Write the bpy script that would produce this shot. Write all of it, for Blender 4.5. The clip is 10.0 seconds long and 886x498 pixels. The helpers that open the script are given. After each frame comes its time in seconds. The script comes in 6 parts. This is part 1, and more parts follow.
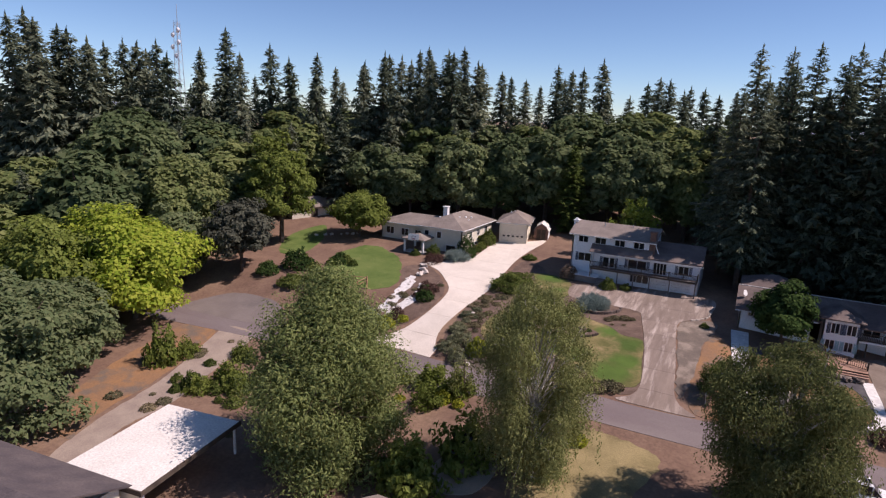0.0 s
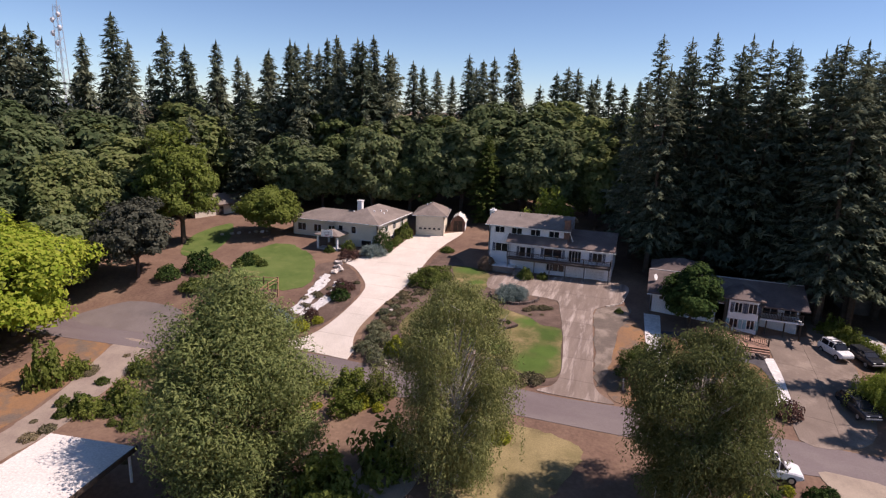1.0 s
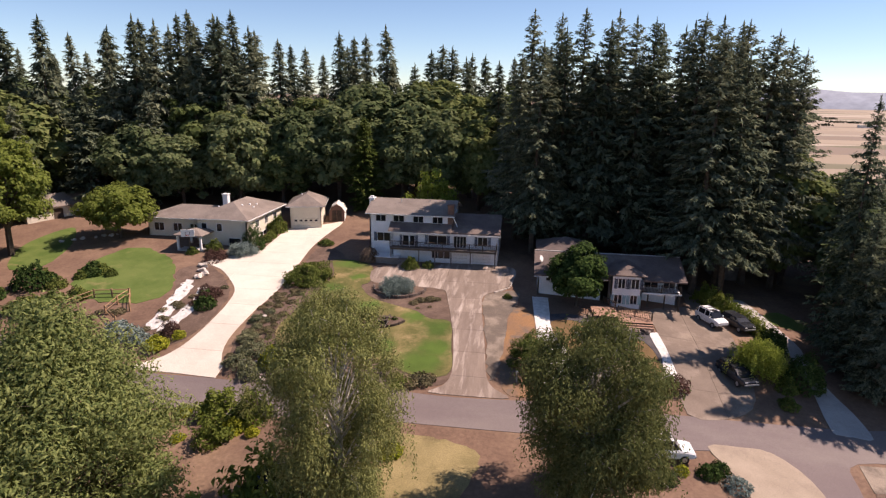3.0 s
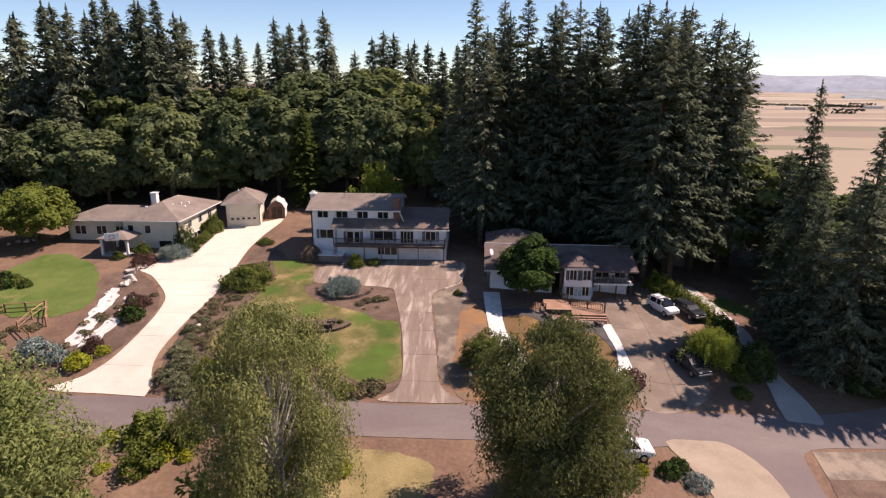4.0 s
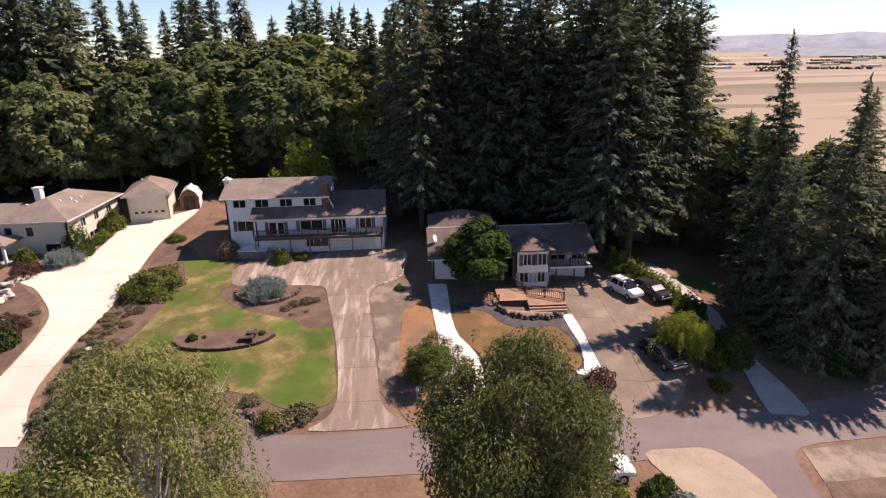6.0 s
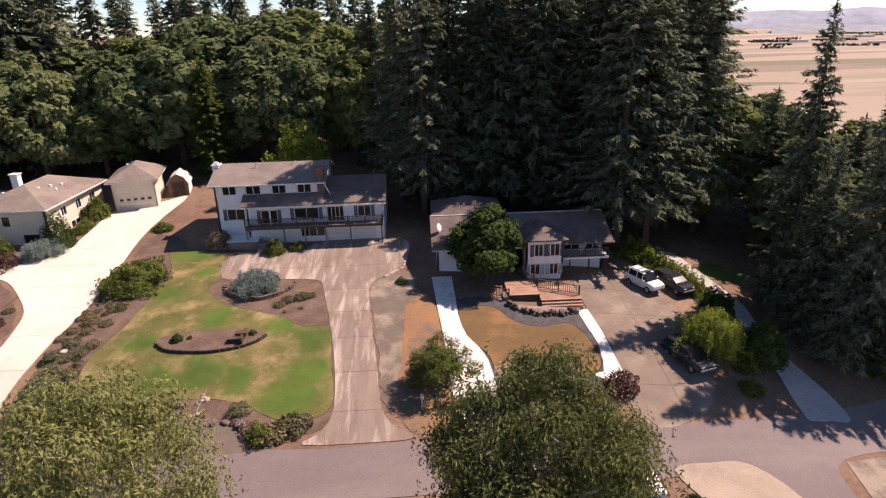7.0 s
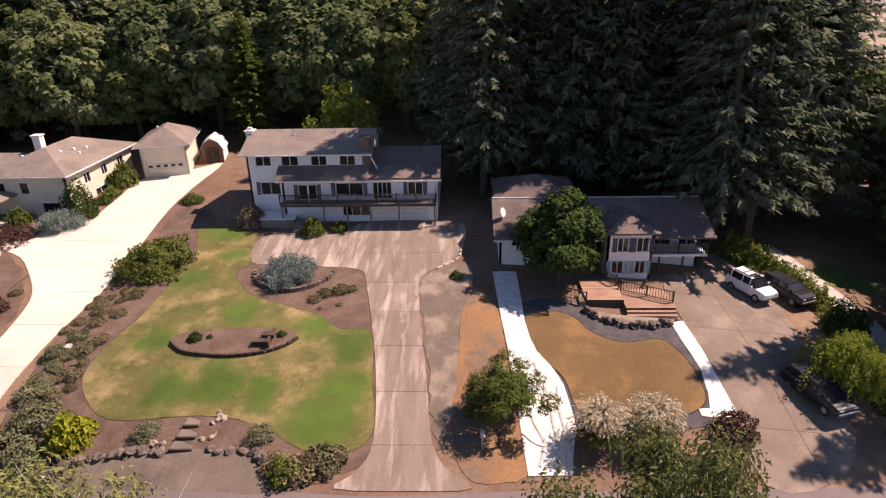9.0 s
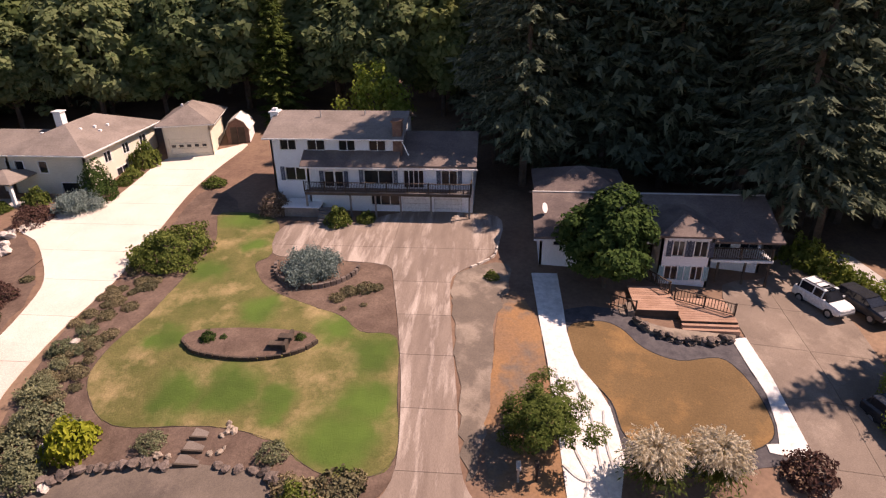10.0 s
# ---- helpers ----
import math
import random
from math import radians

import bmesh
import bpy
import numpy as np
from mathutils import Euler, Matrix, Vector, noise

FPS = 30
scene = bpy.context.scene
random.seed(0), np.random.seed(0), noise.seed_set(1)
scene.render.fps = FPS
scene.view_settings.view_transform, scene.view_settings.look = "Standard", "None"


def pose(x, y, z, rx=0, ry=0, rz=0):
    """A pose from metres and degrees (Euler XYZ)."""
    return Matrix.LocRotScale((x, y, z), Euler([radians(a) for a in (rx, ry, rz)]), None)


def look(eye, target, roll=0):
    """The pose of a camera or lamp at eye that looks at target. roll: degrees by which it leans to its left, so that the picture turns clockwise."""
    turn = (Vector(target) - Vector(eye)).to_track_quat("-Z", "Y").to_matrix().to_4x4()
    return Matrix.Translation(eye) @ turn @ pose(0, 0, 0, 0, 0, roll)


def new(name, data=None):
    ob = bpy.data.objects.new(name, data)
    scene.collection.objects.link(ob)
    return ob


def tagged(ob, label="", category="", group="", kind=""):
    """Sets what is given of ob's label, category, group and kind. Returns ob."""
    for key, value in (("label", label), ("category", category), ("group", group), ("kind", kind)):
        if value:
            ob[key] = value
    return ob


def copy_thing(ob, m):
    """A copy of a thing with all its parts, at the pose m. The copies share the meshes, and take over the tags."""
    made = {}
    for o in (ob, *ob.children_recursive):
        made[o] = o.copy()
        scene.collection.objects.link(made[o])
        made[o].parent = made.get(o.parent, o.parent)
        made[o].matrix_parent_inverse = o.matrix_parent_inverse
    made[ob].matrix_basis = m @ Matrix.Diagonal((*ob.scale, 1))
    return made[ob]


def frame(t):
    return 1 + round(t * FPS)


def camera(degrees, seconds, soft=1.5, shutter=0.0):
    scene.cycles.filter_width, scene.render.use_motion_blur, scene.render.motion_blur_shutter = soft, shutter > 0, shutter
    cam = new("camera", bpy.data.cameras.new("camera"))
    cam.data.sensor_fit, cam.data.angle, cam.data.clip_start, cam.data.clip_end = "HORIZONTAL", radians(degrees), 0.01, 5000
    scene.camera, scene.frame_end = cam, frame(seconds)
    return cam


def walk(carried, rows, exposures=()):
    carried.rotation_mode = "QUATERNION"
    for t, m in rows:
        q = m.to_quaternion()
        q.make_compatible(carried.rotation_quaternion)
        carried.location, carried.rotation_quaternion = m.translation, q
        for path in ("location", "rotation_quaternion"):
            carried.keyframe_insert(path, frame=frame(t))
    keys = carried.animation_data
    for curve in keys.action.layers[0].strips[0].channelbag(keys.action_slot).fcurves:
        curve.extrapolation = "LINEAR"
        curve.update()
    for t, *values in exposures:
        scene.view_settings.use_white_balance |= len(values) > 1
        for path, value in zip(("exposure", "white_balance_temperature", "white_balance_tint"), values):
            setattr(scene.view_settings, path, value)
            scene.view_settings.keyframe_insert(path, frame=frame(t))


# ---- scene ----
cam = camera(73.1, 10.0, soft=1.25)
PATH = [
    (0, (4.47, -4.408, 27.749), (3.587, -2.669, 27.305), 2.4),
    (0.5, (4.022, -3.033, 27.716), (3.273, -1.235, 27.263), 2.2),
    (1, (3.925, -2.018, 27.696), (3.292, -0.178, 27.233), 2.0),
    (1.5, (3.903, -0.965, 27.665), (3.385, 0.908, 27.193), 1.7),
    (2, (3.84, 0.428, 27.63), (3.418, 2.322, 27.148), 1.5),
    (2.5, (3.701, 1.856, 27.624), (3.352, 3.762, 27.127), 1.2),
    (4, (3.543, 6.37, 27.766), (3.442, 8.29, 27.216), 0.3),
    (4.5, (3.829, 8.399, 27.719), (3.799, 10.315, 27.149), -0.1),
    (5, (4.037, 10.542, 27.583), (4.062, 12.452, 26.992), -0.6),
    (5.5, (4.066, 12.707, 27.364), (4.138, 14.608, 26.749), -1.0),
    (7, (3.858, 19.445, 26.471), (3.932, 21.316, 25.768), -1.6),
    (7.5, (3.759, 21.696, 26.23), (3.804, 23.557, 25.499), -1.7),
    (8, (3.365, 23.905, 25.796), (3.381, 25.756, 25.04), -1.7),
    (8.5, (3.016, 26.147, 25.468), (2.986, 27.988, 24.687), -1.6),
    (9, (2.647, 28.4, 25.208), (2.57, 30.228, 24.4), -1.3),
    (9.5, (2.297, 30.514, 24.966), (2.165, 32.325, 24.128), -1.1),
    (10, (2.093, 32.566, 24.723), (1.918, 34.36, 23.857), -0.9),
]
walk(cam, [(t, look(eye, target, roll)) for t, eye, target, roll in PATH], [(0, 0.17, 6300, 27), (2.5, 0.46, 6950, 26), (5.5, 0.58, 7150, 28), (8.5, 0.68, 7400, 31), (10, 0.62, 7500, 32)])

# ---- light ----
SUN = Vector((0.77, 0.275, 1.0)).normalized()
world = bpy.data.worlds.new("world")
scene.world = world
world.use_nodes = True
wt = world.node_tree
sky = wt.nodes.new("ShaderNodeTexSky")
sky.sky_type = "NISHITA"
sky.sun_disc = False
sky.sun_elevation = math.asin(SUN.z)
sky.sun_rotation = math.atan2(SUN.x, SUN.y)
sky.air_density, sky.dust_density, sky.ozone_density = 0.9, 0.1, 2.4
sky.altitude = 1800
tint = wt.nodes.new("ShaderNodeMix")
tint.data_type, tint.blend_type = "RGBA", "MULTIPLY"
tint.inputs[0].default_value, tint.inputs[7].default_value = 1.0, (0.88, 1.0, 1.02, 1)
wt.links.new(sky.outputs[0], tint.inputs[6])
wt.links.new(tint.outputs[2], wt.nodes["Background"].inputs[0])
wt.nodes["Background"].inputs[1].default_value = 0.098
lamp = bpy.data.lights.new("sun", "SUN")
lamp.energy, lamp.angle, lamp.color = 5.0, radians(0.53), (1.0, 0.905, 0.80)
sun = new("sun", lamp)
sun.matrix_world = look(SUN * 300, (0, 0, 0))


# ---- materials ----
def ramp(nt, fac, a, b, lo=0.35, hi=0.65):
    r = nt.nodes.new("ShaderNodeValToRGB")
    r.color_ramp.elements[0].position, r.color_ramp.elements[1].position = lo, hi
    r.color_ramp.elements[0].color, r.color_ramp.elements[1].color = (*a, 1), (*b, 1)
    nt.links.new(fac, r.inputs[0])
    return r.outputs[0]


def noise_of(nt, scale, detail=5, vec=None, rough=0.6):
    n = nt.nodes.new("ShaderNodeTexNoise")
    n.inputs["Scale"].default_value, n.inputs["Detail"].default_value, n.inputs["Roughness"].default_value = scale, detail, rough
    if vec is not None:
        nt.links.new(vec, n.inputs["Vector"])
    return n.outputs["Fac"]


def mix(nt, fac, a, b, how="MIX"):
    m = nt.nodes.new("ShaderNodeMix")
    m.data_type, m.blend_type = "RGBA", how
    for sock, v in ((m.inputs[0], fac), (m.inputs[6], a), (m.inputs[7], b)):
        if isinstance(v, (int, float)):
            sock.default_value = v
        elif isinstance(v, tuple):
            sock.default_value = (*v, 1)
        else:
            nt.links.new(v, sock)
    return m.outputs[2]


def material(name, a, b, scale=0.6, fine=12.0, rough=0.9, bump=0.3, depth=0.03, metal=0.0, third=None, tscale=0.25, tlo=0.5, thi=0.62,
             vary=0.0, stretch=(1, 1, 1), spec=0.3, laps=0.0):
    """Two tones by a coarse noise, a finer grain over them, a third tone in patches, relief by the grain."""
    m = bpy.data.materials.new(name)
    m.use_nodes = True
    nt = m.node_tree
    bsdf = nt.nodes["Principled BSDF"]
    tc = nt.nodes.new("ShaderNodeTexCoord")
    mp = nt.nodes.new("ShaderNodeMapping")
    mp.inputs["Scale"].default_value = stretch
    nt.links.new(tc.outputs["Object"], mp.inputs["Vector"])
    vec = mp.outputs[0]
    col = ramp(nt, noise_of(nt, scale, 6, vec), a, b)
    if third:
        col = mix(nt, ramp(nt, noise_of(nt, tscale, 7, vec, 0.65), (0, 0, 0), (1, 1, 1), tlo, thi), col, third)
    grain = noise_of(nt, fine, 4, vec, 0.7)
    col = mix(nt, 1.0, col, ramp(nt, grain, (0.72, 0.72, 0.72), (1.25, 1.25, 1.25), 0.25, 0.75), "MULTIPLY")
    if vary:
        oi = nt.nodes.new("ShaderNodeObjectInfo")
        col = mix(nt, 1.0, col, ramp(nt, oi.outputs["Random"], (1 - vary,) * 3, (1 + vary,) * 3, 0, 1), "MULTIPLY")
    nt.links.new(col, bsdf.inputs["Base Color"])
    bsdf.inputs["Roughness"].default_value, bsdf.inputs["Metallic"].default_value = rough, metal
    bsdf.inputs["Specular IOR Level"].default_value = spec
    height = grain
    if laps:
        wave = nt.nodes.new("ShaderNodeTexWave")
        wave.wave_type, wave.bands_direction, wave.wave_profile = "BANDS", "Z", "SAW"
        wave.inputs["Scale"].default_value = 0.314 / laps
        nt.links.new(tc.outputs["Object"], wave.inputs["Vector"])
        height = wave.outputs["Fac"]
    if bump:
        bm_ = nt.nodes.new("ShaderNodeBump")
        bm_.inputs["Strength"].default_value, bm_.inputs["Distance"].default_value = bump, depth
        nt.links.new(height, bm_.inputs["Height"])
        nt.links.new(bm_.outputs[0], bsdf.inputs["Normal"])
    return m


def leaf_material(name, dark, light, translucent=0.25, vary=0.25):
    """Leaves: a tone for every leaf, a shift for every plant, some light through the blade."""
    m = bpy.data.materials.new(name)
    m.use_nodes = True
    nt = m.node_tree
    nt.nodes.remove(nt.nodes["Principled BSDF"])
    geo, oi = nt.nodes.new("ShaderNodeNewGeometry"), nt.nodes.new("ShaderNodeObjectInfo")
    col = ramp(nt, geo.outputs["Random Per Island"], dark, light, 0.0, 1.0)
    col = mix(nt, 1.0, col, ramp(nt, oi.outputs["Random"], (1 - vary, 1 - vary * 0.8, 1 - vary), (1 + vary, 1 + vary * 0.8, 1 + vary * 0.5), 0, 1), "MULTIPLY")
    d, tr, mx = nt.nodes.new("ShaderNodeBsdfDiffuse"), nt.nodes.new("ShaderNodeBsdfTranslucent"), nt.nodes.new("ShaderNodeMixShader")
    nt.links.new(col, d.inputs[0])
    nt.links.new(col, tr.inputs[0])
    mx.inputs[0].default_value = translucent
    nt.links.new(d.outputs[0], mx.inputs[1])
    nt.links.new(tr.outputs[0], mx.inputs[2])
    nt.links.new(mx.outputs[0], nt.nodes["Material Output"].inputs[0])
    return m


SOIL = material("soil", (0.15, 0.09, 0.062), (0.215, 0.135, 0.09), 0.25, 3.0, third=(0.27, 0.18, 0.115), tscale=0.06, tlo=0.52, thi=0.7)
MULCH = material("mulch", (0.105, 0.068, 0.05), (0.17, 0.115, 0.085), 0.7, 6.0, bump=0.6, depth=0.06)
SHOULDER = material("worn_shoulder", (0.145, 0.115, 0.09), (0.19, 0.15, 0.118), 0.5, 12.0, bump=0.2, third=(0.12, 0.095, 0.078), tscale=0.3)
LAWN = material("lawn", (0.082, 0.092, 0.022), (0.165, 0.14, 0.05), 0.5, 9.0, third=(0.32, 0.235, 0.11), tscale=0.36, tlo=0.48, thi=0.68, bump=0.6, depth=0.05)
GREEN = material("green_grass", (0.075, 0.12, 0.022), (0.125, 0.165, 0.04), 0.35, 9.0, third=(0.26, 0.22, 0.09), tscale=0.2, tlo=0.6, thi=0.75, bump=0.5, depth=0.05)
DRYGRASS = material("dry_grass", (0.30, 0.235, 0.11), (0.20, 0.16, 0.07), 0.4, 8.0, third=(0.13, 0.085, 0.05), tscale=0.2, tlo=0.55, thi=0.7, bump=0.5, depth=0.05)
BROWNLAWN = material("dormant_lawn", (0.128, 0.078, 0.032), (0.165, 0.102, 0.044), 0.3, 10.0, third=(0.23, 0.13, 0.05), tscale=0.25, bump=0.4, depth=0.04)
RUST = material("rust_soil", (0.29, 0.155, 0.07), (0.22, 0.13, 0.075), 0.35, 7.0, third=(0.16, 0.12, 0.09), tscale=0.3)
ASPHALT = material("asphalt", (0.17, 0.14, 0.125), (0.21, 0.175, 0.155), 0.3, 25.0, bump=0.15, third=(0.135, 0.115, 0.105), tscale=0.12, tlo=0.55, thi=0.7)
ROAD = material("road_asphalt", (0.165, 0.13, 0.125), (0.195, 0.16, 0.15), 0.2, 25.0, bump=0.15, third=(0.22, 0.185, 0.165), tscale=0.1, tlo=0.52, thi=0.7, stretch=(0.35, 1, 1))
STEPCON = material("weathered_flag", (0.15, 0.12, 0.10), (0.21, 0.17, 0.14), 0.8, 14.0, bump=0.25, vary=0.12)
GRAVEL = material("brown_gravel", (0.135, 0.108, 0.085), (0.19, 0.15, 0.118), 0.4, 14.0, third=(0.28, 0.225, 0.175), tscale=0.4)
CONCRETE = material("worn_concrete", (0.20, 0.152, 0.122), (0.27, 0.21, 0.168), 0.5, 14.0, bump=0.2, third=(0.43, 0.355, 0.30), tscale=0.4, tlo=0.5, thi=0.64, vary=0.07, stretch=(2.6, 0.4, 1))
WHITECON = material("new_concrete", (0.62, 0.545, 0.455), (0.70, 0.62, 0.525), 0.4, 14.0, bump=0.1, vary=0.02)
TANCON = material("tan_concrete", (0.165, 0.127, 0.1), (0.215, 0.167, 0.132), 0.4, 14.0, bump=0.15, vary=0.05, third=(0.27, 0.215, 0.17), tscale=0.3)
APRON = material("pale_tan_concrete", (0.30, 0.24, 0.18), (0.36, 0.29, 0.22), 0.4, 14.0, bump=0.15, third=(0.27, 0.215, 0.165), tscale=0.3)
GREYCON = material("grey_concrete", (0.36, 0.34, 0.32), (0.45, 0.43, 0.40), 0.5, 14.0, bump=0.2, vary=0.05)
SHEET = material("white_sheeting", (0.60, 0.57, 0.53), (0.70, 0.67, 0.63), 0.8, 2.5, bump=0.8, depth=0.06, rough=0.6)
FABRIC = material("landscape_fabric", (0.055, 0.05, 0.055), (0.10, 0.09, 0.09), 1.5, 9.0, bump=0.4)
STONE = material("stone", (0.095, 0.072, 0.06), (0.18, 0.14, 0.12), 1.6, 8.0, bump=0.7, depth=0.06, vary=0.3)
PALESTONE = material("pale_stone", (0.42, 0.36, 0.31), (0.60, 0.54, 0.48), 1.6, 8.0, bump=0.7, depth=0.06, vary=0.25)
TANSTONE = material("tan_stone", (0.26, 0.205, 0.155), (0.40, 0.325, 0.26), 1.6, 8.0, bump=0.7, depth=0.06, vary=0.25)
WHITEWALL = material("white_siding", (0.80, 0.80, 0.81), (0.86, 0.86, 0.87), 0.8, 10.0, bump=0.5, depth=0.02, rough=0.6, laps=0.2)
CREAM = material("cream_siding", (0.66, 0.60, 0.48), (0.72, 0.66, 0.54), 0.8, 10.0, bump=0.5, depth=0.02, rough=0.6, laps=0.2)
TRIM = material("white_trim", (0.76, 0.75, 0.73), (0.82, 0.81, 0.79), 1.0, 10.0, bump=0.05, rough=0.5)
DOORWHITE = material("white_door", (0.72, 0.71, 0.70), (0.78, 0.77, 0.75), 1.0, 10.0, bump=0.05, rough=0.45)
ROOF = material("weathered_shingles", (0.205, 0.168, 0.142), (0.262, 0.216, 0.184), 0.5, 7.0, bump=0.6, depth=0.04, third=(0.18, 0.147, 0.125), tscale=0.3, laps=0.14)
ROOFDARK = material("dark_shingles", (0.085, 0.07, 0.072), (0.13, 0.105, 0.10), 0.5, 7.0, bump=0.6, depth=0.04, laps=0.14)
# browner copy of ROOF, with the firs' shade darkened into its colour
ROOFSHADED = material("shaded_brown_shingles", (0.115, 0.088, 0.08), (0.165, 0.125, 0.11), 0.5, 7.0, bump=0.6, depth=0.04, third=(0.2, 0.155, 0.13), tscale=0.3, laps=0.14)
ROOFWHITE = material("white_roofing", (0.66, 0.61, 0.54), (0.73, 0.68, 0.61), 0.4, 6.0, bump=0.1, third=(0.62, 0.56, 0.5), tscale=0.5, tlo=0.6, thi=0.75)
BRICK = material("brown_brick", (0.16, 0.09, 0.07), (0.24, 0.14, 0.10), 3.0, 14.0, bump=0.5)
DECKWOOD = material("deck_boards", (0.30, 0.175, 0.12), (0.40, 0.25, 0.18), 1.0, 12.0, bump=0.3, vary=0.15)
DARKWOOD = material("dark_timber", (0.055, 0.04, 0.032), (0.10, 0.075, 0.055), 1.2, 12.0, bump=0.4, vary=0.15)
GREYWOOD = material("grey_timber", (0.16, 0.14, 0.13), (0.24, 0.21, 0.19), 1.2, 12.0, bump=0.4, vary=0.15)
TIMBER = material("warm_timber", (0.27, 0.16, 0.085), (0.36, 0.23, 0.13), 1.2, 12.0, bump=0.4, vary=0.15)
BARK = material("bark", (0.075, 0.055, 0.042), (0.14, 0.105, 0.08), 2.0, 9.0, bump=0.8, depth=0.05)
BIRCHBARK = material("birch_bark", (0.42, 0.38, 0.34), (0.62, 0.58, 0.53), 2.5, 9.0, bump=0.4, third=(0.10, 0.085, 0.07), tscale=1.6, tlo=0.58, thi=0.66)
GLASS = material("window_glass", (0.012, 0.014, 0.018), (0.02, 0.022, 0.028), 1.0, 3.0, bump=0.0, rough=0.08, spec=0.4)
SHUTTER = material("slate_blue_paint", (0.06, 0.075, 0.11), (0.085, 0.10, 0.14), 1.0, 10.0, bump=0.1, rough=0.5)
TEAL = material("pale_teal_paint", (0.26, 0.42, 0.44), (0.32, 0.48, 0.50), 1.0, 10.0, bump=0.1, rough=0.5)
BLACK = material("black_rubber", (0.018, 0.018, 0.019), (0.03, 0.03, 0.031), 2.0, 12.0, bump=0.1, rough=0.8)
STEEL = material("galvanised_steel", (0.45, 0.46, 0.47), (0.6, 0.6, 0.61), 2.0, 10.0, bump=0.05, rough=0.4, metal=0.8)
CARWHITE = material("white_car_paint", (0.74, 0.74, 0.73), (0.78, 0.78, 0.77), 1.0, 5.0, bump=0.0, rough=0.22, spec=0.5)
CARDARK = material("dark_car_paint", (0.022, 0.024, 0.03), (0.032, 0.034, 0.04), 1.0, 5.0, bump=0.0, rough=0.2, spec=0.5)
CARGREY = material("grey_car_trim", (0.16, 0.16, 0.165), (0.2, 0.2, 0.205), 1.0, 5.0, bump=0.0, rough=0.35, spec=0.5)
REDLENS = material("red_lens", (0.25, 0.02, 0.015), (0.32, 0.03, 0.02), 1.0, 5.0, bump=0.0, rough=0.25)

L_FIR = leaf_material("fir_needles", (0.07, 0.09, 0.066), (0.225, 0.25, 0.172), 0.34, 0.32)
L_FOREST = leaf_material("forest_leaves", (0.094, 0.132, 0.062), (0.175, 0.205, 0.105), 0.4, 0.32)
L_WOOD = leaf_material("sunny_forest_leaves", (0.112, 0.15, 0.055), (0.215, 0.24, 0.1), 0.4, 0.25)
L_DUSK = leaf_material("dusky_leaves", (0.055, 0.06, 0.045), (0.11, 0.115, 0.085), 0.25, 0.1)
L_BRIGHT = leaf_material("lime_leaves", (0.2, 0.29, 0.03), (0.40, 0.44, 0.07), 0.45, 0.1)
L_GREEN = leaf_material("green_leaves", (0.12, 0.155, 0.03), (0.23, 0.27, 0.075), 0.42, 0.2)
L_BIRCH = leaf_material("birch_leaves", (0.14, 0.16, 0.058), (0.29, 0.30, 0.115), 0.35, 0.1)
L_BIRCH_GREEN = leaf_material("green_birch_leaves", (0.10, 0.12, 0.045), (0.215, 0.23, 0.09), 0.32, 0.1)
L_PINE = leaf_material("pine_needles", (0.14, 0.18, 0.062), (0.33, 0.36, 0.135), 0.42, 0.12)
L_SHRUB = leaf_material("shrub_leaves", (0.065, 0.095, 0.024), (0.175, 0.205, 0.062), 0.32, 0.3)
L_DARK = leaf_material("dark_green_leaves", (0.025, 0.05, 0.016), (0.075, 0.115, 0.036), 0.2, 0.2)
L_BLUE = leaf_material("blue_green_needles", (0.13, 0.18, 0.17), (0.28, 0.34, 0.31), 0.2, 0.1)
L_PLUM = leaf_material("purple_leaves", (0.06, 0.032, 0.03), (0.14, 0.085, 0.072), 0.25, 0.2)
L_YELLOW = leaf_material("yellow_green_leaves", (0.22, 0.25, 0.025), (0.42, 0.42, 0.06), 0.35, 0.15)
L_SAGE = leaf_material("grey_green_leaves", (0.13, 0.145, 0.085), (0.27, 0.275, 0.17), 0.25, 0.2)
L_WILLOW = leaf_material("willow_leaves", (0.17, 0.23, 0.035), (0.34, 0.39, 0.09), 0.45, 0.1)
L_HEATH = leaf_material("brown_green_leaves", (0.12, 0.105, 0.065), (0.27, 0.23, 0.145), 0.2, 0.3)
L_ROSY = leaf_material("pinkish_leaves", (0.11, 0.085, 0.06), (0.30, 0.22, 0.17), 0.25, 0.1)
L_PAMPAS = leaf_material("straw_plumes", (0.48, 0.41, 0.30), (0.74, 0.67, 0.54), 0.4, 0.1)


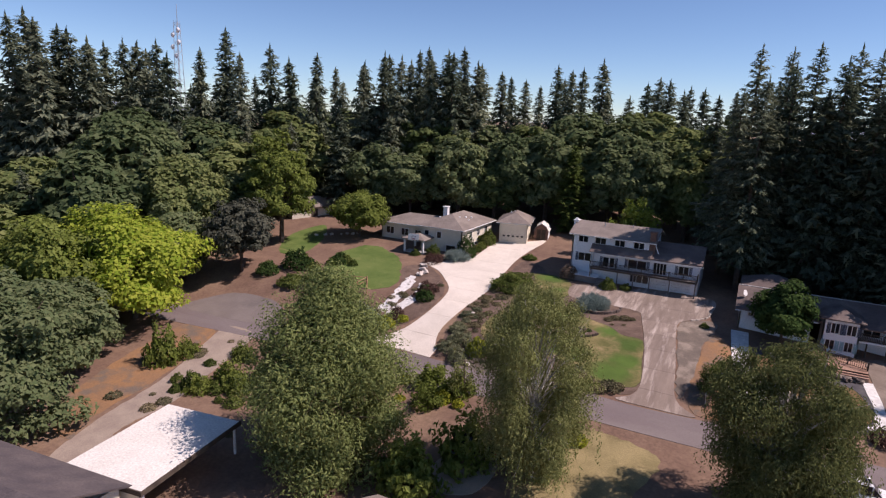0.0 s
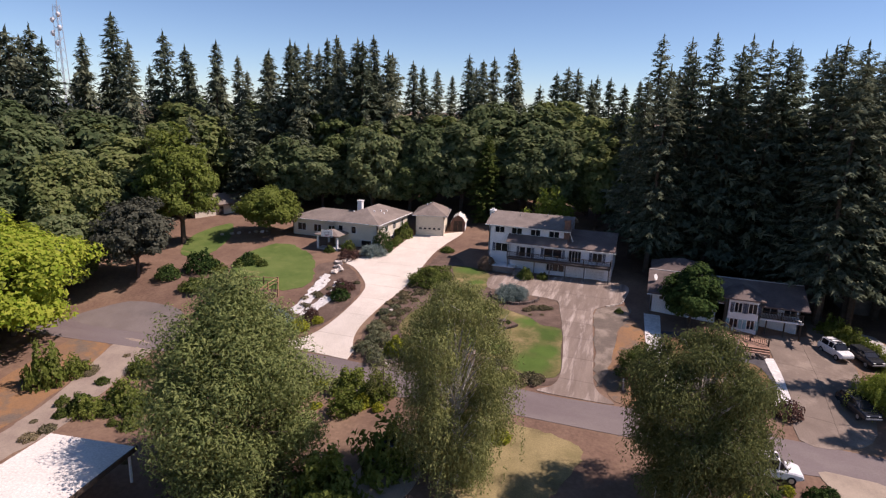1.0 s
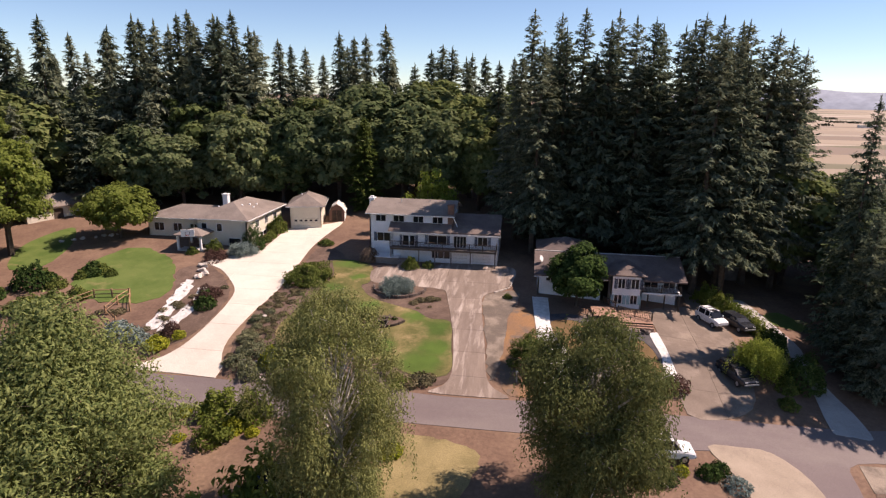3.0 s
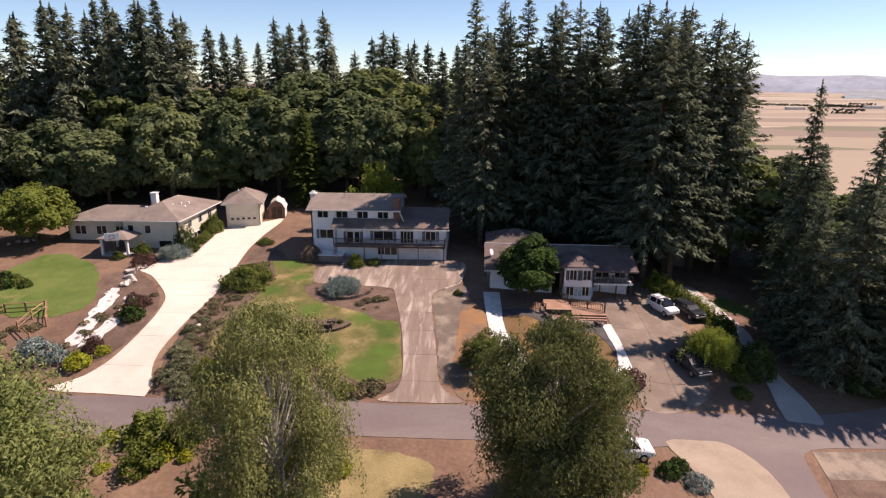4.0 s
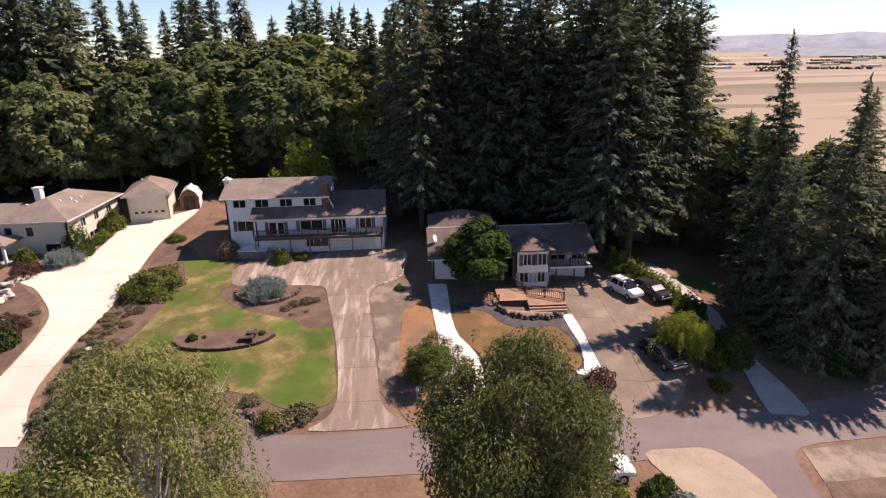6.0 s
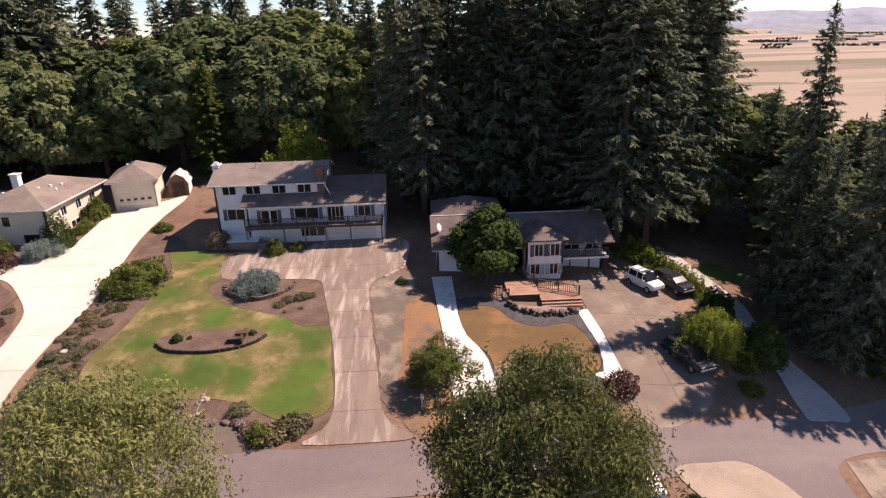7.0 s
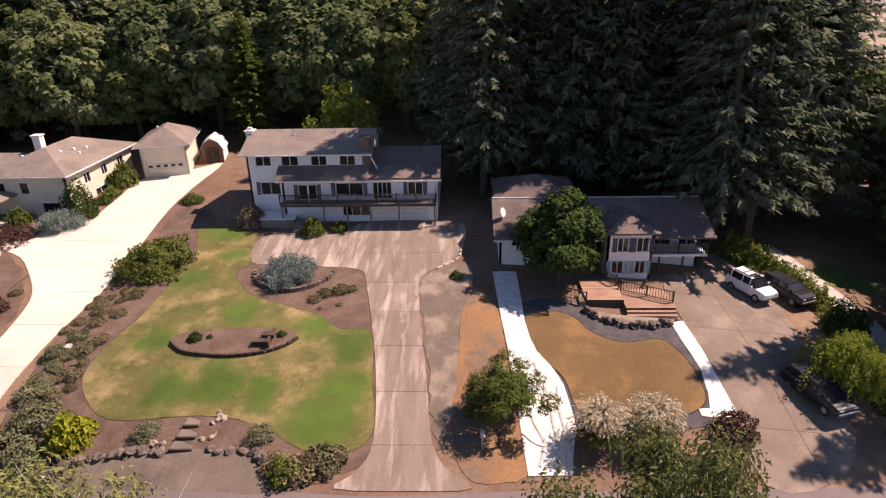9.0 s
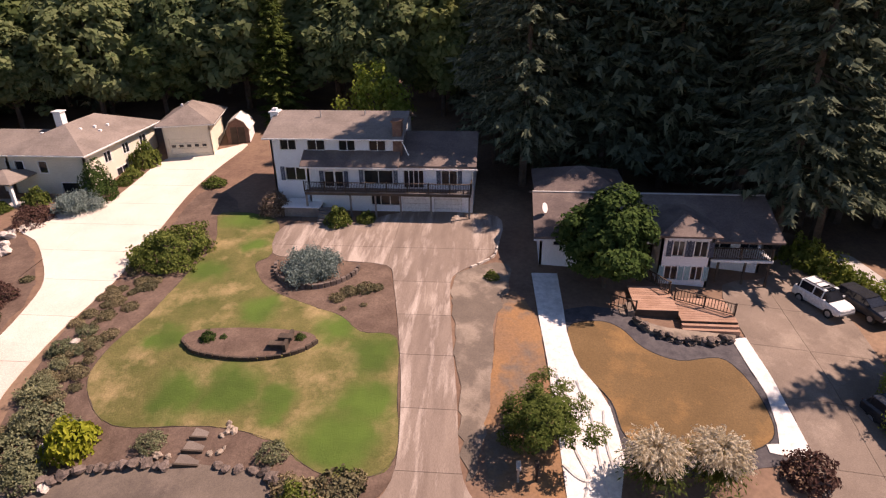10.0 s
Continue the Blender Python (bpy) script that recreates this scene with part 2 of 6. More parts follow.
def watered(mat, spots, green):
    """Greener patches of turf round the spots (x, y, radius), with ragged edges."""
    nt = mat.node_tree
    bsdf = nt.nodes["Principled BSDF"]
    col = bsdf.inputs["Base Color"].links[0].from_socket
    tc = nt.nodes.new("ShaderNodeTexCoord")
    wob = nt.nodes.new("ShaderNodeTexNoise")
    wob.inputs["Scale"].default_value, wob.inputs["Detail"].default_value = 0.45, 6
    nt.links.new(tc.outputs["Object"], wob.inputs["Vector"])
    scl = nt.nodes.new("ShaderNodeVectorMath")
    scl.operation = "MULTIPLY_ADD"
    scl.inputs[1].default_value, scl.inputs[2].default_value = (3.4, 3.4, 0), (-1.7, -1.7, 0)
    nt.links.new(wob.outputs["Color"], scl.inputs[0])
    flat = nt.nodes.new("ShaderNodeVectorMath")
    flat.operation = "MULTIPLY_ADD"
    flat.inputs[1].default_value = (1, 1, 0)
    nt.links.new(tc.outputs["Object"], flat.inputs[0])
    nt.links.new(scl.outputs[0], flat.inputs[2])
    total = None
    for x, y, r in spots:
        d = nt.nodes.new("ShaderNodeVectorMath")
        d.operation = "DISTANCE"
        d.inputs[1].default_value = (x, y, 0)
        nt.links.new(flat.outputs[0], d.inputs[0])
        m = nt.nodes.new("ShaderNodeMapRange")
        m.interpolation_type = "SMOOTHSTEP"
        for k, v in ((1, r * 1.25), (2, r * 0.35), (3, 0.0), (4, 1.0)):
            m.inputs[k].default_value = v
        nt.links.new(d.outputs["Value"], m.inputs[0])
        if total is None:
            total = m.outputs[0]
        else:
            mx = nt.nodes.new("ShaderNodeMath")
            mx.operation = "MAXIMUM"
            nt.links.new(total, mx.inputs[0])
            nt.links.new(m.outputs[0], mx.inputs[1])
            total = mx.outputs[0]
    blades = ramp(nt, noise_of(nt, 5.0, 5), green, tuple(c * 1.5 for c in green))
    nt.links.new(mix(nt, total, col, blades), bsdf.inputs["Base Color"])


watered(LAWN, ((-7.9, 65.0, 2.0), (-5.3, 62.6, 2.2), (-4.9, 58.6, 2.2), (-6.2, 56.2, 2.6), (-16.4, 58.9, 2.0), (-13.2, 59.6, 2.2), (-10.6, 58.8, 1.6), (-19.6, 79.6, 2.4), (-19.9, 71.2, 1.7), (-19.4, 63.4, 1.4), (-13.6, 66.6, 1.6), (-17.6, 75.5, 1.5)), (0.055, 0.092, 0.014))


# ---- helpers of the place ----
def catalog(name, label, category, group="", kind="", at=(0, 0, 0), turn=0):
    ob = new(name)
    ob.empty_display_size = 0.3
    ob.matrix_basis = pose(*at, 0, 0, turn)
    return tagged(ob, label, category, group, kind)


def mesh_object(name, bm, mat, smooth=False):
    me = bpy.data.meshes.new(name)
    bm.normal_update()
    bm.to_mesh(me)
    bm.free()
    me.materials.append(mat)
    if smooth:
        me.shade_smooth()
    return new(name, me)


def part(name, bm, mat, parent, label="", smooth=False):
    ob = mesh_object(name, bm, mat, smooth)
    ob.parent = parent
    return tagged(ob, label)


def raw(name, verts, faces, mat, parent=None, smooth=False):
    me = bpy.data.meshes.new(name)
    me.from_pydata(verts, [], faces)
    me.materials.append(mat)
    if smooth:
        me.shade_smooth()
    ob = new(name, me)
    ob.parent = parent
    return ob


def box(bm, x0, x1, y0, y1, z0, z1, bevel=0.0):
    vs = bmesh.ops.create_cube(bm, size=1)["verts"]
    bmesh.ops.scale(bm, vec=(x1 - x0, y1 - y0, z1 - z0), verts=vs)
    bmesh.ops.translate(bm, vec=((x0 + x1) / 2, (y0 + y1) / 2, (z0 + z1) / 2), verts=vs)
    if bevel:
        edges = list({e for v in vs for e in v.link_edges})
        bmesh.ops.bevel(bm, geom=edges, offset=bevel, segments=1, affect="EDGES")
    return bm


def boxes(*rows, bevel=0.0):
    bm = bmesh.new()
    for r in rows:
        box(bm, *r, bevel=bevel)
    return bm


def solid(faces_pts):
    """A closed solid from its faces, each given by its corners."""
    bm = bmesh.new()
    for pts in faces_pts:
        bm.faces.new([bm.verts.new(p) for p in pts])
    bmesh.ops.remove_doubles(bm, verts=bm.verts, dist=1e-4)
    bmesh.ops.recalc_face_normals(bm, faces=bm.faces)
    return bm


def tube(bm, a, b, r0, r1, n=7):
    a, b = Vector(a), Vector(b)
    q = (b - a).to_track_quat("Z", "Y")
    rings = []
    for p, r in ((a, r0), (b, r1)):
        rings.append([bm.verts.new(p + q @ Vector((r * math.cos(2 * math.pi * k / n), r * math.sin(2 * math.pi * k / n), 0))) for k in range(n)])
    for k in range(n):
        bm.faces.new((rings[0][k], rings[0][(k + 1) % n], rings[1][(k + 1) % n], rings[1][k]))
    bm.faces.new(rings[0][::-1])
    bm.faces.new(rings[1])
    return bm


# ---- ground ----
AY = ((-400, -6), (-40, -3.5), (10, -1.6), (30, -0.6), (42, 0), (50, 0.7), (55, 1.5), (63, 3.0), (74, 3.9), (85, 5.0), (100, 6.3), (130, 8.5), (200, 16), (300, 24), (400, 26))
BX = ((5, 0), (19, -0.9), (36, -2.8), (60, -5), (100, -9))


def ease(a):
    a = np.clip(a, 0, 1)
    return a * a * (3 - 2 * a)


def gz(x, y):
    """The ground's height."""
    near = np.interp(y, *zip(*AY)) + np.interp(x, *zip(*BX)) - 1.6 * ease((-x - 8) / 18) * ease((66 - y) / 16)
    away = np.hypot(x + 70, y - 110)
    right = ease((x - 45) / 60) * ease((y - 70) / 80)
    keep = (1 - ease((away - 230) / 350)) * (1 - right * 0.9)
    return (near + 45) * keep - 45


def axis(lo, hi, step, far):
    mid = np.arange(lo, hi + step / 2, step)
    out = step * 1.35 ** np.arange(1, 40)
    up, down = hi + np.cumsum(out), lo - np.cumsum(out)
    return np.concatenate((down[down > -far][::-1], mid, up[up < far], ))


gx, gy = axis(-92, 62, 1.4, 4700), axis(-12, 128, 1.4, 4700)
X, Y = np.meshgrid(gx, gy)
Z = gz(X, Y)
nx, ny = len(gx), len(gy)
idx = np.arange(nx * ny).reshape(ny, nx)
quads = np.stack((idx[:-1, :-1], idx[:-1, 1:], idx[1:, 1:], idx[1:, :-1]), -1).reshape(-1, 4)


def ground_material():
    """Brown earth and litter near by, harvested fields in strips on the plain."""
    m = SOIL.copy()
    m.name = "earth_and_fields"
    nt = m.node_tree
    bsdf = nt.nodes["Principled BSDF"]
    old = bsdf.inputs["Base Color"].links[0].from_socket
    tc = nt.nodes.new("ShaderNodeTexCoord")
    mp = nt.nodes.new("ShaderNodeMapping")
    mp.inputs["Rotation"].default_value, mp.inputs["Scale"].default_value = (0, 0, 0.5), (0.0016, 0.009, 0.0)
    nt.links.new(tc.outputs["Object"], mp.inputs[0])
    vo = nt.nodes.new("ShaderNodeTexVoronoi")
    vo.distance, vo.inputs["Scale"].default_value = "CHEBYCHEV", 1.0
    nt.links.new(mp.outputs[0], vo.inputs["Vector"])
    sep = nt.nodes.new("ShaderNodeSeparateColor")
    nt.links.new(vo.outputs["Color"], sep.inputs[0])
    r = nt.nodes.new("ShaderNodeValToRGB")
    # stubble and soil tones, greyed a little to paint in distance haze
    stops = ((0.0, (0.29, 0.225, 0.155)), (0.3, (0.36, 0.285, 0.205)), (0.6, (0.22, 0.165, 0.12)), (0.8, (0.52, 0.43, 0.34)), (0.95, (0.17, 0.15, 0.09)))
    for k, (p, c) in enumerate(stops):
        e = r.color_ramp.elements[k] if k < 2 else r.color_ramp.elements.new(p)
        e.position, e.color = p, (*c, 1)
    nt.links.new(sep.outputs[0], r.inputs[0])
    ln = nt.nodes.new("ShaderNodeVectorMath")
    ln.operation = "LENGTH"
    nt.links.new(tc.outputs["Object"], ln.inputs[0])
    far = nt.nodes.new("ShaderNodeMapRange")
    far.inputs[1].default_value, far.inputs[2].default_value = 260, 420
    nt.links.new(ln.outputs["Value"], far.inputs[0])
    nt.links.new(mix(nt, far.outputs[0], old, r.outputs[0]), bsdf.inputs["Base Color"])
    return m


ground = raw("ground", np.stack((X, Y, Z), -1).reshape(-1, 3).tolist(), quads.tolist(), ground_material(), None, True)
tagged(ground, "brown earth hillside running down to a harvested plain", "ground", kind="structure")


def smooth_line(pts, n=5, closed=True):
    """A rounded line through some control points."""
    P = [Vector((*p, 0)) for p in pts]
    out, k = [], len(P)
    for i in range(k if closed else k - 1):
        if closed:
            a, b, c, d = P[i - 1], P[i], P[(i + 1) % k], P[(i + 2) % k]
        else:
            a, b, c, d = P[max(i - 1, 0)], P[i], P[i + 1], P[min(i + 2, k - 1)]
        for j in range(n):
            t = j / n
            v = 0.5 * ((2 * b) + (c - a) * t + (2 * a - 5 * b + 4 * c - d) * t * t + (3 * b - a - 3 * c + d) * t ** 3)
            out.append((v.x, v.y))
    if not closed:
        out.append(tuple(P[-1].xy))
    return out


def drape(name, outline, mat, lift=0.06, step=1.4, parent=None, thick=0.25, ragged=0.0):
    """A sheet with an edge, laid over the ground inside an outline."""
    bm = bmesh.new()
    f = bm.faces.new([bm.verts.new((x, y, 0)) for x, y in outline])
    if f.normal.z < 0:
        f.normal_flip()
    xs, ys = [p[0] for p in outline], [p[1] for p in outline]
    for lo, hi, no in ((min(xs), max(xs), (1, 0, 0)), (min(ys), max(ys), (0, 1, 0))):
        for k in range(1, int((hi - lo) / step) + 1):
            co = Vector(no) * (lo + k * step)
            bmesh.ops.bisect_plane(bm, geom=[*bm.verts, *bm.edges, *bm.faces], plane_co=co, plane_no=no)
    bmesh.ops.triangulate(bm, faces=bm.faces)
    edge = [e for e in bm.edges if e.is_boundary]
    if ragged:
        for v in {v for e in edge for v in e.verts}:
            n = noise.noise_vector(Vector((v.co.x * 1.3, v.co.y * 1.3, 4.2)))
            v.co.x += ragged * n.x
            v.co.y += ragged * n.y
    for v in bm.verts:
        v.co.z = float(gz(v.co.x, v.co.y)) + 0.75 * lift
    side = bmesh.ops.extrude_edge_only(bm, edges=edge)["geom"]
    for v in side:
        if isinstance(v, bmesh.types.BMVert):
            v.co.z -= thick
    bmesh.ops.recalc_face_normals(bm, faces=bm.faces)
    if sum(f.normal.z for f in bm.faces) < 0:
        bmesh.ops.reverse_faces(bm, faces=bm.faces)
    ob = mesh_object(name, bm, mat)
    ob.parent = parent
    return ob


def clip(poly, axis_k, at, keep_above):
    out = []
    for i, p in enumerate(poly):
        q = poly[(i + 1) % len(poly)]
        a, b = (p[axis_k] - at) * (1 if keep_above else -1), (q[axis_k] - at) * (1 if keep_above else -1)
        if a >= 0:
            out.append(p)
        if a * b < 0:
            t = a / (a - b)
            out.append((p[0] + t * (q[0] - p[0]), p[1] + t * (q[1] - p[1])))
    return out


def slabs(name, outline, mat, xs, ys, label, gap=0.012, lift=0.07):
    """A paved surface of cast slabs with open joints."""
    whole = catalog(name, label, "driveway", kind="structure")
    for i in range(len(xs) - 1):
        strip = clip(clip(outline, 0, xs[i] + gap, True), 0, xs[i + 1] - gap, False)
        for j in range(len(ys) - 1):
            cell = clip(clip(strip, 1, ys[j] + gap, True), 1, ys[j + 1] - gap, False) if len(strip) > 2 else []
            area = abs(sum(a[0] * b[1] - b[0] * a[1] for a, b in zip(cell, cell[1:] + cell[:1]))) / 2 if len(cell) > 2 else 0
            if area > 0.15:
                drape("slab", cell, mat, lift, 1.4, whole)
    return whole


def setting(name, outline, mat, label, category, lift=0.05, ragged=0.0, n=5):
    return tagged(drape(name, smooth_line(outline, n), mat, lift, ragged=ragged), label, category, kind="structure")


road_line = [(-95, 50.5), (-80, 50.2), (-62, 51.5), (-48, 53.5), (-34, 53.2), (-25, 53.2), (-12, 52.2), (-3.6, 51.5), (2.5, 51.7), (10, 52.2), (19, 52.9), (28, 54.2), (35.4, 55.6), (44, 58.5), (60, 66),
             (62, 60), (46, 53.6), (40, 52.2), (31.6, 50.6), (30.2, 47.5), (30, 42), (31, 30), (27, 30), (26, 40), (26.6, 46), (24.5, 49.5), (19, 48.6), (15, 47.9), (3.9, 47.4), (-13, 47.5), (-32, 48.6), (-46, 48.6), (-62, 47.2), (-80, 46), (-95, 46.2)]
setting("road", road_line, ROAD, "faded brownish-grey asphalt residential road", "road", 0.05, n=4)
setting("mulch_bed_1", [(-26, 56), (-26.3, 66), (-25.6, 72), (-26.4, 84), (-23, 84), (-20, 80), (-15, 80), (-15, 68), (-7, 67), (-4.2, 65), (-2.8, 56), (-3.6, 53), (-7, 52.8), (-9, 53.8), (-14, 54.4), (-20, 54.2), (-23, 53.4)], MULCH, "dark brown bark mulch planting bed", "mulch", 0.035, 0.3)
setting("mulch_bed_2", [(-36, 56), (-31.5, 59), (-31, 66), (-34.5, 72), (-39, 76), (-42, 74), (-39, 68), (-37, 62), (-40, 56.5)], MULCH, "dark brown bark mulch bank beside the pale driveway", "mulch", 0.035, 0.3)
setting("shoulder", [(-24.4, 52.8), (-22.6, 53.6), (-19.5, 54.4), (-14, 54.6), (-9.4, 54.1), (-7.4, 53.2), (-6.5, 51.6), (-12, 51.8), (-20, 52.6)], SHOULDER, "flat grey-brown asphalt shoulder below the stone wall", "road", 0.055, 0.12)
setting("mulch_bed_4", [(-15.6, 73.4), (-15.6, 70), (-12, 67.2), (-7, 65), (-4.3, 64.6), (-4.6, 67), (-5.4, 70.6), (-6.4, 72.8), (-10, 73.1)], MULCH, "bare brown mulch bed between lawn and driveway", "mulch", 0.04, 0.15)
setting("lawn_1", [(-22.6, 80.5), (-17.2, 79.6), (-15.7, 74), (-16.4, 72.3), (-14.3, 69.2), (-10.5, 67.2), (-8.2, 66.2), (-6.5, 64.6), (-4.1, 64.1), (-3.3, 59.5), (-2.8, 55.5), (-4.4, 54.1), (-6.8, 54.4), (-9.7, 56.1), (-13.5, 56.9), (-19.3, 57), (-22.2, 59.3), (-22.6, 61.6), (-21.5, 65.4), (-21.2, 70.4), (-21, 75.5)],
        LAWN, "patchy green and straw-coloured lawn", "lawn", 0.06, 0.15)
setting("lawn_2", [(-54.1, 70.4), (-55.5, 76), (-53, 81), (-46.2, 78.3), (-41, 71.5), (-39.2, 66), (-42, 63.6), (-49, 64.2)], GREEN, "short green lawn below the tan house", "lawn", 0.05, 0.7)
setting("lawn_3", [(-64.4, 70.6), (-70, 79), (-69, 88), (-63.5, 81), (-61, 73)], GREEN, "small green lawn by the far shed", "lawn", 0.05, 0.2)
setting("dry_verge_1", [(-9, 36), (-9.5, 42), (-7, 45.4), (-3, 45.8), (1, 44), (-0.5, 38), (-3, 32), (-7, 31)], DRYGRASS, "parched straw-yellow grass verge below the road", "grass", 0.03, 0.4)
setting("lawn_4", [(6.9, 66), (9, 67), (10.4, 66.4), (11.5, 64.6), (13.4, 63.7), (16, 64.3), (17, 63), (17.5, 61), (17.4, 58.9), (16, 57.7), (13.5, 57), (11.3, 56.9), (9.3, 57.7), (8.8, 60), (7.3, 62.4)], BROWNLAWN, "dormant golden-brown lawn with curved edges", "lawn", 0.07, n=5)
setting("fabric_bed", [(6.6, 67.6), (10, 68.6), (13, 67), (18, 66.8), (18.8, 62), (18.6, 58), (16, 56.6), (11, 55.6), (8.6, 56.5), (8.6, 61), (6.8, 63)], FABRIC, "dark weed fabric round the dormant lawn", "ground cover", 0.045, 0.15)
setting("rust_strip", [(3.3, 69.8), (4.9, 67), (5.3, 62), (5.7, 56), (5.8, 52.8), (2.6, 52.6), (1.7, 57.5), (2.1, 62.4), (2.4, 67)], RUST, "rusty orange bare soil strip beside the driveway", "ground cover", 0.045, 0.25)
setting("gravel_strip", [(-0.4, 72.2), (2.8, 73.5), (3.0, 70), (2.3, 67), (2.0, 60), (1.4, 55), (0.8, 55), (0.2, 60), (-0.5, 66), (-1.0, 70)], GRAVEL, "compacted brownish gravel strip along the driveway", "gravel", 0.05, 0.35)
tagged(drape("verge_2", [(31.6, 50.4), (40, 51.9), (48, 54.2), (60, 59.5), (62, 54), (48, 49.4), (38, 48.3), (31.2, 47.2)], GRAVEL, 0.05), "bare tan verge at the road corner", "grass", kind="structure")
setting("mulch_bed_3", [(31.2, 47.1), (38, 48.2), (48, 49.3), (52, 46), (44, 40), (33, 40)], MULCH, "dark planted bed below the corner verge", "mulch", 0.04, 0.1)
setting("water_course_1", [(-39.2, 70.5), (-37.7, 70.3), (-36.4, 66), (-35.9, 61.5), (-36.2, 59.5), (-37.5, 59.5), (-37.4, 63), (-38.2, 67)], SHEET, "pale stone-lined water course on the bank", "rockery", 0.09, 0.5)
setting("water_course_2", [(-36.2, 69), (-34.8, 68.4), (-33.4, 64.5), (-33.8, 61.3), (-35, 59), (-36, 59.2), (-35.3, 62), (-34.9, 65)], SHEET, "pale stone-lined strip on the bank", "rockery", 0.09, 0.5)
setting("lawn_5", [(32, 75), (35, 78), (37.5, 74.5), (36, 73.4)], GREEN, "sunlit sliver of lawn between drive and firs", "lawn", 0.06, 0.1)
setting("gravel_ramp", [(-54.5, 49.4), (-49.5, 49.6), (-46.5, 40), (-44.6, 33), (-44.6, 26.5), (-40.5, 22), (-45, 20), (-48, 27), (-49.8, 36)], material("pale_gravel", (0.26, 0.20, 0.16), (0.34, 0.27, 0.21), 0.5, 12.0), "pale gravel ramp down to the carport", "driveway", 0.04, 0.2)
setting("turnout", [(-64.5, 51), (-61.5, 56), (-56, 57), (-51, 56), (-48.5, 52)], ASPHALT, "old asphalt turnout beside the road", "road", 0.06, 0.1)
setting("dirt_yard", [(-60, 48), (-54.5, 47.5), (-50, 35), (-49, 27), (-47, 24), (-53, 26), (-58, 36)], RUST, "reddish bare dirt slope under the trees", "ground cover", 0.03, 0.4)
setting("brick_patio", [(-15.4, 32.5), (-15.4, 37.2), (-11, 37.6), (-11.2, 33)], APRON, "pale paved patio under the trees", "patio", 0.05)

# ---- houses ----
def wall(parent, a, b, z0, z1, mat, openings=(), t=0.18, name="wall"):
    """An upright wall from a to b (plan), its outer face on the right-hand side going from a to b, with openings (from, to, sill, head) along it."""
    a, b = Vector(a), Vector(b)
    L = (b - a).length
    ux = (b - a) / L
    n = Vector((ux.y, -ux.x))
    cuts_s = sorted({0.0, L, *(v for o in openings for v in o[:2])})
    cuts_z = sorted({z0, z1, *(v for o in openings for v in o[2:])})
    bm = bmesh.new()
    for s0, s1 in zip(cuts_s, cuts_s[1:]):
        for h0, h1 in zip(cuts_z, cuts_z[1:]):
            if any(o[0] < (s0 + s1) / 2 < o[1] and o[2] < (h0 + h1) / 2 < o[3] for o in openings):
                continue
            vs = [bm.verts.new((*(a + ux * s - n * d), h)) for d in (0, t) for s, h in ((s0, h0), (s1, h0), (s1, h1), (s0, h1))]
            for q in ((0, 1, 2, 3), (7, 6, 5, 4), (0, 4, 5, 1), (1, 5, 6, 2), (2, 6, 7, 3), (3, 7, 4, 0)):
                bm.faces.new([vs[k] for k in q])
    bmesh.ops.remove_doubles(bm, verts=bm.verts, dist=1e-4)
    bmesh.ops.recalc_face_normals(bm, faces=bm.faces)
    return part(name, bm, mat, parent)


def window(parent, a, b, o, mullions=1, shutters=None, trim=TRIM, door=False, label=""):
    """A framed window (or glazed door) in the opening o of the wall from a to b."""
    a, b = Vector(a), Vector(b)
    ux = (b - a).normalized()
    turn = math.degrees(math.atan2(ux.y, ux.x))
    w, h, f = o[1] - o[0], o[3] - o[2], 0.07
    rows = [(-f, w + f, -0.03, 0.08, h, h + f), (-f, w + f, -0.05, 0.08, -f, 0), (-f, 0, -0.03, 0.08, 0, h), (w, w + f, -0.03, 0.08, 0, h)]
    for k in range(mullions):
        x = w * (k + 1) / (mullions + 1)
        rows.append((x - 0.03, x + 0.03, 0.0, 0.07, 0, h))
    win = part("glazed_door" if door else "window", boxes(*rows), trim, parent, label)
    win.matrix_basis = pose(*(a + ux * o[0]), o[2], 0, 0, turn)
    n = mullions + 1
    for k in range(n):
        part("pane", boxes((w * k / n + 0.035, w * (k + 1) / n - 0.035, 0.05, 0.062, 0.005, h - 0.005)), GLASS, win)
    if shutters:
        for x in (-0.45, w + 0.1):
            rows = [(x, x + 0.06, -0.06, -0.005, -0.05, h + 0.05), (x + 0.29, x + 0.35, -0.06, -0.005, -0.05, h + 0.05)]
            rows += [(x + 0.06, x + 0.29, -0.045, -0.01, z, z + 0.07) for z in np.arange(-0.05, h, 0.1)]
            part("shutter", boxes(*rows), shutters, win)
    return win


def garage_door(parent, a, b, o, mat, lights=0):
    a, b = Vector(a), Vector(b)
    ux = (b - a).normalized()
    w, h = o[1] - o[0], o[3] - o[2]
    bm = bmesh.new()
    for k in range(4):
        z0 = h * k / 4
        box(bm, 0.02, w - 0.02, 0.07, 0.11, z0 + 0.01, z0 + h / 4 - 0.01, 0.008)
        for j in range(4):
            box(bm, w * (j + 0.15) / 4, w * (j + 0.85) / 4, 0.05, 0.072, z0 + h * 0.05, z0 + h * 0.2, 0.01)
    d = part("garage_door", bm, mat, parent)
    d.matrix_basis = pose(*(a + ux * o[0]), o[2], 0, 0, math.degrees(math.atan2(ux.y, ux.x)))
    for j in range(lights):
        x = w * (j + 0.5) / lights
        part("pane", boxes((x - 0.22, x + 0.22, 0.03, 0.06, h * 0.56, h * 0.68)), GLASS, d)
    return d


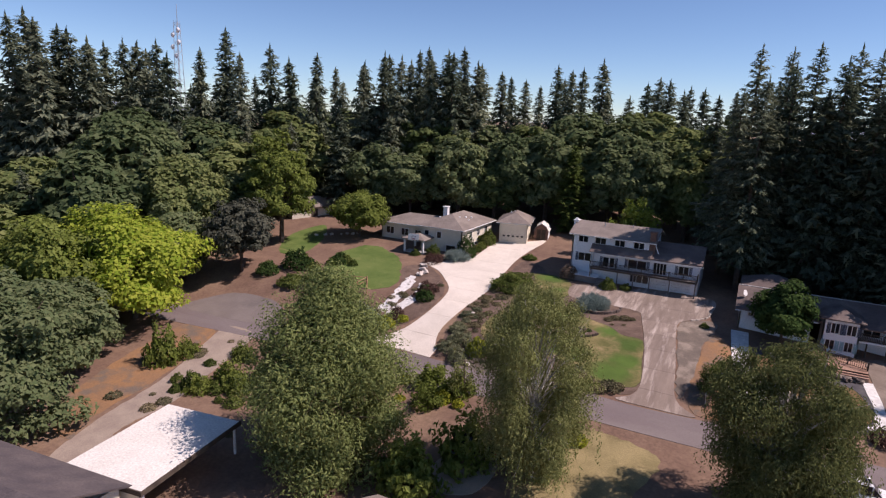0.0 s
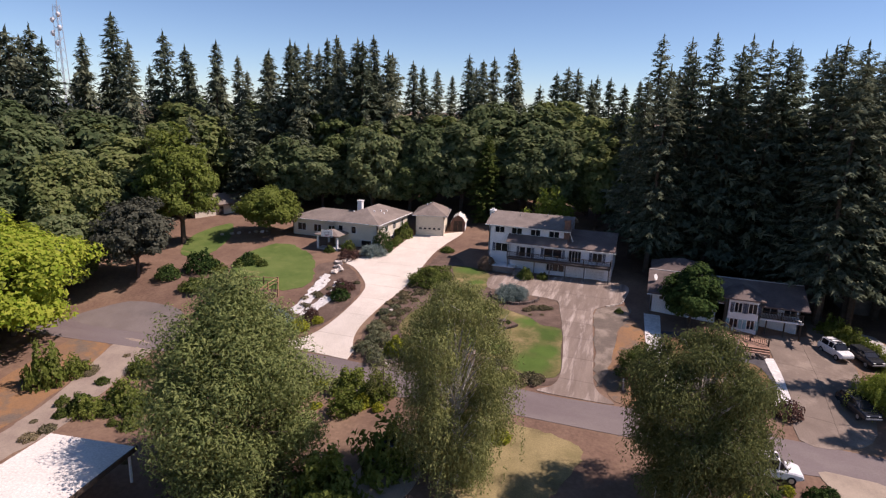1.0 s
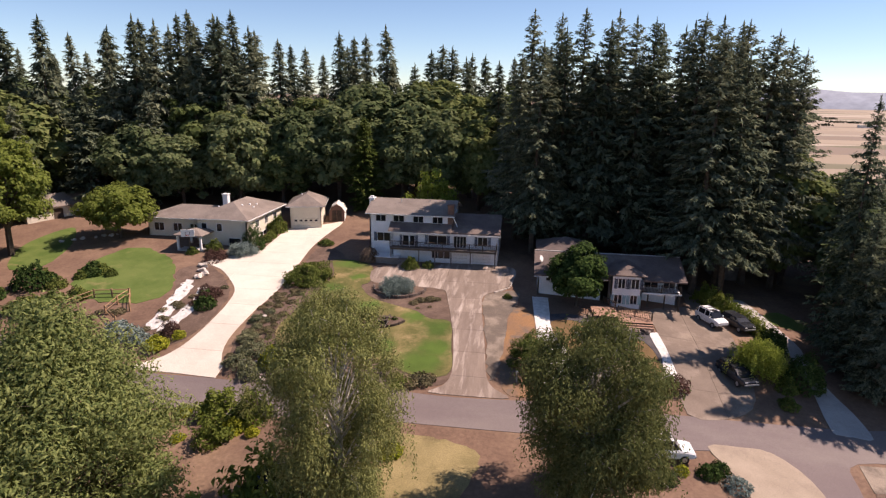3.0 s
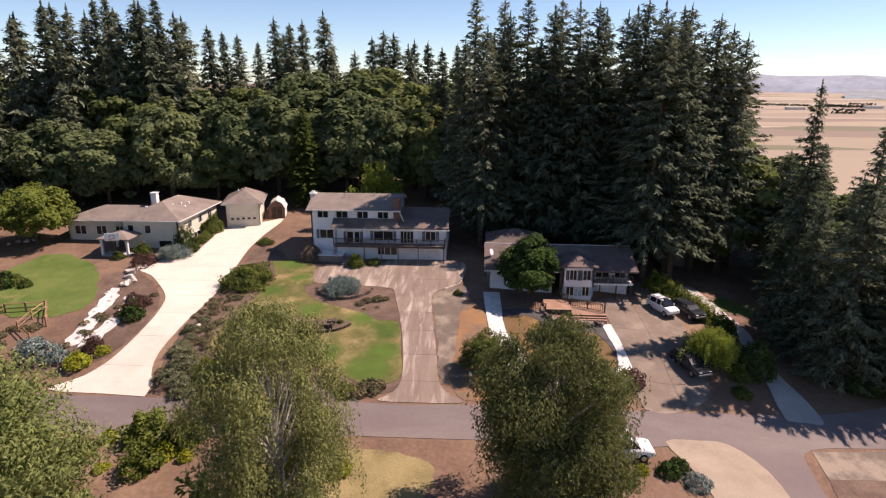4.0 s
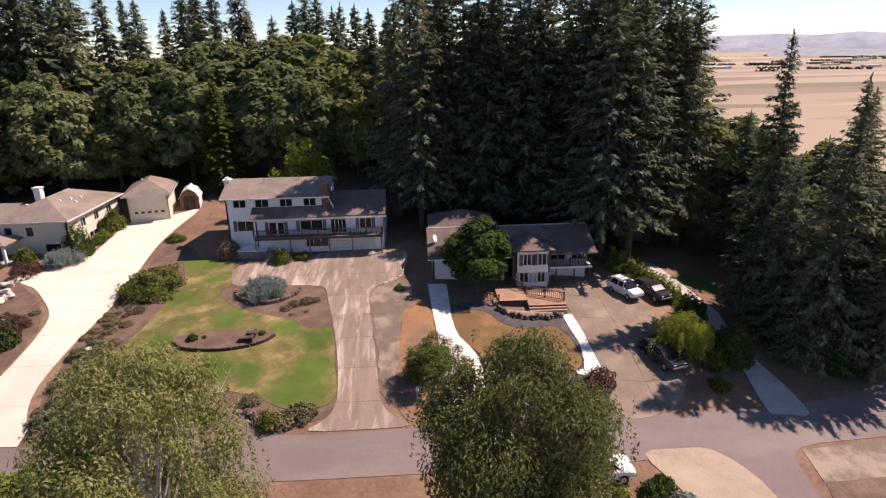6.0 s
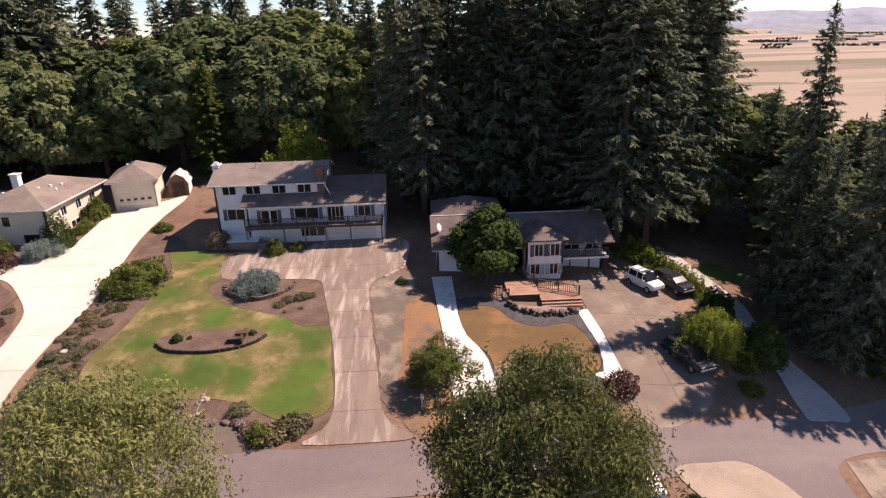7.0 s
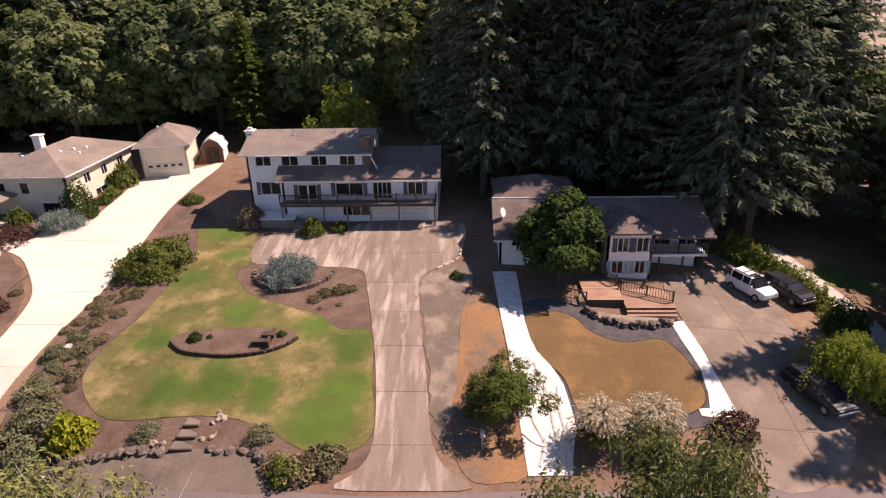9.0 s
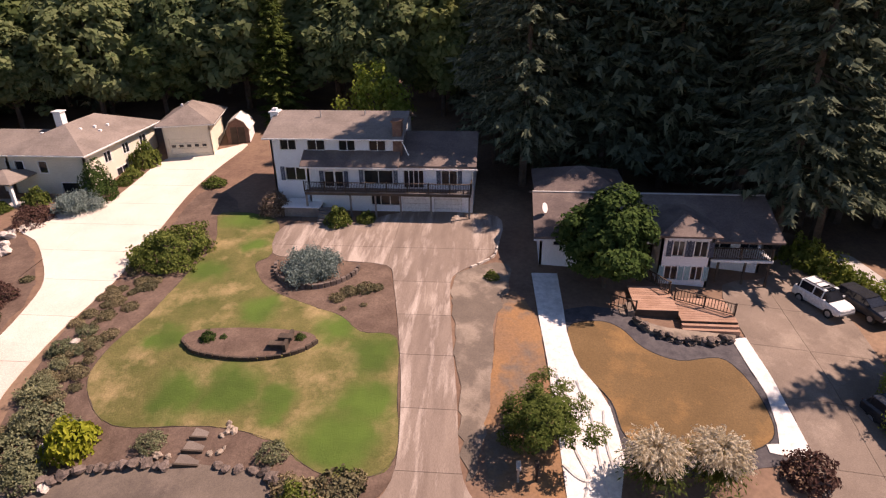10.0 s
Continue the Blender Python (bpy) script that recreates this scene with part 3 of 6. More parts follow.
def gable_roof(parent, x0, x1, y0, yr, y1, ze, zr, mat, over=0.45, t=0.16, z1=None, name="roof"):
    """A gable roof with its ridge along x at yr, front eave at y0, back eave at y1."""
    z1 = ze if z1 is None else z1
    x0, x1 = x0 - over, x1 + over
    s0, s1 = (zr - ze) / (yr - y0), (zr - z1) / (y1 - yr)
    prof = [(y0 - over, ze - over * s0), (yr, zr), (y1 + over, z1 - over * s1), (y1 + over, z1 - over * s1 + t), (yr, zr + t), (y0 - over, ze - over * s0 + t)]
    A, B = [(x0, y, z) for y, z in prof], [(x1, y, z) for y, z in prof]
    faces = [[A[0], A[1], A[4], A[5]], [A[1], A[2], A[3], A[4]], [B[0], B[1], B[4], B[5]], [B[1], B[2], B[3], B[4]]]
    faces += [[A[k], A[(k + 1) % 6], B[(k + 1) % 6], B[k]] for k in range(6)]
    return part(name, solid(faces), mat, parent)


def hip_roof(parent, x0, x1, y0, y1, ze, zr, mat, over=0.6, t=0.16, name="roof"):
    x0, x1, y0, y1 = x0 - over, x1 + over, y0 - over, y1 + over
    w, d = x1 - x0, y1 - y0
    k = min(w, d) / 2
    r0, r1 = ((x0 + k, (y0 + y1) / 2), (x1 - k, (y0 + y1) / 2)) if w >= d else (((x0 + x1) / 2, y0 + k), ((x0 + x1) / 2, y1 - k))
    if abs(w - d) < 0.2:
        r1 = (r0[0] + 0.01, r0[1]) if w >= d else (r0[0], r0[1] + 0.01)
    lo = [(x0, y0), (x1, y0), (x1, y1), (x0, y1)]
    E0, E1 = [(*p, ze) for p in lo], [(*p, ze + t) for p in lo]
    P, Q = (*r0, zr), (*r1, zr)
    faces = [E0] + [[E0[i], E0[(i + 1) % 4], E1[(i + 1) % 4], E1[i]] for i in range(4)]
    if w >= d:
        faces += [[E1[0], E1[1], Q, P], [E1[1], E1[2], Q], [E1[2], E1[3], P, Q], [E1[3], E1[0], P]]
    else:
        faces += [[E1[0], E1[1], P], [E1[1], E1[2], Q, P], [E1[2], E1[3], Q], [E1[3], E1[0], P, Q]]
    return part(name, solid(faces), mat, parent)


def gable_wall(parent, x, y0, yr, y1, ze, zr, mat, t=0.18, side=1):
    xi = x - side * t
    A, B = [(x, y0, ze), (x, yr, zr), (x, y1, ze)], [(xi, y0, ze), (xi, yr, zr), (xi, y1, ze)]
    return part("gable", solid([A, B] + [[A[i], A[(i + 1) % 3], B[(i + 1) % 3], B[i]] for i in range(3)]), mat, parent)


def gutter(parent, a, b, z, mat=TRIM):
    """An open gutter below the eave from a to b."""
    a, b = Vector((*a, z)), Vector((*b, z))
    ux = (b - a).normalized()
    n = Vector((ux.y, -ux.x, 0))
    bm = bmesh.new()
    prof = [(0, 0), (0.11, 0.02), (0.13, 0.13), (0.11, 0.13), (0.09, 0.04), (0.02, 0.02), (0.02, 0.13), (0, 0.13)]
    A = [bm.verts.new(a + n * d + Vector((0, 0, h))) for d, h in prof]
    B = [bm.verts.new(b + n * d + Vector((0, 0, h))) for d, h in prof]
    for k in range(8):
        bm.faces.new((A[k], A[(k + 1) % 8], B[(k + 1) % 8], B[k]))
    bm.faces.new(A[::-1])
    bm.faces.new(B)
    return part("gutter", bm, mat, parent)


def railing(parent, a, b, z, mat, height=0.95, step=0.14, name="railing"):
    a, b = Vector(a), Vector(b)
    L = (b - a).length
    bm = boxes((0, L, -0.05, 0.05, height - 0.05, height), (0, L, -0.03, 0.03, 0.08, 0.14))
    for k in range(int(L / step) + 1):
        box(bm, k * step - 0.02, k * step + 0.02, -0.02, 0.02, 0.1, height - 0.04)
    for k in range(max(2, int(L / 1.8) + 1)):
        x = L * k / max(1, int(L / 1.8))
        box(bm, x - 0.05, x + 0.05, -0.05, 0.05, 0, height + 0.06)
    r = part(name, bm, mat, parent)
    r.matrix_basis = pose(a.x, a.y, z, 0, 0, math.degrees(math.atan2(b.y - a.y, b.x - a.x)))
    return r


def white_house():
    h = catalog("house", "white two-storey sided house with brown shingle roof and raised deck", "house")
    X0, XM, X1, YF, YU, YB, G0 = -18.0, -6.5, 0.0, 81.6, 82.6, 90.4, 4.4
    # upper block, seen above the long lower roof
    up = [(0.9, 2.3, 9.95, 10.8), (3.4, 4.9, 9.95, 10.8), (6.2, 7.6, 9.95, 10.8), (8.9, 10.3, 9.95, 10.8), (1.1, 2.9, 7.15, 8.3)]
    a, b = (X0, YU), (XM, YU)
    wall(h, a, b, G0 - 0.6, 11.15, WHITEWALL, up)
    for o in up[:4]:
        window(h, a, b, o)
    window(h, a, b, up[4], 1, SHUTTER)
    wall(h, (XM, YU), (XM, YB), G0, 11.15, WHITEWALL)
    wall(h, (XM, YB), (X0, YB), G0, 11.15, WHITEWALL)
    wall(h, (X0, YB), (X0, YU), G0 - 0.6, 11.15, WHITEWALL)
    gable_roof(h, X0, XM, YU, 86.5, YB, 11.1, 12.4, ROOF, 0.5)
    gable_wall(h, X0, YU, 86.5, YB, 11.15, 12.4, WHITEWALL, side=-1)
    gable_wall(h, XM, YU, 86.5, YB, 11.15, 12.4, WHITEWALL, side=1)
    gutter(h, (X0 - 0.5, YU - 0.5), (XM + 0.5, YU - 0.5), 10.95)
    # lower front: entry bay, deck storey and garage wing
    XP = -14.6
    lo = [(1.55, 3.2, 6.95, 8.3), (5.1, 7.6, 7.25, 8.45), (8.6, 10.3, 6.95, 8.5), (11.9, 13.2, 7.3, 8.5),
          (8.35, 10.95, 4.55, 6.3), (11.2, 13.65, 4.55, 6.3), (5.6, 8.1, 5.3, 6.25)]
    a, b = (XP, YF), (X1, YF)
    wall(h, a, b, G0 - 0.6, 9.1, WHITEWALL, lo)
    window(h, a, b, lo[0], 1, SHUTTER)
    window(h, a, b, lo[1], 1, SHUTTER)
    window(h, a, b, lo[2], 3, None, door=True)
    window(h, a, b, lo[3], 1, SHUTTER)
    window(h, a, b, lo[6], 2, None)
    for o in lo[4:6]:
        garage_door(h, a, b, o, DOORWHITE)
    wall(h, (X1, YF), (X1, YB), G0 - 0.6, 9.1, WHITEWALL)
    wall(h, (X1, YB), (XM, YB), G0, 9.1, WHITEWALL)
    wall(h, (XP, YU + 0.1), (XP, YF), G0 - 0.6, 9.1, WHITEWALL)
    gable_roof(h, XM + 0.6, X1 - 0.15, YF, 86.2, YB, 9.05, 10.65, ROOFSHADED, 0.45)
    gable_wall(h, X1, YF, 86.2, YB, 9.1, 10.7, WHITEWALL)
    # long shed roof over the entry
    s0, s1 = (YF - 0.7, 8.85), (YU, 9.8)
    A, B = [(XP - 0.4, *s0), (XP - 0.4, *s1), (XP - 0.4, s1[0], s1[1] + 0.15), (XP - 0.4, s0[0], s0[1] + 0.15)], None
    B = [(XM + 0.15, p[1], p[2]) for p in A]
    part("porch_roof", solid([A, B] + [[A[i], A[(i + 1) % 4], B[(i + 1) % 4], B[i]] for i in range(4)]), ROOFSHADED, h)
    gutter(h, (XP - 0.4, YF - 0.7), (X1 + 0.45, YF - 0.7), 8.78)
    # deck with railing and posts
    for k in range(8):
        part("deck_board", boxes((XP, X1 - 0.1, 80.35 + k * 0.15, 80.35 + k * 0.15 + 0.135, 6.8, 6.85)), GREYWOOD, h)
    part("deck_beam", boxes((XP, X1 - 0.1, 80.33, 80.45, 6.58, 6.8)), DARKWOOD, h)
    railing(h, (XP, 80.4), (X1 - 0.1, 80.4), 6.85, DARKWOOD, 0.9)
    railing(h, (X1 - 0.12, 80.4), (X1 - 0.12, YF - 0.05), 6.85, DARKWOOD, 0.9)
    for x in (XP + 0.1, -10.6, -8.4, -6.2, -3.55, X1 - 0.25):
        part("post", boxes((x - 0.07, x + 0.07, 80.35, 80.49, G0 - 0.5, 6.6)), GREYWOOD, h)
    for x in (XP + 0.1, XP + 2.6):
        part("porch_post", boxes((x - 0.06, x + 0.06, 80.95, 81.07, 6.85, 8.85)), TRIM, h)
    # entry landing and stairs
    part("landing", boxes((-16.6, -13.5, 80.2, 82.2, 4.2, 5.35), (-16.7, -13.4, 80.1, 82.3, 5.35, 5.42)), GREYWOOD, h, "grey plank landing with open rail")
    part("landing_top", boxes((-16.75, -13.35, 80.05, 82.35, 5.424, 5.47)), TRIM, h, "pale painted landing top")
    bm = bmesh.new()
    for k in range(6):
        box(bm, -13.4, -12.1, 78.9 + k * 0.28, 79.18 + k * 0.28, 4.2, 4.5 + k * 0.17)
    part("stairs", bm, GREYWOOD, h, "grey wooden entry steps")
    # chimneys
    part("chimney", boxes((-7.0, -6.2, 82.5, 83.4, 9.0, 12.45), (-7.1, -6.1, 82.4, 83.5, 12.45, 12.6), bevel=0.02), BRICK, h, "brown brick chimney")
    part("chimney", boxes((-18.8, -18.1, 85.6, 86.5, 4.4, 12.5), (-18.9, -18.0, 85.5, 86.6, 12.5, 12.62), (-18.65, -18.25, 85.85, 86.25, 12.62, 12.85)), TRIM, h, "white chimney on the end wall")
    part("downspout", tube(bmesh.new(), (-6.1, 82.0, 10.9), (-5.6, 82.1, 9.7), 0.05, 0.05, 6), TRIM, h)
    part("downspout", boxes((X1 - 0.12, X1 - 0.02, YF - 0.1, YF - 0.01, 4.4, 8.8)), TRIM, h)
    for x, y in ((-14, 85.4), (-10, 85.8)):
        part("roof_vent", tube(bmesh.new(), (x, y, 12.0), (x, y, 12.75), 0.06, 0.06), STEEL, h)
    return h


white_house()


def hip_house():
    h = catalog("house", "cream single-storey house with low hip roof of weathered shingles", "house")
    z0, ze = 4.3, 8.75
    # right block runs back from the drive, left wing runs along the slope
    x0, x1, y0, y1 = -44.8, -36.9, 83.8, 96.5
    fr = [(3.2, 4.0, 7.0, 8.1), (0.8, 1.6, 7.0, 8.1), (5.0, 6.8, 4.9, 6.0)]
    wall(h, (x0, y0), (x1, y0), z0 - 0.6, ze, CREAM, fr)
    for o in fr:
        window(h, (x0, y0), (x1, y0), o, 0)
    sd = [(3.0, 4.0, 7.1, 8.1), (6.2, 7.2, 7.1, 8.1), (9.4, 10.6, 7.1, 8.1), (4.4, 6.4, 4.7, 6.0)]
    wall(h, (x1, y0), (x1, y1), z0 - 0.6, ze, CREAM, sd)
    for o in sd:
        window(h, (x1, y0), (x1, y1), o, 1)
    wall(h, (x1, y1), (x0, y1), z0, ze, CREAM)
    wall(h, (x0, y1), (x0, y0), z0, ze, CREAM)
    hip_roof(h, x0, x1, y0, y1, ze, 10.75, ROOF)
    a0, a1, b0, b1 = -54.5, x0, 86.6, 94.0
    wf = [(1.0, 2.6, 6.0, 7.2), (4.2, 5.6, 6.0, 7.2), (7.0, 8.2, 5.2, 7.2)]
    wall(h, (a0, b0), (a1, b0), z0 - 0.6, 8.0, CREAM, wf)
    for o in wf:
        window(h, (a0, b0), (a1, b0), o, 1)
    wall(h, (a0, b1), (a0, b0), z0 - 0.6, 8.0, CREAM)
    wall(h, (a1, b1), (a0, b1), z0, 8.0, CREAM)
    hip_roof(h, a0, a1 + 3.5, b0, b1, 8.0, 9.55, ROOF)
    for p, q, z in (((x0 - 0.6, y0 - 0.6), (x1 + 0.6, y0 - 0.6), ze), ((x1 + 0.6, y0 - 0.6), (x1 + 0.6, y1 + 0.6), ze), ((a0 - 0.6, b0 - 0.6), (a1 - 0.6, b0 - 0.6), 8.0)):
        gutter(h, p, q, z)
    part("chimney", boxes((-43.9, -43.1, 90.4, 91.2, 9.0, 11.25), (-44.0, -43.0, 90.3, 91.3, 11.25, 11.37)), TRIM, h, "white chimney")
    for x, y, z in ((-39.5, 88, 10.1), (-39.0, 89.5, 10.0), (-38.6, 91, 9.8), (-38.3, 89.2, 9.65), (-42.5, 86.5, 10.0)):
        part("roof_vent", boxes((x - 0.13, x + 0.13, y - 0.13, y + 0.13, z - 0.4, z + 0.22), bevel=0.03), TRIM, h)
    # entry pavilion on four posts
    px0, px1, py0, py1 = -46.2, -42.4, 80.6, 84.4
    hip_roof(h, px0, px1, py0, py1, 6.9, 7.7, ROOF, 0.35, 0.12, "porch_roof")
    for x in (px0 + 0.15, px1 - 0.15):
        for y in (py0 + 0.15, py1 - 0.15):
            part("porch_post", boxes((x - 0.14, x + 0.14, y - 0.14, y + 0.14, 4.0, 6.9)), TRIM, h)
    part("porch_floor", boxes((px0, px1, py0, py1, 4.0, 4.75)), GREYCON, h)
    return h


hip_house()


def hip_garage():
    g = catalog("garage", "cream detached garage with hip roof and windowed door", "garage", at=(-33.9, 92.9, 5.5), turn=14)
    W, D, H = 4.9, 7.4, 3.75
    o = [(0.45, 4.45, 0.05, 2.4)]
    wall(g, (0, 0), (W, 0), -0.6, H, CREAM, o)
    garage_door(g, (0, 0), (W, 0), o[0], CREAM, 5)
    wall(g, (W, 0), (W, D), -0.6, H, CREAM)
    wall(g, (W, D), (0, D), -0.6, H, CREAM)
    wall(g, (0, D), (0, 0), -0.6, H, CREAM)
    hip_roof(g, 0, W, 0, D, H, 5.5, ROOF, 0.6)
    gutter(g, (-0.55, -0.55), (W + 0.55, -0.55), H)
    gutter(g, (W + 0.55, -0.55), (W + 0.55, D + 0.55), H)
    for x, y in ((1.5, 4.0), (2.0, 5.0)):
        part("roof_vent", boxes((x - 0.1, x + 0.1, y - 0.1, y + 0.1, 4.6, 5.3)), TRIM, g)
    s = catalog("garden_shed", "small barn-shaped shed with dark doors and pale roof", "shed", at=(-29.0, 97.6, 6.0), turn=12)
    w, d = 2.5, 3.4
    prof = [(0, 0), (w, 0), (w, 1.7), (w - 0.45, 2.5), (w / 2, 2.95), (0.45, 2.5), (0, 1.7)]
    part("front_wall", solid([[(x, 0, z) for x, z in prof], [(x, 0.08, z) for x, z in prof]] + [[(*(prof[i][:1]), 0, prof[i][1]), (prof[(i + 1) % 7][0], 0, prof[(i + 1) % 7][1]), (prof[(i + 1) % 7][0], 0.08, prof[(i + 1) % 7][1]), (prof[i][0], 0.08, prof[i][1])] for i in range(7)]), BRICK, s, "dark reddish plank front")
    part("side_wall", boxes((0, 0.08, 0.08, d, 0, 1.7), (w - 0.08, w, 0.08, d, 0, 1.7), (0.08, w - 0.08, d - 0.08, d, 0, 2.4)), TRIM, s)
    bm = bmesh.new()
    rp = [(-0.15, 1.6), (0.4, 2.55), (w / 2, 3.05), (w - 0.4, 2.55), (w + 0.15, 1.6)]
    for (xa, za), (xb, zb) in zip(rp, rp[1:]):
        vs = [bm.verts.new(p) for p in ((xa, -0.15, za), (xb, -0.15, zb), (xb, d + 0.15, zb), (xa, d + 0.15, za), (xa, -0.15, za + 0.08), (xb, -0.15, zb + 0.08), (xb, d + 0.15, zb + 0.08), (xa, d + 0.15, za + 0.08))]
        for q in ((3, 2, 1, 0), (4, 5, 6, 7), (0, 1, 5, 4), (1, 2, 6, 5), (2, 3, 7, 6), (3, 0, 4, 7)):
            bm.faces.new([vs[k] for k in q])
    part("roof", bm, ROOFWHITE, s)
    part("door", boxes((0.45, 1.2, -0.05, 0.0, 0.05, 2.0), (1.3, 2.05, -0.05, 0.0, 0.05, 2.0)), DARKWOOD, s)


hip_garage()


def bay_house():
    h = catalog("house", "white split-level house with brown shingle roof darkened for shade and two-storey bay", "house")
    zt = 6.35
    # left end, gable to the front slope
    lw = [(1.0, 2.0, 5.5, 6.2)]
    wall(h, (5.4, 73.6), (12.9, 73.6), 3.2, zt, WHITEWALL, lw)
    window(h, (5.4, 73.6), (12.9, 73.6), lw[0])
    wall(h, (5.4, 82.5), (5.4, 73.6), 3.2, zt, WHITEWALL)
    wall(h, (22.2, 82.5), (5.4, 82.5), 3.2, zt, WHITEWALL)
    gable_roof(h, 5.4, 22.2, 73.6, 78.0, 82.5, zt, 7.95, ROOFSHADED, 0.5)
    gable_wall(h, 5.4, 73.6, 78.0, 82.5, zt, 7.95, WHITEWALL, side=-1)
    gable_wall(h, 22.2, 73.6, 78.0, 82.5, zt, 7.95, WHITEWALL)
    hip_roof(h, 5.6, 12.2, 78.3, 84.2, 7.7, 9.25, ROOFSHADED, 0.5, 0.14, "rear_roof")
    wall(h, (5.6, 84.2), (5.6, 78.3), 3.2, 7.7, WHITEWALL)
    part("ridge_cap", boxes((4.9, 22.7, 77.9, 78.1, 8.08, 8.16), bevel=0.02), GREYCON, h, "pale ridge capping")
    gutter(h, (4.9, 73.1), (13.6, 73.1), zt - 0.3)
    # bay
    bw = [(0.85, 1.6, 5.45, 6.6), (2.35, 3.2, 5.45, 6.6), (0.5, 1.35, 3.55, 4.6), (2.35, 3.1, 3.55, 4.6)]
    a, b = (13.9, 72.4), (17.5, 72.4)
    wall(h, a, b, 2.6, 7.0, WHITEWALL, bw)
    for o in bw[:2]:
        window(h, a, b, o, 1, SHUTTER)
    for o in bw[2:]:
        window(h, a, b, o, 1, TEAL)
    wall(h, b, (17.5, 74.6), 2.6, 7.0, WHITEWALL)
    wall(h, (13.9, 74.6), a, 2.6, 7.0, WHITEWALL)
    hip_roof(h, 13.9, 17.5, 72.4, 77.8, 7.0, 8.0, ROOFSHADED, 0.4, 0.14, "bay_roof")
    # recessed right part with upper deck
    rw = [(0.6, 2.2, 4.9, 6.1), (2.9, 4.2, 4.9, 6.1)]
    wall(h, (17.6, 75.2), (22.2, 75.2), 2.2, zt, WHITEWALL, rw)
    for o in rw:
        window(h, (17.6, 75.2), (22.2, 75.2), o, 1)
    wall(h, (22.2, 75.2), (22.2, 82.5), 2.2, zt, WHITEWALL)
    part("deck_floor", boxes((17.6, 22.2, 73.2, 75.15, 4.62, 4.8)), TRIM, h, "white-edged upper deck")
    railing(h, (17.7, 73.3), (22.1, 73.3), 4.8, DARKWOOD, 0.95, 0.16)
    for x in (18.4, 20.3, 22.0):
        part("post", boxes((x - 0.07, x + 0.07, 73.2, 73.34, 1.6, 4.62)), DARKWOOD, h)
    # dish on the left slope
    bm = bmesh.new()
    bmesh.ops.create_cone(bm, cap_ends=True, segments=20, radius1=0.12, radius2=0.4, depth=0.14)
    bmesh.ops.transform(bm, matrix=pose(5.7, 75.4, 7.75, 70, 0, 60), verts=bm.verts)
    tube(bm, (5.75, 75.45, 6.5), (5.75, 75.45, 7.7), 0.03, 0.03, 6)
    part("satellite_dish", bm, TRIM, h, "white satellite dish")
    return h


bay_house()


def front_deck():
    d = catalog("deck", "reddish stepped timber deck with dark railings", "deck")
    for k, (x0, x1, y0, y1, z) in enumerate(((11.6, 14.4, 68.0, 71.6, 3.5), (14.4, 18.0, 67.2, 70.2, 3.25))):
        for j in range(int((y1 - y0) / 0.3)):
            part("board", boxes((x0, x1, y0 + j * 0.3, y0 + j * 0.3 + 0.28, z - 0.04, z)), DECKWOOD, d)
        part("skirt", boxes((x0, x1, y0 + 0.02, y0 + 0.08, z - 0.9, z - 0.05)), DARKWOOD, d)
    for k in range(2):
        part("step", boxes((14.4 - k * 0.0, 18.0, 66.9 - k * 0.3, 67.2 - k * 0.3, 3.08 - k * 0.17 - 0.5, 3.08 - k * 0.17)), DECKWOOD, d)
    for k in range(3):
        part("landing_step", boxes((10.1 + k * 0.5, 10.55 + k * 0.5, 67.9, 69.2, 2.6 + k * 0.2, 2.95 + k * 0.2)), TANCON, d)
    railing(d, (14.6, 69.9), (18.0, 68.0), 3.25, DARKWOOD, 0.9, 0.2)
    railing(d, (14.3, 70.3), (13.2, 72.2), 3.5, DARKWOOD, 0.9, 0.2)
    railing(d, (11.6, 68.05), (10.1, 68.9), 3.2, DARKWOOD, 0.9, 0.3)


front_deck()
setting("deck_bed", [(11.4, 67.5), (13.4, 66.7), (17.3, 66.7), (17.4, 66.1), (15.6, 65.6), (13.6, 65.7), (11.9, 66.4)], GRAVEL, "gravelly planted bank between deck and stone edge", "planting bed", 0.3)


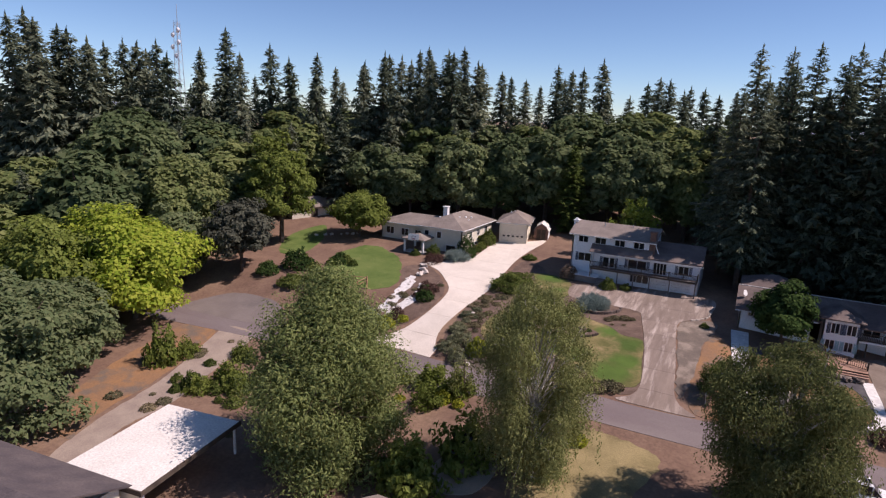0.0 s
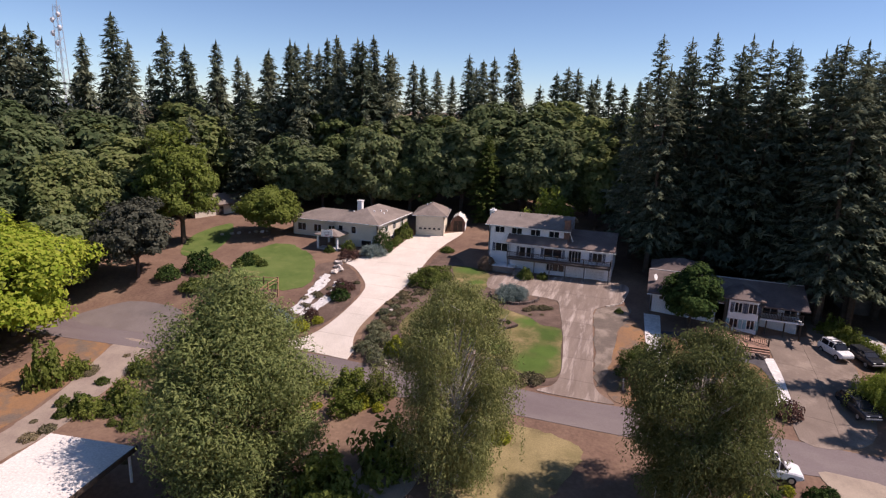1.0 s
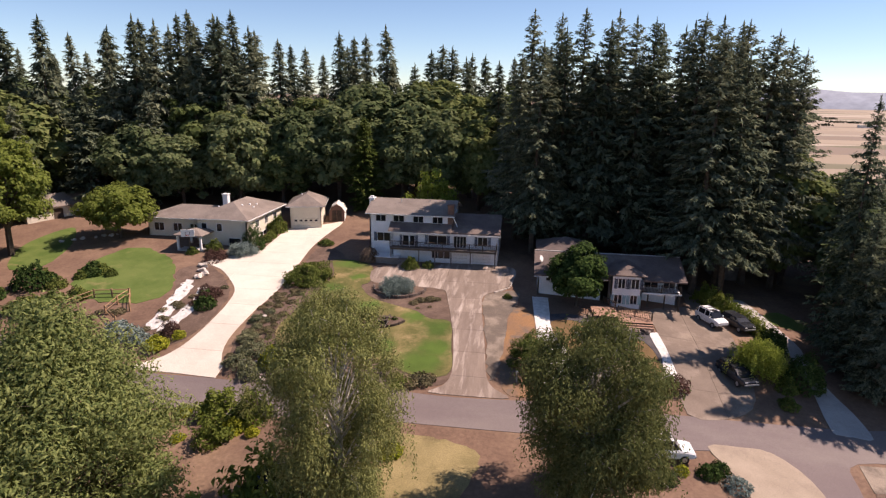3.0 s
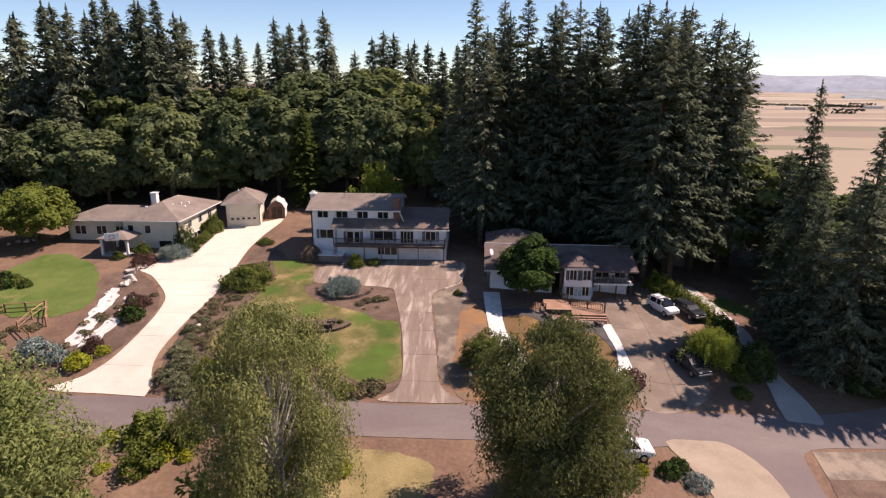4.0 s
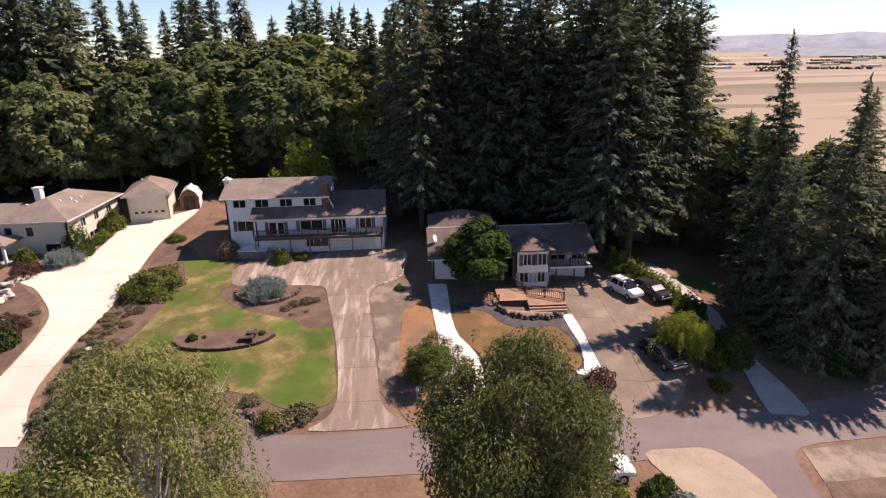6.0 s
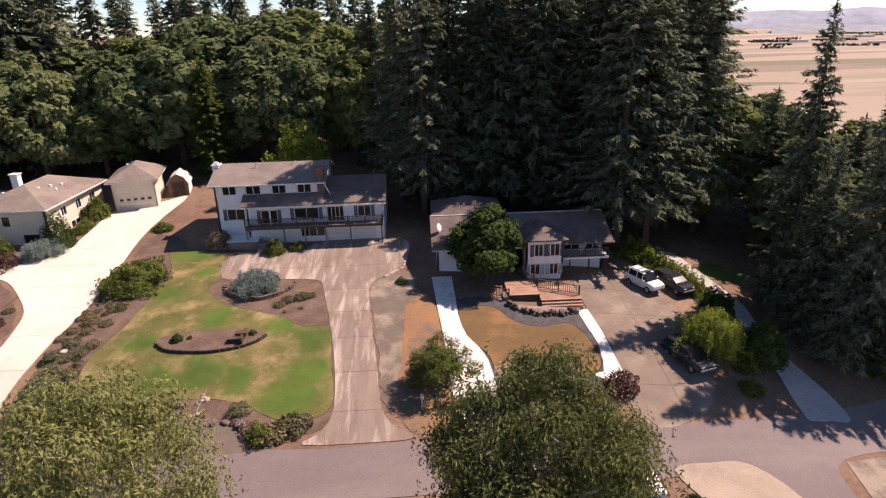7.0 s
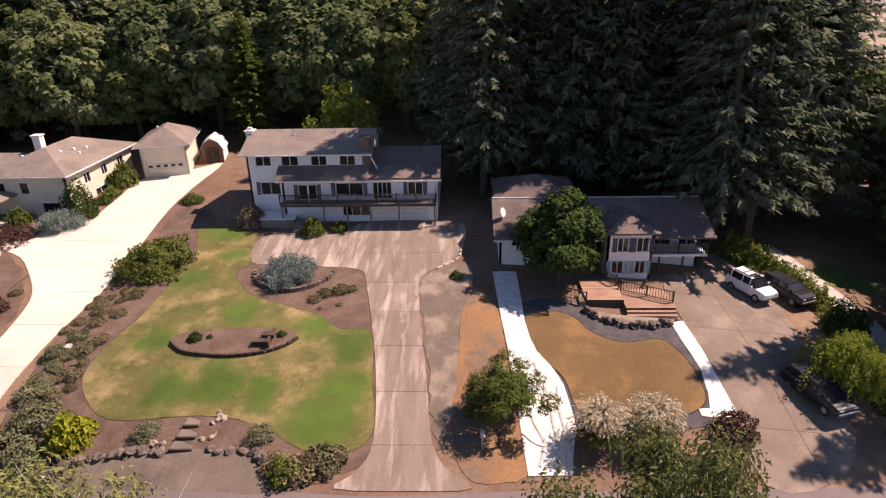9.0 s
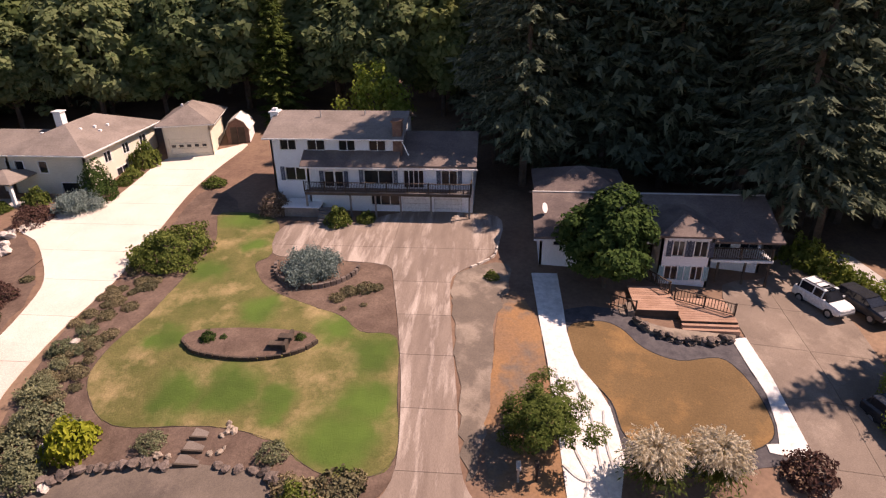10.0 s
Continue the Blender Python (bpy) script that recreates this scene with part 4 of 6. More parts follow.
def carport():
    c = catalog("carport", "open carport with broad white flat roof", "carport", at=(-35.4, 24.6, 0), turn=8)
    part("roof", boxes((-3.9, 3.9, -5.8, 5.0, 0.55, 0.8), bevel=0.04), ROOFWHITE, c)
    part("fascia", boxes((-4.0, 4.0, -5.9, -5.8, 0.42, 0.82), (3.9, 4.0, -5.8, 5.1, 0.42, 0.82)), DARKWOOD, c)
    for x in (-3.6, 0, 3.6):
        for y in (-5.4, 4.6):
            part("post", boxes((x - 0.08, x + 0.08, y - 0.08, y + 0.08, -3.2, 0.55)), TRIM, c)
    part("back_wall", boxes((-3.5, 3.5, -5.6, -5.45, -3.2, 0.5)), CREAM, c)
    h = catalog("house", "house under a dark shingle roof beside the carport", "house", at=(-40.5, 14.6, 0), turn=6)
    part("wall", boxes((-6.5, 8.5, -7.5, 3.4, -3.6, 0.95)), CREAM, h)
    gable_roof(h, -6.5, 8.5, -7.5, -2.0, 3.4, 0.95, 3.2, ROOFDARK, 0.6)
    part("roof_vent", tube(bmesh.new(), (-5.2, 1.2, 1.4), (-5.2, 1.2, 2.6), 0.12, 0.12, 10), TRIM, h)
    s = catalog("garden_shed", "low shed with brown shingle roof below the patio", "shed", at=(-14.4, 25.6, 0))
    part("wall", boxes((-1.6, 1.6, -1.5, 1.9, -1.8, 0.7)), GREYWOOD, s)
    gable_roof(s, -1.6, 1.6, -1.5, 0.2, 1.9, 0.7, 1.5, ROOF, 0.3)
    f = catalog("barn", "long pale shed with shingle roof at the wood's edge", "shed", at=(-76.5, 95.0, 5.2), turn=58)
    part("wall", boxes((-6, 6, -2.6, 2.6, -0.8, 2.7)), CREAM, f)
    gable_roof(f, -6, 6, -2.6, 0, 2.6, 2.7, 4.2, ROOF, 0.5)
    part("door", boxes((-2, -0.6, -2.66, -2.6, 0, 2.1)), DARKWOOD, f)
    r = catalog("garden_shed", "dark low outbuilding in the shade of the firs", "shed", at=(31.5, 88.5, 2.6), turn=10)
    part("wall", boxes((-2, 2, -1.6, 1.6, -0.8, 2.2)), GREYWOOD, r)
    gable_roof(r, -2, 2, -1.6, 0, 1.6, 2.2, 3.2, GREYWOOD, 0.3)


carport()

# ---- driveways ----
grey_drive = smooth_line([(-4.4, 51.9), (-3.3, 53), (-2.7, 55), (-3.1, 59.5), (-3.9, 64.1), (-5.3, 70.5), (-6.2, 72.7), (-9.9, 73.2), (-13, 73.6), (-15.6, 74), (-16, 78.6), (-10, 79.4), (-6.2, 81.4), (0.2, 81.5),
                          (2.6, 80.2), (1.9, 74.9), (-0.4, 72.3), (-1.1, 70.5), (-0.5, 64.3), (0.1, 59.7), (0.6, 55.2), (1.4, 53.3), (2.9, 52.0), (0, 51.8)], 3)
slabs("driveway_1", grey_drive, CONCRETE, [-17, -11.4, -6.2, 5], [51, 54.7, 58.6, 62.6, 66.6, 70.6, 75.4, 82.5], "worn pinkish-grey concrete driveway with stained wheel tracks")
white_drive = smooth_line([(-24.6, 53.5), (-26.6, 55.8), (-27.3, 58.8), (-26.6, 63.4), (-26.2, 69), (-26.6, 75.2), (-27.4, 84), (-27.2, 90.5), (-26.6, 97.5), (-29.4, 95.6), (-34, 92.8), (-34.2, 86.5), (-34.6, 82.4), (-38.5, 78.8), (-39.6, 76.8),
                           (-36.6, 75), (-33.8, 72), (-31.6, 69), (-30.7, 66.2), (-30.4, 62.7), (-31.4, 58.2), (-33, 55.6), (-35.4, 53.8), (-30, 53.5)], 3)
slabs("driveway_2", white_drive, WHITECON, [-41, -33.9, -26], [53, 57, 61, 65, 69.4, 73.6, 78, 82, 86, 90, 94, 99], "bright new cream-white concrete driveway")
blue_drive = smooth_line([(18.6, 53.1), (22.7, 53.7), (25.6, 57), (26.2, 63), (26.9, 69.4), (26.6, 76), (28.6, 82), (24.4, 82), (23.2, 75.2), (18.8, 72.8), (18.4, 67), (18.9, 60)], 3)
slabs("driveway_3", blue_drive, TANCON, [18, 22.2, 29], [52, 57, 61.5, 66, 70.5, 75, 83], "tan concrete driveway with cast joints")
right_drive = smooth_line([(31.2, 54.3), (32.8, 54.1), (34.6, 54.3), (34.4, 57.5), (33.5, 61), (33.6, 66), (33.9, 70), (31.6, 79.7), (29.4, 79.2), (31.9, 69.5), (31.9, 61.5)], 3)
slabs("driveway_4", right_drive, GREYCON, [28, 37], [54, 58, 62, 66, 70, 74, 80], "grey concrete driveway along the fir shade")
setting("apron", [(19.3, 49.2), (22, 49.9), (24.6, 49.9), (26.6, 47.2), (27, 43), (26.6, 38), (22.6, 38), (21, 43.9), (20.5, 46.2)], APRON, "pale tan concrete apron across the road", "driveway", 0.08, n=3)
tagged(drape("path", [(4.8, 72.2), (6.7, 72.4), (6.8, 68), (6.8, 65.6), (7.0, 63.6), (7.3, 62.3), (8.2, 60.8), (8.7, 59.5), (8.9, 57.8), (9.0, 56.2), (8.5, 54.2), (8.3, 53), (5.9, 52.8), (5.7, 56.8), (5.4, 62.2), (5.1, 66.4)], SHEET, 0.1), "crumpled white sheeting laid as a path", "path", kind="structure")
tagged(drape("path", [(17.4, 66.3), (18.4, 66.6), (18.7, 62.5), (18.95, 57.6), (17.9, 57.4), (16.7, 57.6), (16.7, 58.1), (17.4, 58.2), (17.7, 59.4), (17.9, 61.5), (17.6, 63.4)], SHEET, 0.1), "white sheeting strip along the tan driveway", "path", kind="structure")


def creases(name, label, rows):
    """Ridges of slack sheeting."""
    whole = catalog(name, label, "sheeting")
    for k, line in enumerate(rows):
        pts = smooth_line(line, 5, False)
        bm = bmesh.new()
        for a, b in zip(pts, pts[1:]):
            tube(bm, (*a, float(gz(*a)) + 0.07), (*b, float(gz(*b)) + 0.07), 0.1, 0.1, 5)
        part("fold", bm, SHEET, whole)


creases("sheeting_folds", "loose folds in the white sheeting", [[(6.3, 58.5), (6.5, 56.6), (7.0, 55), (6.6, 53.4)], [(7.0, 61.2), (7.6, 58.6), (7.7, 56), (7.9, 53.6)], [(8.3, 59.2), (8.2, 57), (8.5, 55)], [(5.9, 61.5), (6.3, 60), (7.2, 58.8)], [(5.8, 55.6), (6.8, 54.8), (8.2, 55.4)]])

# ---- trees and shrubs ----
def leaves(pos, size, rng, flat=0.5, aspect=0.55, nrm=None, loose=0.75, along=None):
    """Small rhombic leaves or sprays at the places given, each its own island."""
    pos = np.asarray(pos)
    n = len(pos)
    d = rng.normal(size=(n, 3))
    if nrm is not None:
        d = d * loose + nrm
    d[:, 2] *= flat
    d /= np.linalg.norm(d, axis=1, keepdims=True)
    u = np.cross(d, rng.normal(size=(n, 3))) if along is None else along - d * (along * d).sum(1, keepdims=True)
    u /= np.linalg.norm(u, axis=1, keepdims=True) + 1e-9
    v = np.cross(d, u)
    s = (size * rng.uniform(0.6, 1.35, n))[:, None]
    fold = d * s * 0.18
    V = np.stack((pos - u * s * 0.5, pos + v * s * aspect * 0.5 + fold, pos + u * s * 0.5, pos - v * s * aspect * 0.5 + fold), 1).reshape(-1, 3)
    F = np.arange(4 * n).reshape(-1, 4)
    return V.tolist(), F.tolist()


def sprays(pos, size, rng, aspect, nrm, along, loose=0.4):
    """Three-cornered sprays, broad at the base and pointed at the tip, each its own island."""
    pos = np.asarray(pos)
    n = len(pos)
    d = nrm + rng.normal(size=(n, 3)) * loose
    d /= np.linalg.norm(d, axis=1, keepdims=True)
    u = along - d * (along * d).sum(1, keepdims=True)
    u /= np.linalg.norm(u, axis=1, keepdims=True) + 1e-9
    v = np.cross(d, u)
    s = (size * rng.uniform(0.65, 1.35, n))[:, None]
    V = np.stack((pos - u * s * 0.4 + v * s * aspect * 0.5, pos - u * s * 0.4 - v * s * aspect * 0.5, pos + u * s * 0.6), 1).reshape(-1, 3)
    return V.tolist(), np.arange(3 * n).reshape(-1, 3).tolist()


def limb_mesh(rows, n=6):
    bm = bmesh.new()
    for a, b, r0, r1 in rows:
        tube(bm, a, b, r0, r1, n)
    return bm


def conifer(seed, h, r, label, mat=L_FIR, bare=0.1, dense=1.0, size=0.95, shape=0.8, name="fir_tree"):
    """A trunk, uneven whorls of boughs that rise at the top and droop below, and pointed sprays along each bough."""
    rng = np.random.default_rng(seed)
    tree = catalog(name, label, "tree", at=(0, 0, -500))
    bend = rng.normal(size=2) * 0.012 * h
    rows = [((0, 0, -0.6), (bend[0] * 0.3, bend[1] * 0.3, h * 0.45), 0.014 * h + 0.06, 0.009 * h), ((bend[0] * 0.3, bend[1] * 0.3, h * 0.45), (bend[0], bend[1], h), 0.009 * h, 0.015)]
    pos, nrm, along, big_ = [], [], [], []
    z = bare * h
    while z < h * 0.97:
        f = (h - z) / (h * (1 - bare))
        env = r * min(1, f ** shape * 1.05) * (0.7 + 0.3 * min(1, (1 - f) * 8))
        k = max(5, int((5 + 4.5 * f) * dense))
        uneven = rng.uniform(0.72, 1.12)
        for a in rng.uniform(0, 2 * math.pi, k):
            zb = z + rng.uniform(-0.5, 0.5) * (0.2 + 0.8 * f)
            L = env * uneven * rng.uniform(0.6, 1.12) + 0.12
            droop = rng.uniform(0.12, 0.5) * (0.3 + 0.7 * f) - 0.55 * max(0.0, 0.3 - f) / 0.3
            sz = size * (0.42 + 0.58 * min(1, f * 2.4))
            m = max(2, int(L / (sz * 0.36)))
            q = (np.arange(m) + rng.uniform(0.2, 1.0, m)) / m
            rr = q * L
            for turn in (-0.75, 0.0, 0.75):
                if turn == 0.0 and m > 3:
                    keep = q > 0.6
                else:
                    keep = np.ones(m, bool)
                n = int(keep.sum())
                if not n:
                    continue
                c, w = math.cos(a + turn), math.sin(a + turn)
                rk, qk = rr[keep], q[keep]
                px = math.cos(a) * rk + c * sz * 0.3 + rng.normal(size=n) * 0.09 * size + bend[0] * z / h
                py = math.sin(a) * rk + w * sz * 0.3 + rng.normal(size=n) * 0.09 * size + bend[1] * z / h
                pz = zb - droop * rk + 0.16 * rk * qk + rng.normal(size=n) * 0.07 * size
                pos.append(np.stack((px, py, pz), 1))
                nrm.append(np.stack((np.full(n, math.cos(a) * 0.35), np.full(n, math.sin(a) * 0.35), np.ones(n)), 1))
                big_.append(np.full(n, sz))
                along.append(np.stack((np.full(n, c), np.full(n, w), -droop - 0.1 - 0.35 * rng.random(n)), 1))
            if L > 2.5 and rng.random() < 0.12:
                rows.append(((bend[0] * z / h, bend[1] * z / h, z), (math.cos(a) * L * 0.8, math.sin(a) * L * 0.8, z - droop * L * 0.8), 0.05, 0.015))
        z += (0.4 + 0.013 * h) * rng.uniform(0.7, 1.3) * (0.4 + 0.6 * f)
    for k in range(14):
        a, q = rng.uniform(0, 6.28), rng.uniform(0, 1)
        pos.append(np.array([(bend[0], bend[1], h * (0.955 + 0.045 * q))]))
        nrm.append(np.array([(math.cos(a), math.sin(a), 0.2)]))
        along.append(np.array([(0.5 * math.cos(a) * (1 - q), 0.5 * math.sin(a) * (1 - q), 1.0)]))
        big_.append(np.array([0.7 * size]))
    part("trunk", limb_mesh(rows), BARK, tree)
    V, F = sprays(np.concatenate(pos), np.concatenate(big_), rng, 0.42, np.concatenate(nrm), np.concatenate(along))
    raw("crown", V, F, mat, tree)
    return tree


def broadleaf(seed, h, r, label, mat, clumps=80, per=100, size=0.7, trunk=0.22, name="tree", bark=BARK, low=0.05, category="tree", lumps=0.42, taper=0.0, aspect=0.85):
    """A trunk and limbs that carry separate leafy clumps, with gaps between them, over an uneven crown."""
    rng = np.random.default_rng(seed)
    tree = catalog(name, label, category, at=(0, 0, -500))
    base = h * trunk
    rows = [((0, 0, -0.5), (0.1, 0.05, base * 1.3), 0.02 * h + 0.05, 0.015 * h + 0.03)]
    cz, hz = h * (low + 1) / 2, h * (1 - low) / 2
    pos, nrm = [], []
    for k in range(clumps):
        u = 1 - 1.8 * (k + 0.5) / clumps
        a = 2.39996 * k + rng.uniform(-0.3, 0.3)
        d = np.array((math.cos(a) * math.sqrt(1 - u * u), math.sin(a) * math.sqrt(1 - u * u), u))
        lump = 1 + lumps * noise.noise(Vector(d) * 1.5 + Vector((seed * 3.1, 0, 0)))
        c = d * np.array((r, r, hz)) * 0.86 * lump * rng.uniform(0.7, 1.0) + np.array((0, 0, cz))
        c[:2] *= 1 - taper * (u + 0.8) / 1.8
        cr = r * rng.choice((0.13, 0.17, 0.22, 0.29))
        n = int(per * (cr / (0.22 * r)) ** 2)
        e = rng.normal(size=(n, 3))
        e[:, 2] += 0.25
        e /= np.linalg.norm(e, axis=1, keepdims=True)
        pos.append(c + e * (cr * rng.uniform(0.35, 1.05, n) ** 0.6)[:, None] * np.array((1, 1, 0.62)))
        nrm.append(e * 0.6 + d * 0.35 + np.array((0, 0, 0.55)))
        if k % 4 == 0:
            start = Vector((0, 0, base * rng.uniform(0.8, 1.3)))
            midp = start.lerp(Vector(c), 0.55) + Vector((0, 0, 0.06 * h))
            rows += [(tuple(start), tuple(midp), 0.011 * h, 0.007 * h), (tuple(midp), tuple(c), 0.007 * h, 0.003 * h)]
    m = clumps * per // 8
    e = rng.normal(size=(m, 3))
    e /= np.linalg.norm(e, axis=1, keepdims=True)
    pos.append(e * np.array((r * (1 - 0.6 * taper), r * (1 - 0.6 * taper), hz)) * (0.68 * rng.uniform(0.2, 1, m) ** 0.4)[:, None] + np.array((0, 0, cz)))
    nrm.append(e + np.array((0, 0, 0.3)))
    part("trunk", limb_mesh(rows), bark, tree)
    P, N = np.concatenate(pos), np.concatenate(nrm)
    ok = P[:, 2] > 0.02 * h
    V, F = sprays(P[ok], size, rng, aspect, N[ok], rng.normal(size=(int(ok.sum()), 3)) + np.array((0, 0, -0.4)), 0.35)
    raw("crown", V, F, mat, tree)
    return tree


def shrub(seed, h, r, label, mat, count=800, size=0.2, name="shrub", category="shrub", rough=0.22):
    """A low bush: twigs and a leafy dome with an uneven outline."""
    rng = np.random.default_rng(seed)
    bush = catalog(name, label, category, at=(0, 0, -500))
    rows = [((0, 0, -0.1), (math.cos(a) * r * 0.5, math.sin(a) * r * 0.5, h * 0.6), 0.03, 0.012) for a in rng.uniform(0, 6.28, 5)]
    part("stems", limb_mesh(rows, 5), BARK, bush)
    d = rng.normal(size=(count, 3))
    d[:, 2] = np.abs(d[:, 2])
    d /= np.linalg.norm(d, axis=1, keepdims=True)
    bump = np.array([1 + rough * noise.noise(Vector(v) * 2.2 + Vector((seed, 0, 0))) * 1.6 for v in d])
    q = d * (bump * rng.uniform(0.55, 1.05, count) ** 0.5)[:, None] * np.array((r, r, h))
    V, F = leaves(q, size, rng, 1.0, 0.65, d, 0.5)
    raw("foliage", V, F, mat, bush)
    return bush


def weeping(seed, h, r, label, mat, strands=300, drop=0.45, size=0.2, name="birch_tree", bark=BIRCHBARK, top=None, start=0.5, leaf_step=0.16):
    """A tree whose outer twigs hang in strands."""
    rng = np.random.default_rng(seed)
    tree = catalog(name, label, "tree", at=(0, 0, -500))
    rows, pos = [], []
    zb = h * 0.28
    rows.append(((0, 0, -0.5), (0.15, 0.1, zb), 0.02 * h, 0.015 * h))
    rows.append(((0.15, 0.1, zb), (-0.1, 0.2, h * 0.7), 0.015 * h, 0.007 * h))
    tips = []
    for k in range(30):
        a, f = 2.4 * k + rng.uniform(-0.4, 0.4), math.sqrt(rng.uniform(0.05, 1.0))
        z0 = h * (0.25 + 0.4 * (1 - f) + rng.uniform(0, 0.08))
        e = Vector((math.cos(a) * r * f * 0.75, math.sin(a) * r * f * 0.75, h * (1.0 - 0.5 * f * f) * rng.uniform(0.86, 0.99)))
        m = Vector((0, 0, z0)).lerp(e, 0.5) + Vector((0, 0, 0.05 * h))
        rows += [((0, 0.1, z0), tuple(m), 0.007 * h, 0.0045 * h), (tuple(m), tuple(e), 0.0045 * h, 0.0015 * h)]
        tips += [e, m.lerp(e, 0.5), m]
        for j in range(3):
            e2 = e + Vector((rng.normal() * 0.22 * r, rng.normal() * 0.22 * r, rng.uniform(-0.06, 0.05) * h))
            rows.append((tuple(m.lerp(e, 0.4 + 0.2 * j)), tuple(e2), 0.0022 * h, 0.0008 * h))
            tips.append(e2)
    for k in range(strands):
        t = tips[rng.integers(len(tips))]
        p = np.array(t) + rng.normal(size=3) * np.array((0.13 * r, 0.13 * r, 0.03 * h))
        L = h * drop * rng.uniform(0.25, 1.0) * (0.4 + 0.6 * min(1, math.hypot(p[0], p[1]) / r))
        L = min(L, p[2] - 0.08 * h)
        if L < 0.2:
            continue
        m = int(L / leaf_step) + 2
        s = np.linspace(0, 1, m)
        out = np.array((p[0], p[1])) / (math.hypot(p[0], p[1]) + 1e-6)
        line = np.stack((p[0] + out[0] * 0.05 * L * np.sqrt(s), p[1] + out[1] * 0.05 * L * np.sqrt(s), p[2] - L * s), 1)
        for _ in range(2):
            pos.append(line + rng.normal(size=(m, 3)) * 0.11)
    part("trunk", limb_mesh(rows), bark, tree)
    V, F = leaves(np.concatenate(pos), size, rng, 0.6, 0.5)
    raw("crown", V, F, mat, tree)
    return tree


def birch(seed, h, r, label, lobes=40, count=12000, size=0.2, strands=500, drop=0.2, low=0.12, lean=0.0, top=0.35, mat=L_BIRCH, bark=BIRCHBARK, name="birch_tree", twigs=1.0, hang=1.0, aspect=0.5):
    """A tree of many small leafy tufts on fine limbs, with strands hanging from them."""
    rng = np.random.default_rng(seed)
    tree = catalog(name, label, "tree", at=(0, 0, -500))
    rows = [((0, 0, -0.5), (lean * 0.2, 0.1, h * 0.3), 0.018 * h, 0.013 * h), ((lean * 0.2, 0.1, h * 0.3), (lean * 0.7, 0.0, h * 0.75), 0.013 * h, 0.005 * h)]
    pos, nrm = [], []
    for k in range(lobes):
        u = (k + 0.5) / lobes
        z = h * (low + (0.97 - low) * u)
        wide = r * min(1.0, ((1 - u) / top) ** 0.52) * (0.55 + 0.45 * min(1, u / 0.3))
        a, f = 2.4 * k + rng.uniform(-0.7, 0.7), math.sqrt(rng.uniform(0.15, 1.25))
        z += rng.normal() * 0.02 * h
        f *= rng.uniform(0.68, 0.98)
        c = np.array((math.cos(a) * wide * f + lean * u, math.sin(a) * wide * f, z))
        rad = r * rng.choice((0.17, 0.22, 0.27, 0.33, 0.4)) * (0.6 + 0.4 * min(1, (1 - u) * 2.5))
        n = int(count / lobes * (rad / (0.27 * r)) ** 2)
        d = rng.normal(size=(n, 3))
        d /= np.linalg.norm(d, axis=1, keepdims=True)
        q = d * (rad * rng.uniform(0.3, 1.1, n))[:, None]
        pos.append(c + q * np.array((1, 1, 0.9)))
        nrm.append(d + np.array((0, 0, 0.2)))
        start = Vector((lean * u * 0.5, 0, max(h * 0.15, z * rng.uniform(0.45, 0.7))))
        tip = Vector(c) + Vector((c[0] - lean * u, c[1], 0)).normalized() * rad * 0.25
        midp = start.lerp(tip, 0.55) + Vector((rng.normal() * 0.2, rng.normal() * 0.2, 0.05 * h))
        rows += [(tuple(start), tuple(midp), 0.0045 * h * twigs, 0.0026 * h * twigs), (tuple(midp), tuple(tip), 0.0026 * h * twigs, 0.0006 * h * twigs)]
        for _ in range(2):
            e2 = tip + Vector(rng.normal(size=3)) * rad * 0.4
            rows.append((tuple(midp.lerp(tip, rng.uniform(0.4, 0.9))), tuple(e2), 0.0011 * h * twigs, 0.0004 * h * twigs))
        for _ in range(int(strands / lobes)):
            p = c + rng.normal(size=3) * rad * np.array((0.55, 0.55, 0.3))
            L = min(h * drop * rng.uniform(0.3, 1.0), p[2] - 0.06 * h)
            if L < 0.3:
                continue
            m = int(L / 0.14) + 2
            t = np.linspace(0, 1, m)
            sway = rng.normal(size=2) * 0.06 * L
            line = np.stack((p[0] + sway[0] * t, p[1] + sway[1] * t, p[2] - L * t), 1)
            pos.append(line + rng.normal(size=(m, 3)) * 0.07)
            nrm.append(rng.normal(size=(m, 3)) * 0.3 + np.array((0, -0.2, 0.2)))
    part("trunk", limb_mesh(rows, 5), bark, tree)
    P, N = np.concatenate(pos), np.concatenate(nrm)
    A = N * np.array((1, 1, 0.3)) + rng.normal(size=P.shape) * 0.5 + np.array((0, 0, -hang))
    V, F = leaves(P, size, rng, 0.8, aspect, N, 0.4, A)
    raw("crown", V, F, mat, tree)
    return tree


def plant(ob, x, y, scale=1.0, turn=0.0, label="", group="", dz=0.0, high=1.0):
    m = pose(x, y, float(gz(x, y)) + dz, 0, 0, turn) @ Matrix.Diagonal((scale, scale, scale * high, 1))
    c = copy_thing(ob, m)
    return tagged(c, label, "", group)


def discard(ob):
    for o in (*ob.children_recursive, ob):
        bpy.data.objects.remove(o)


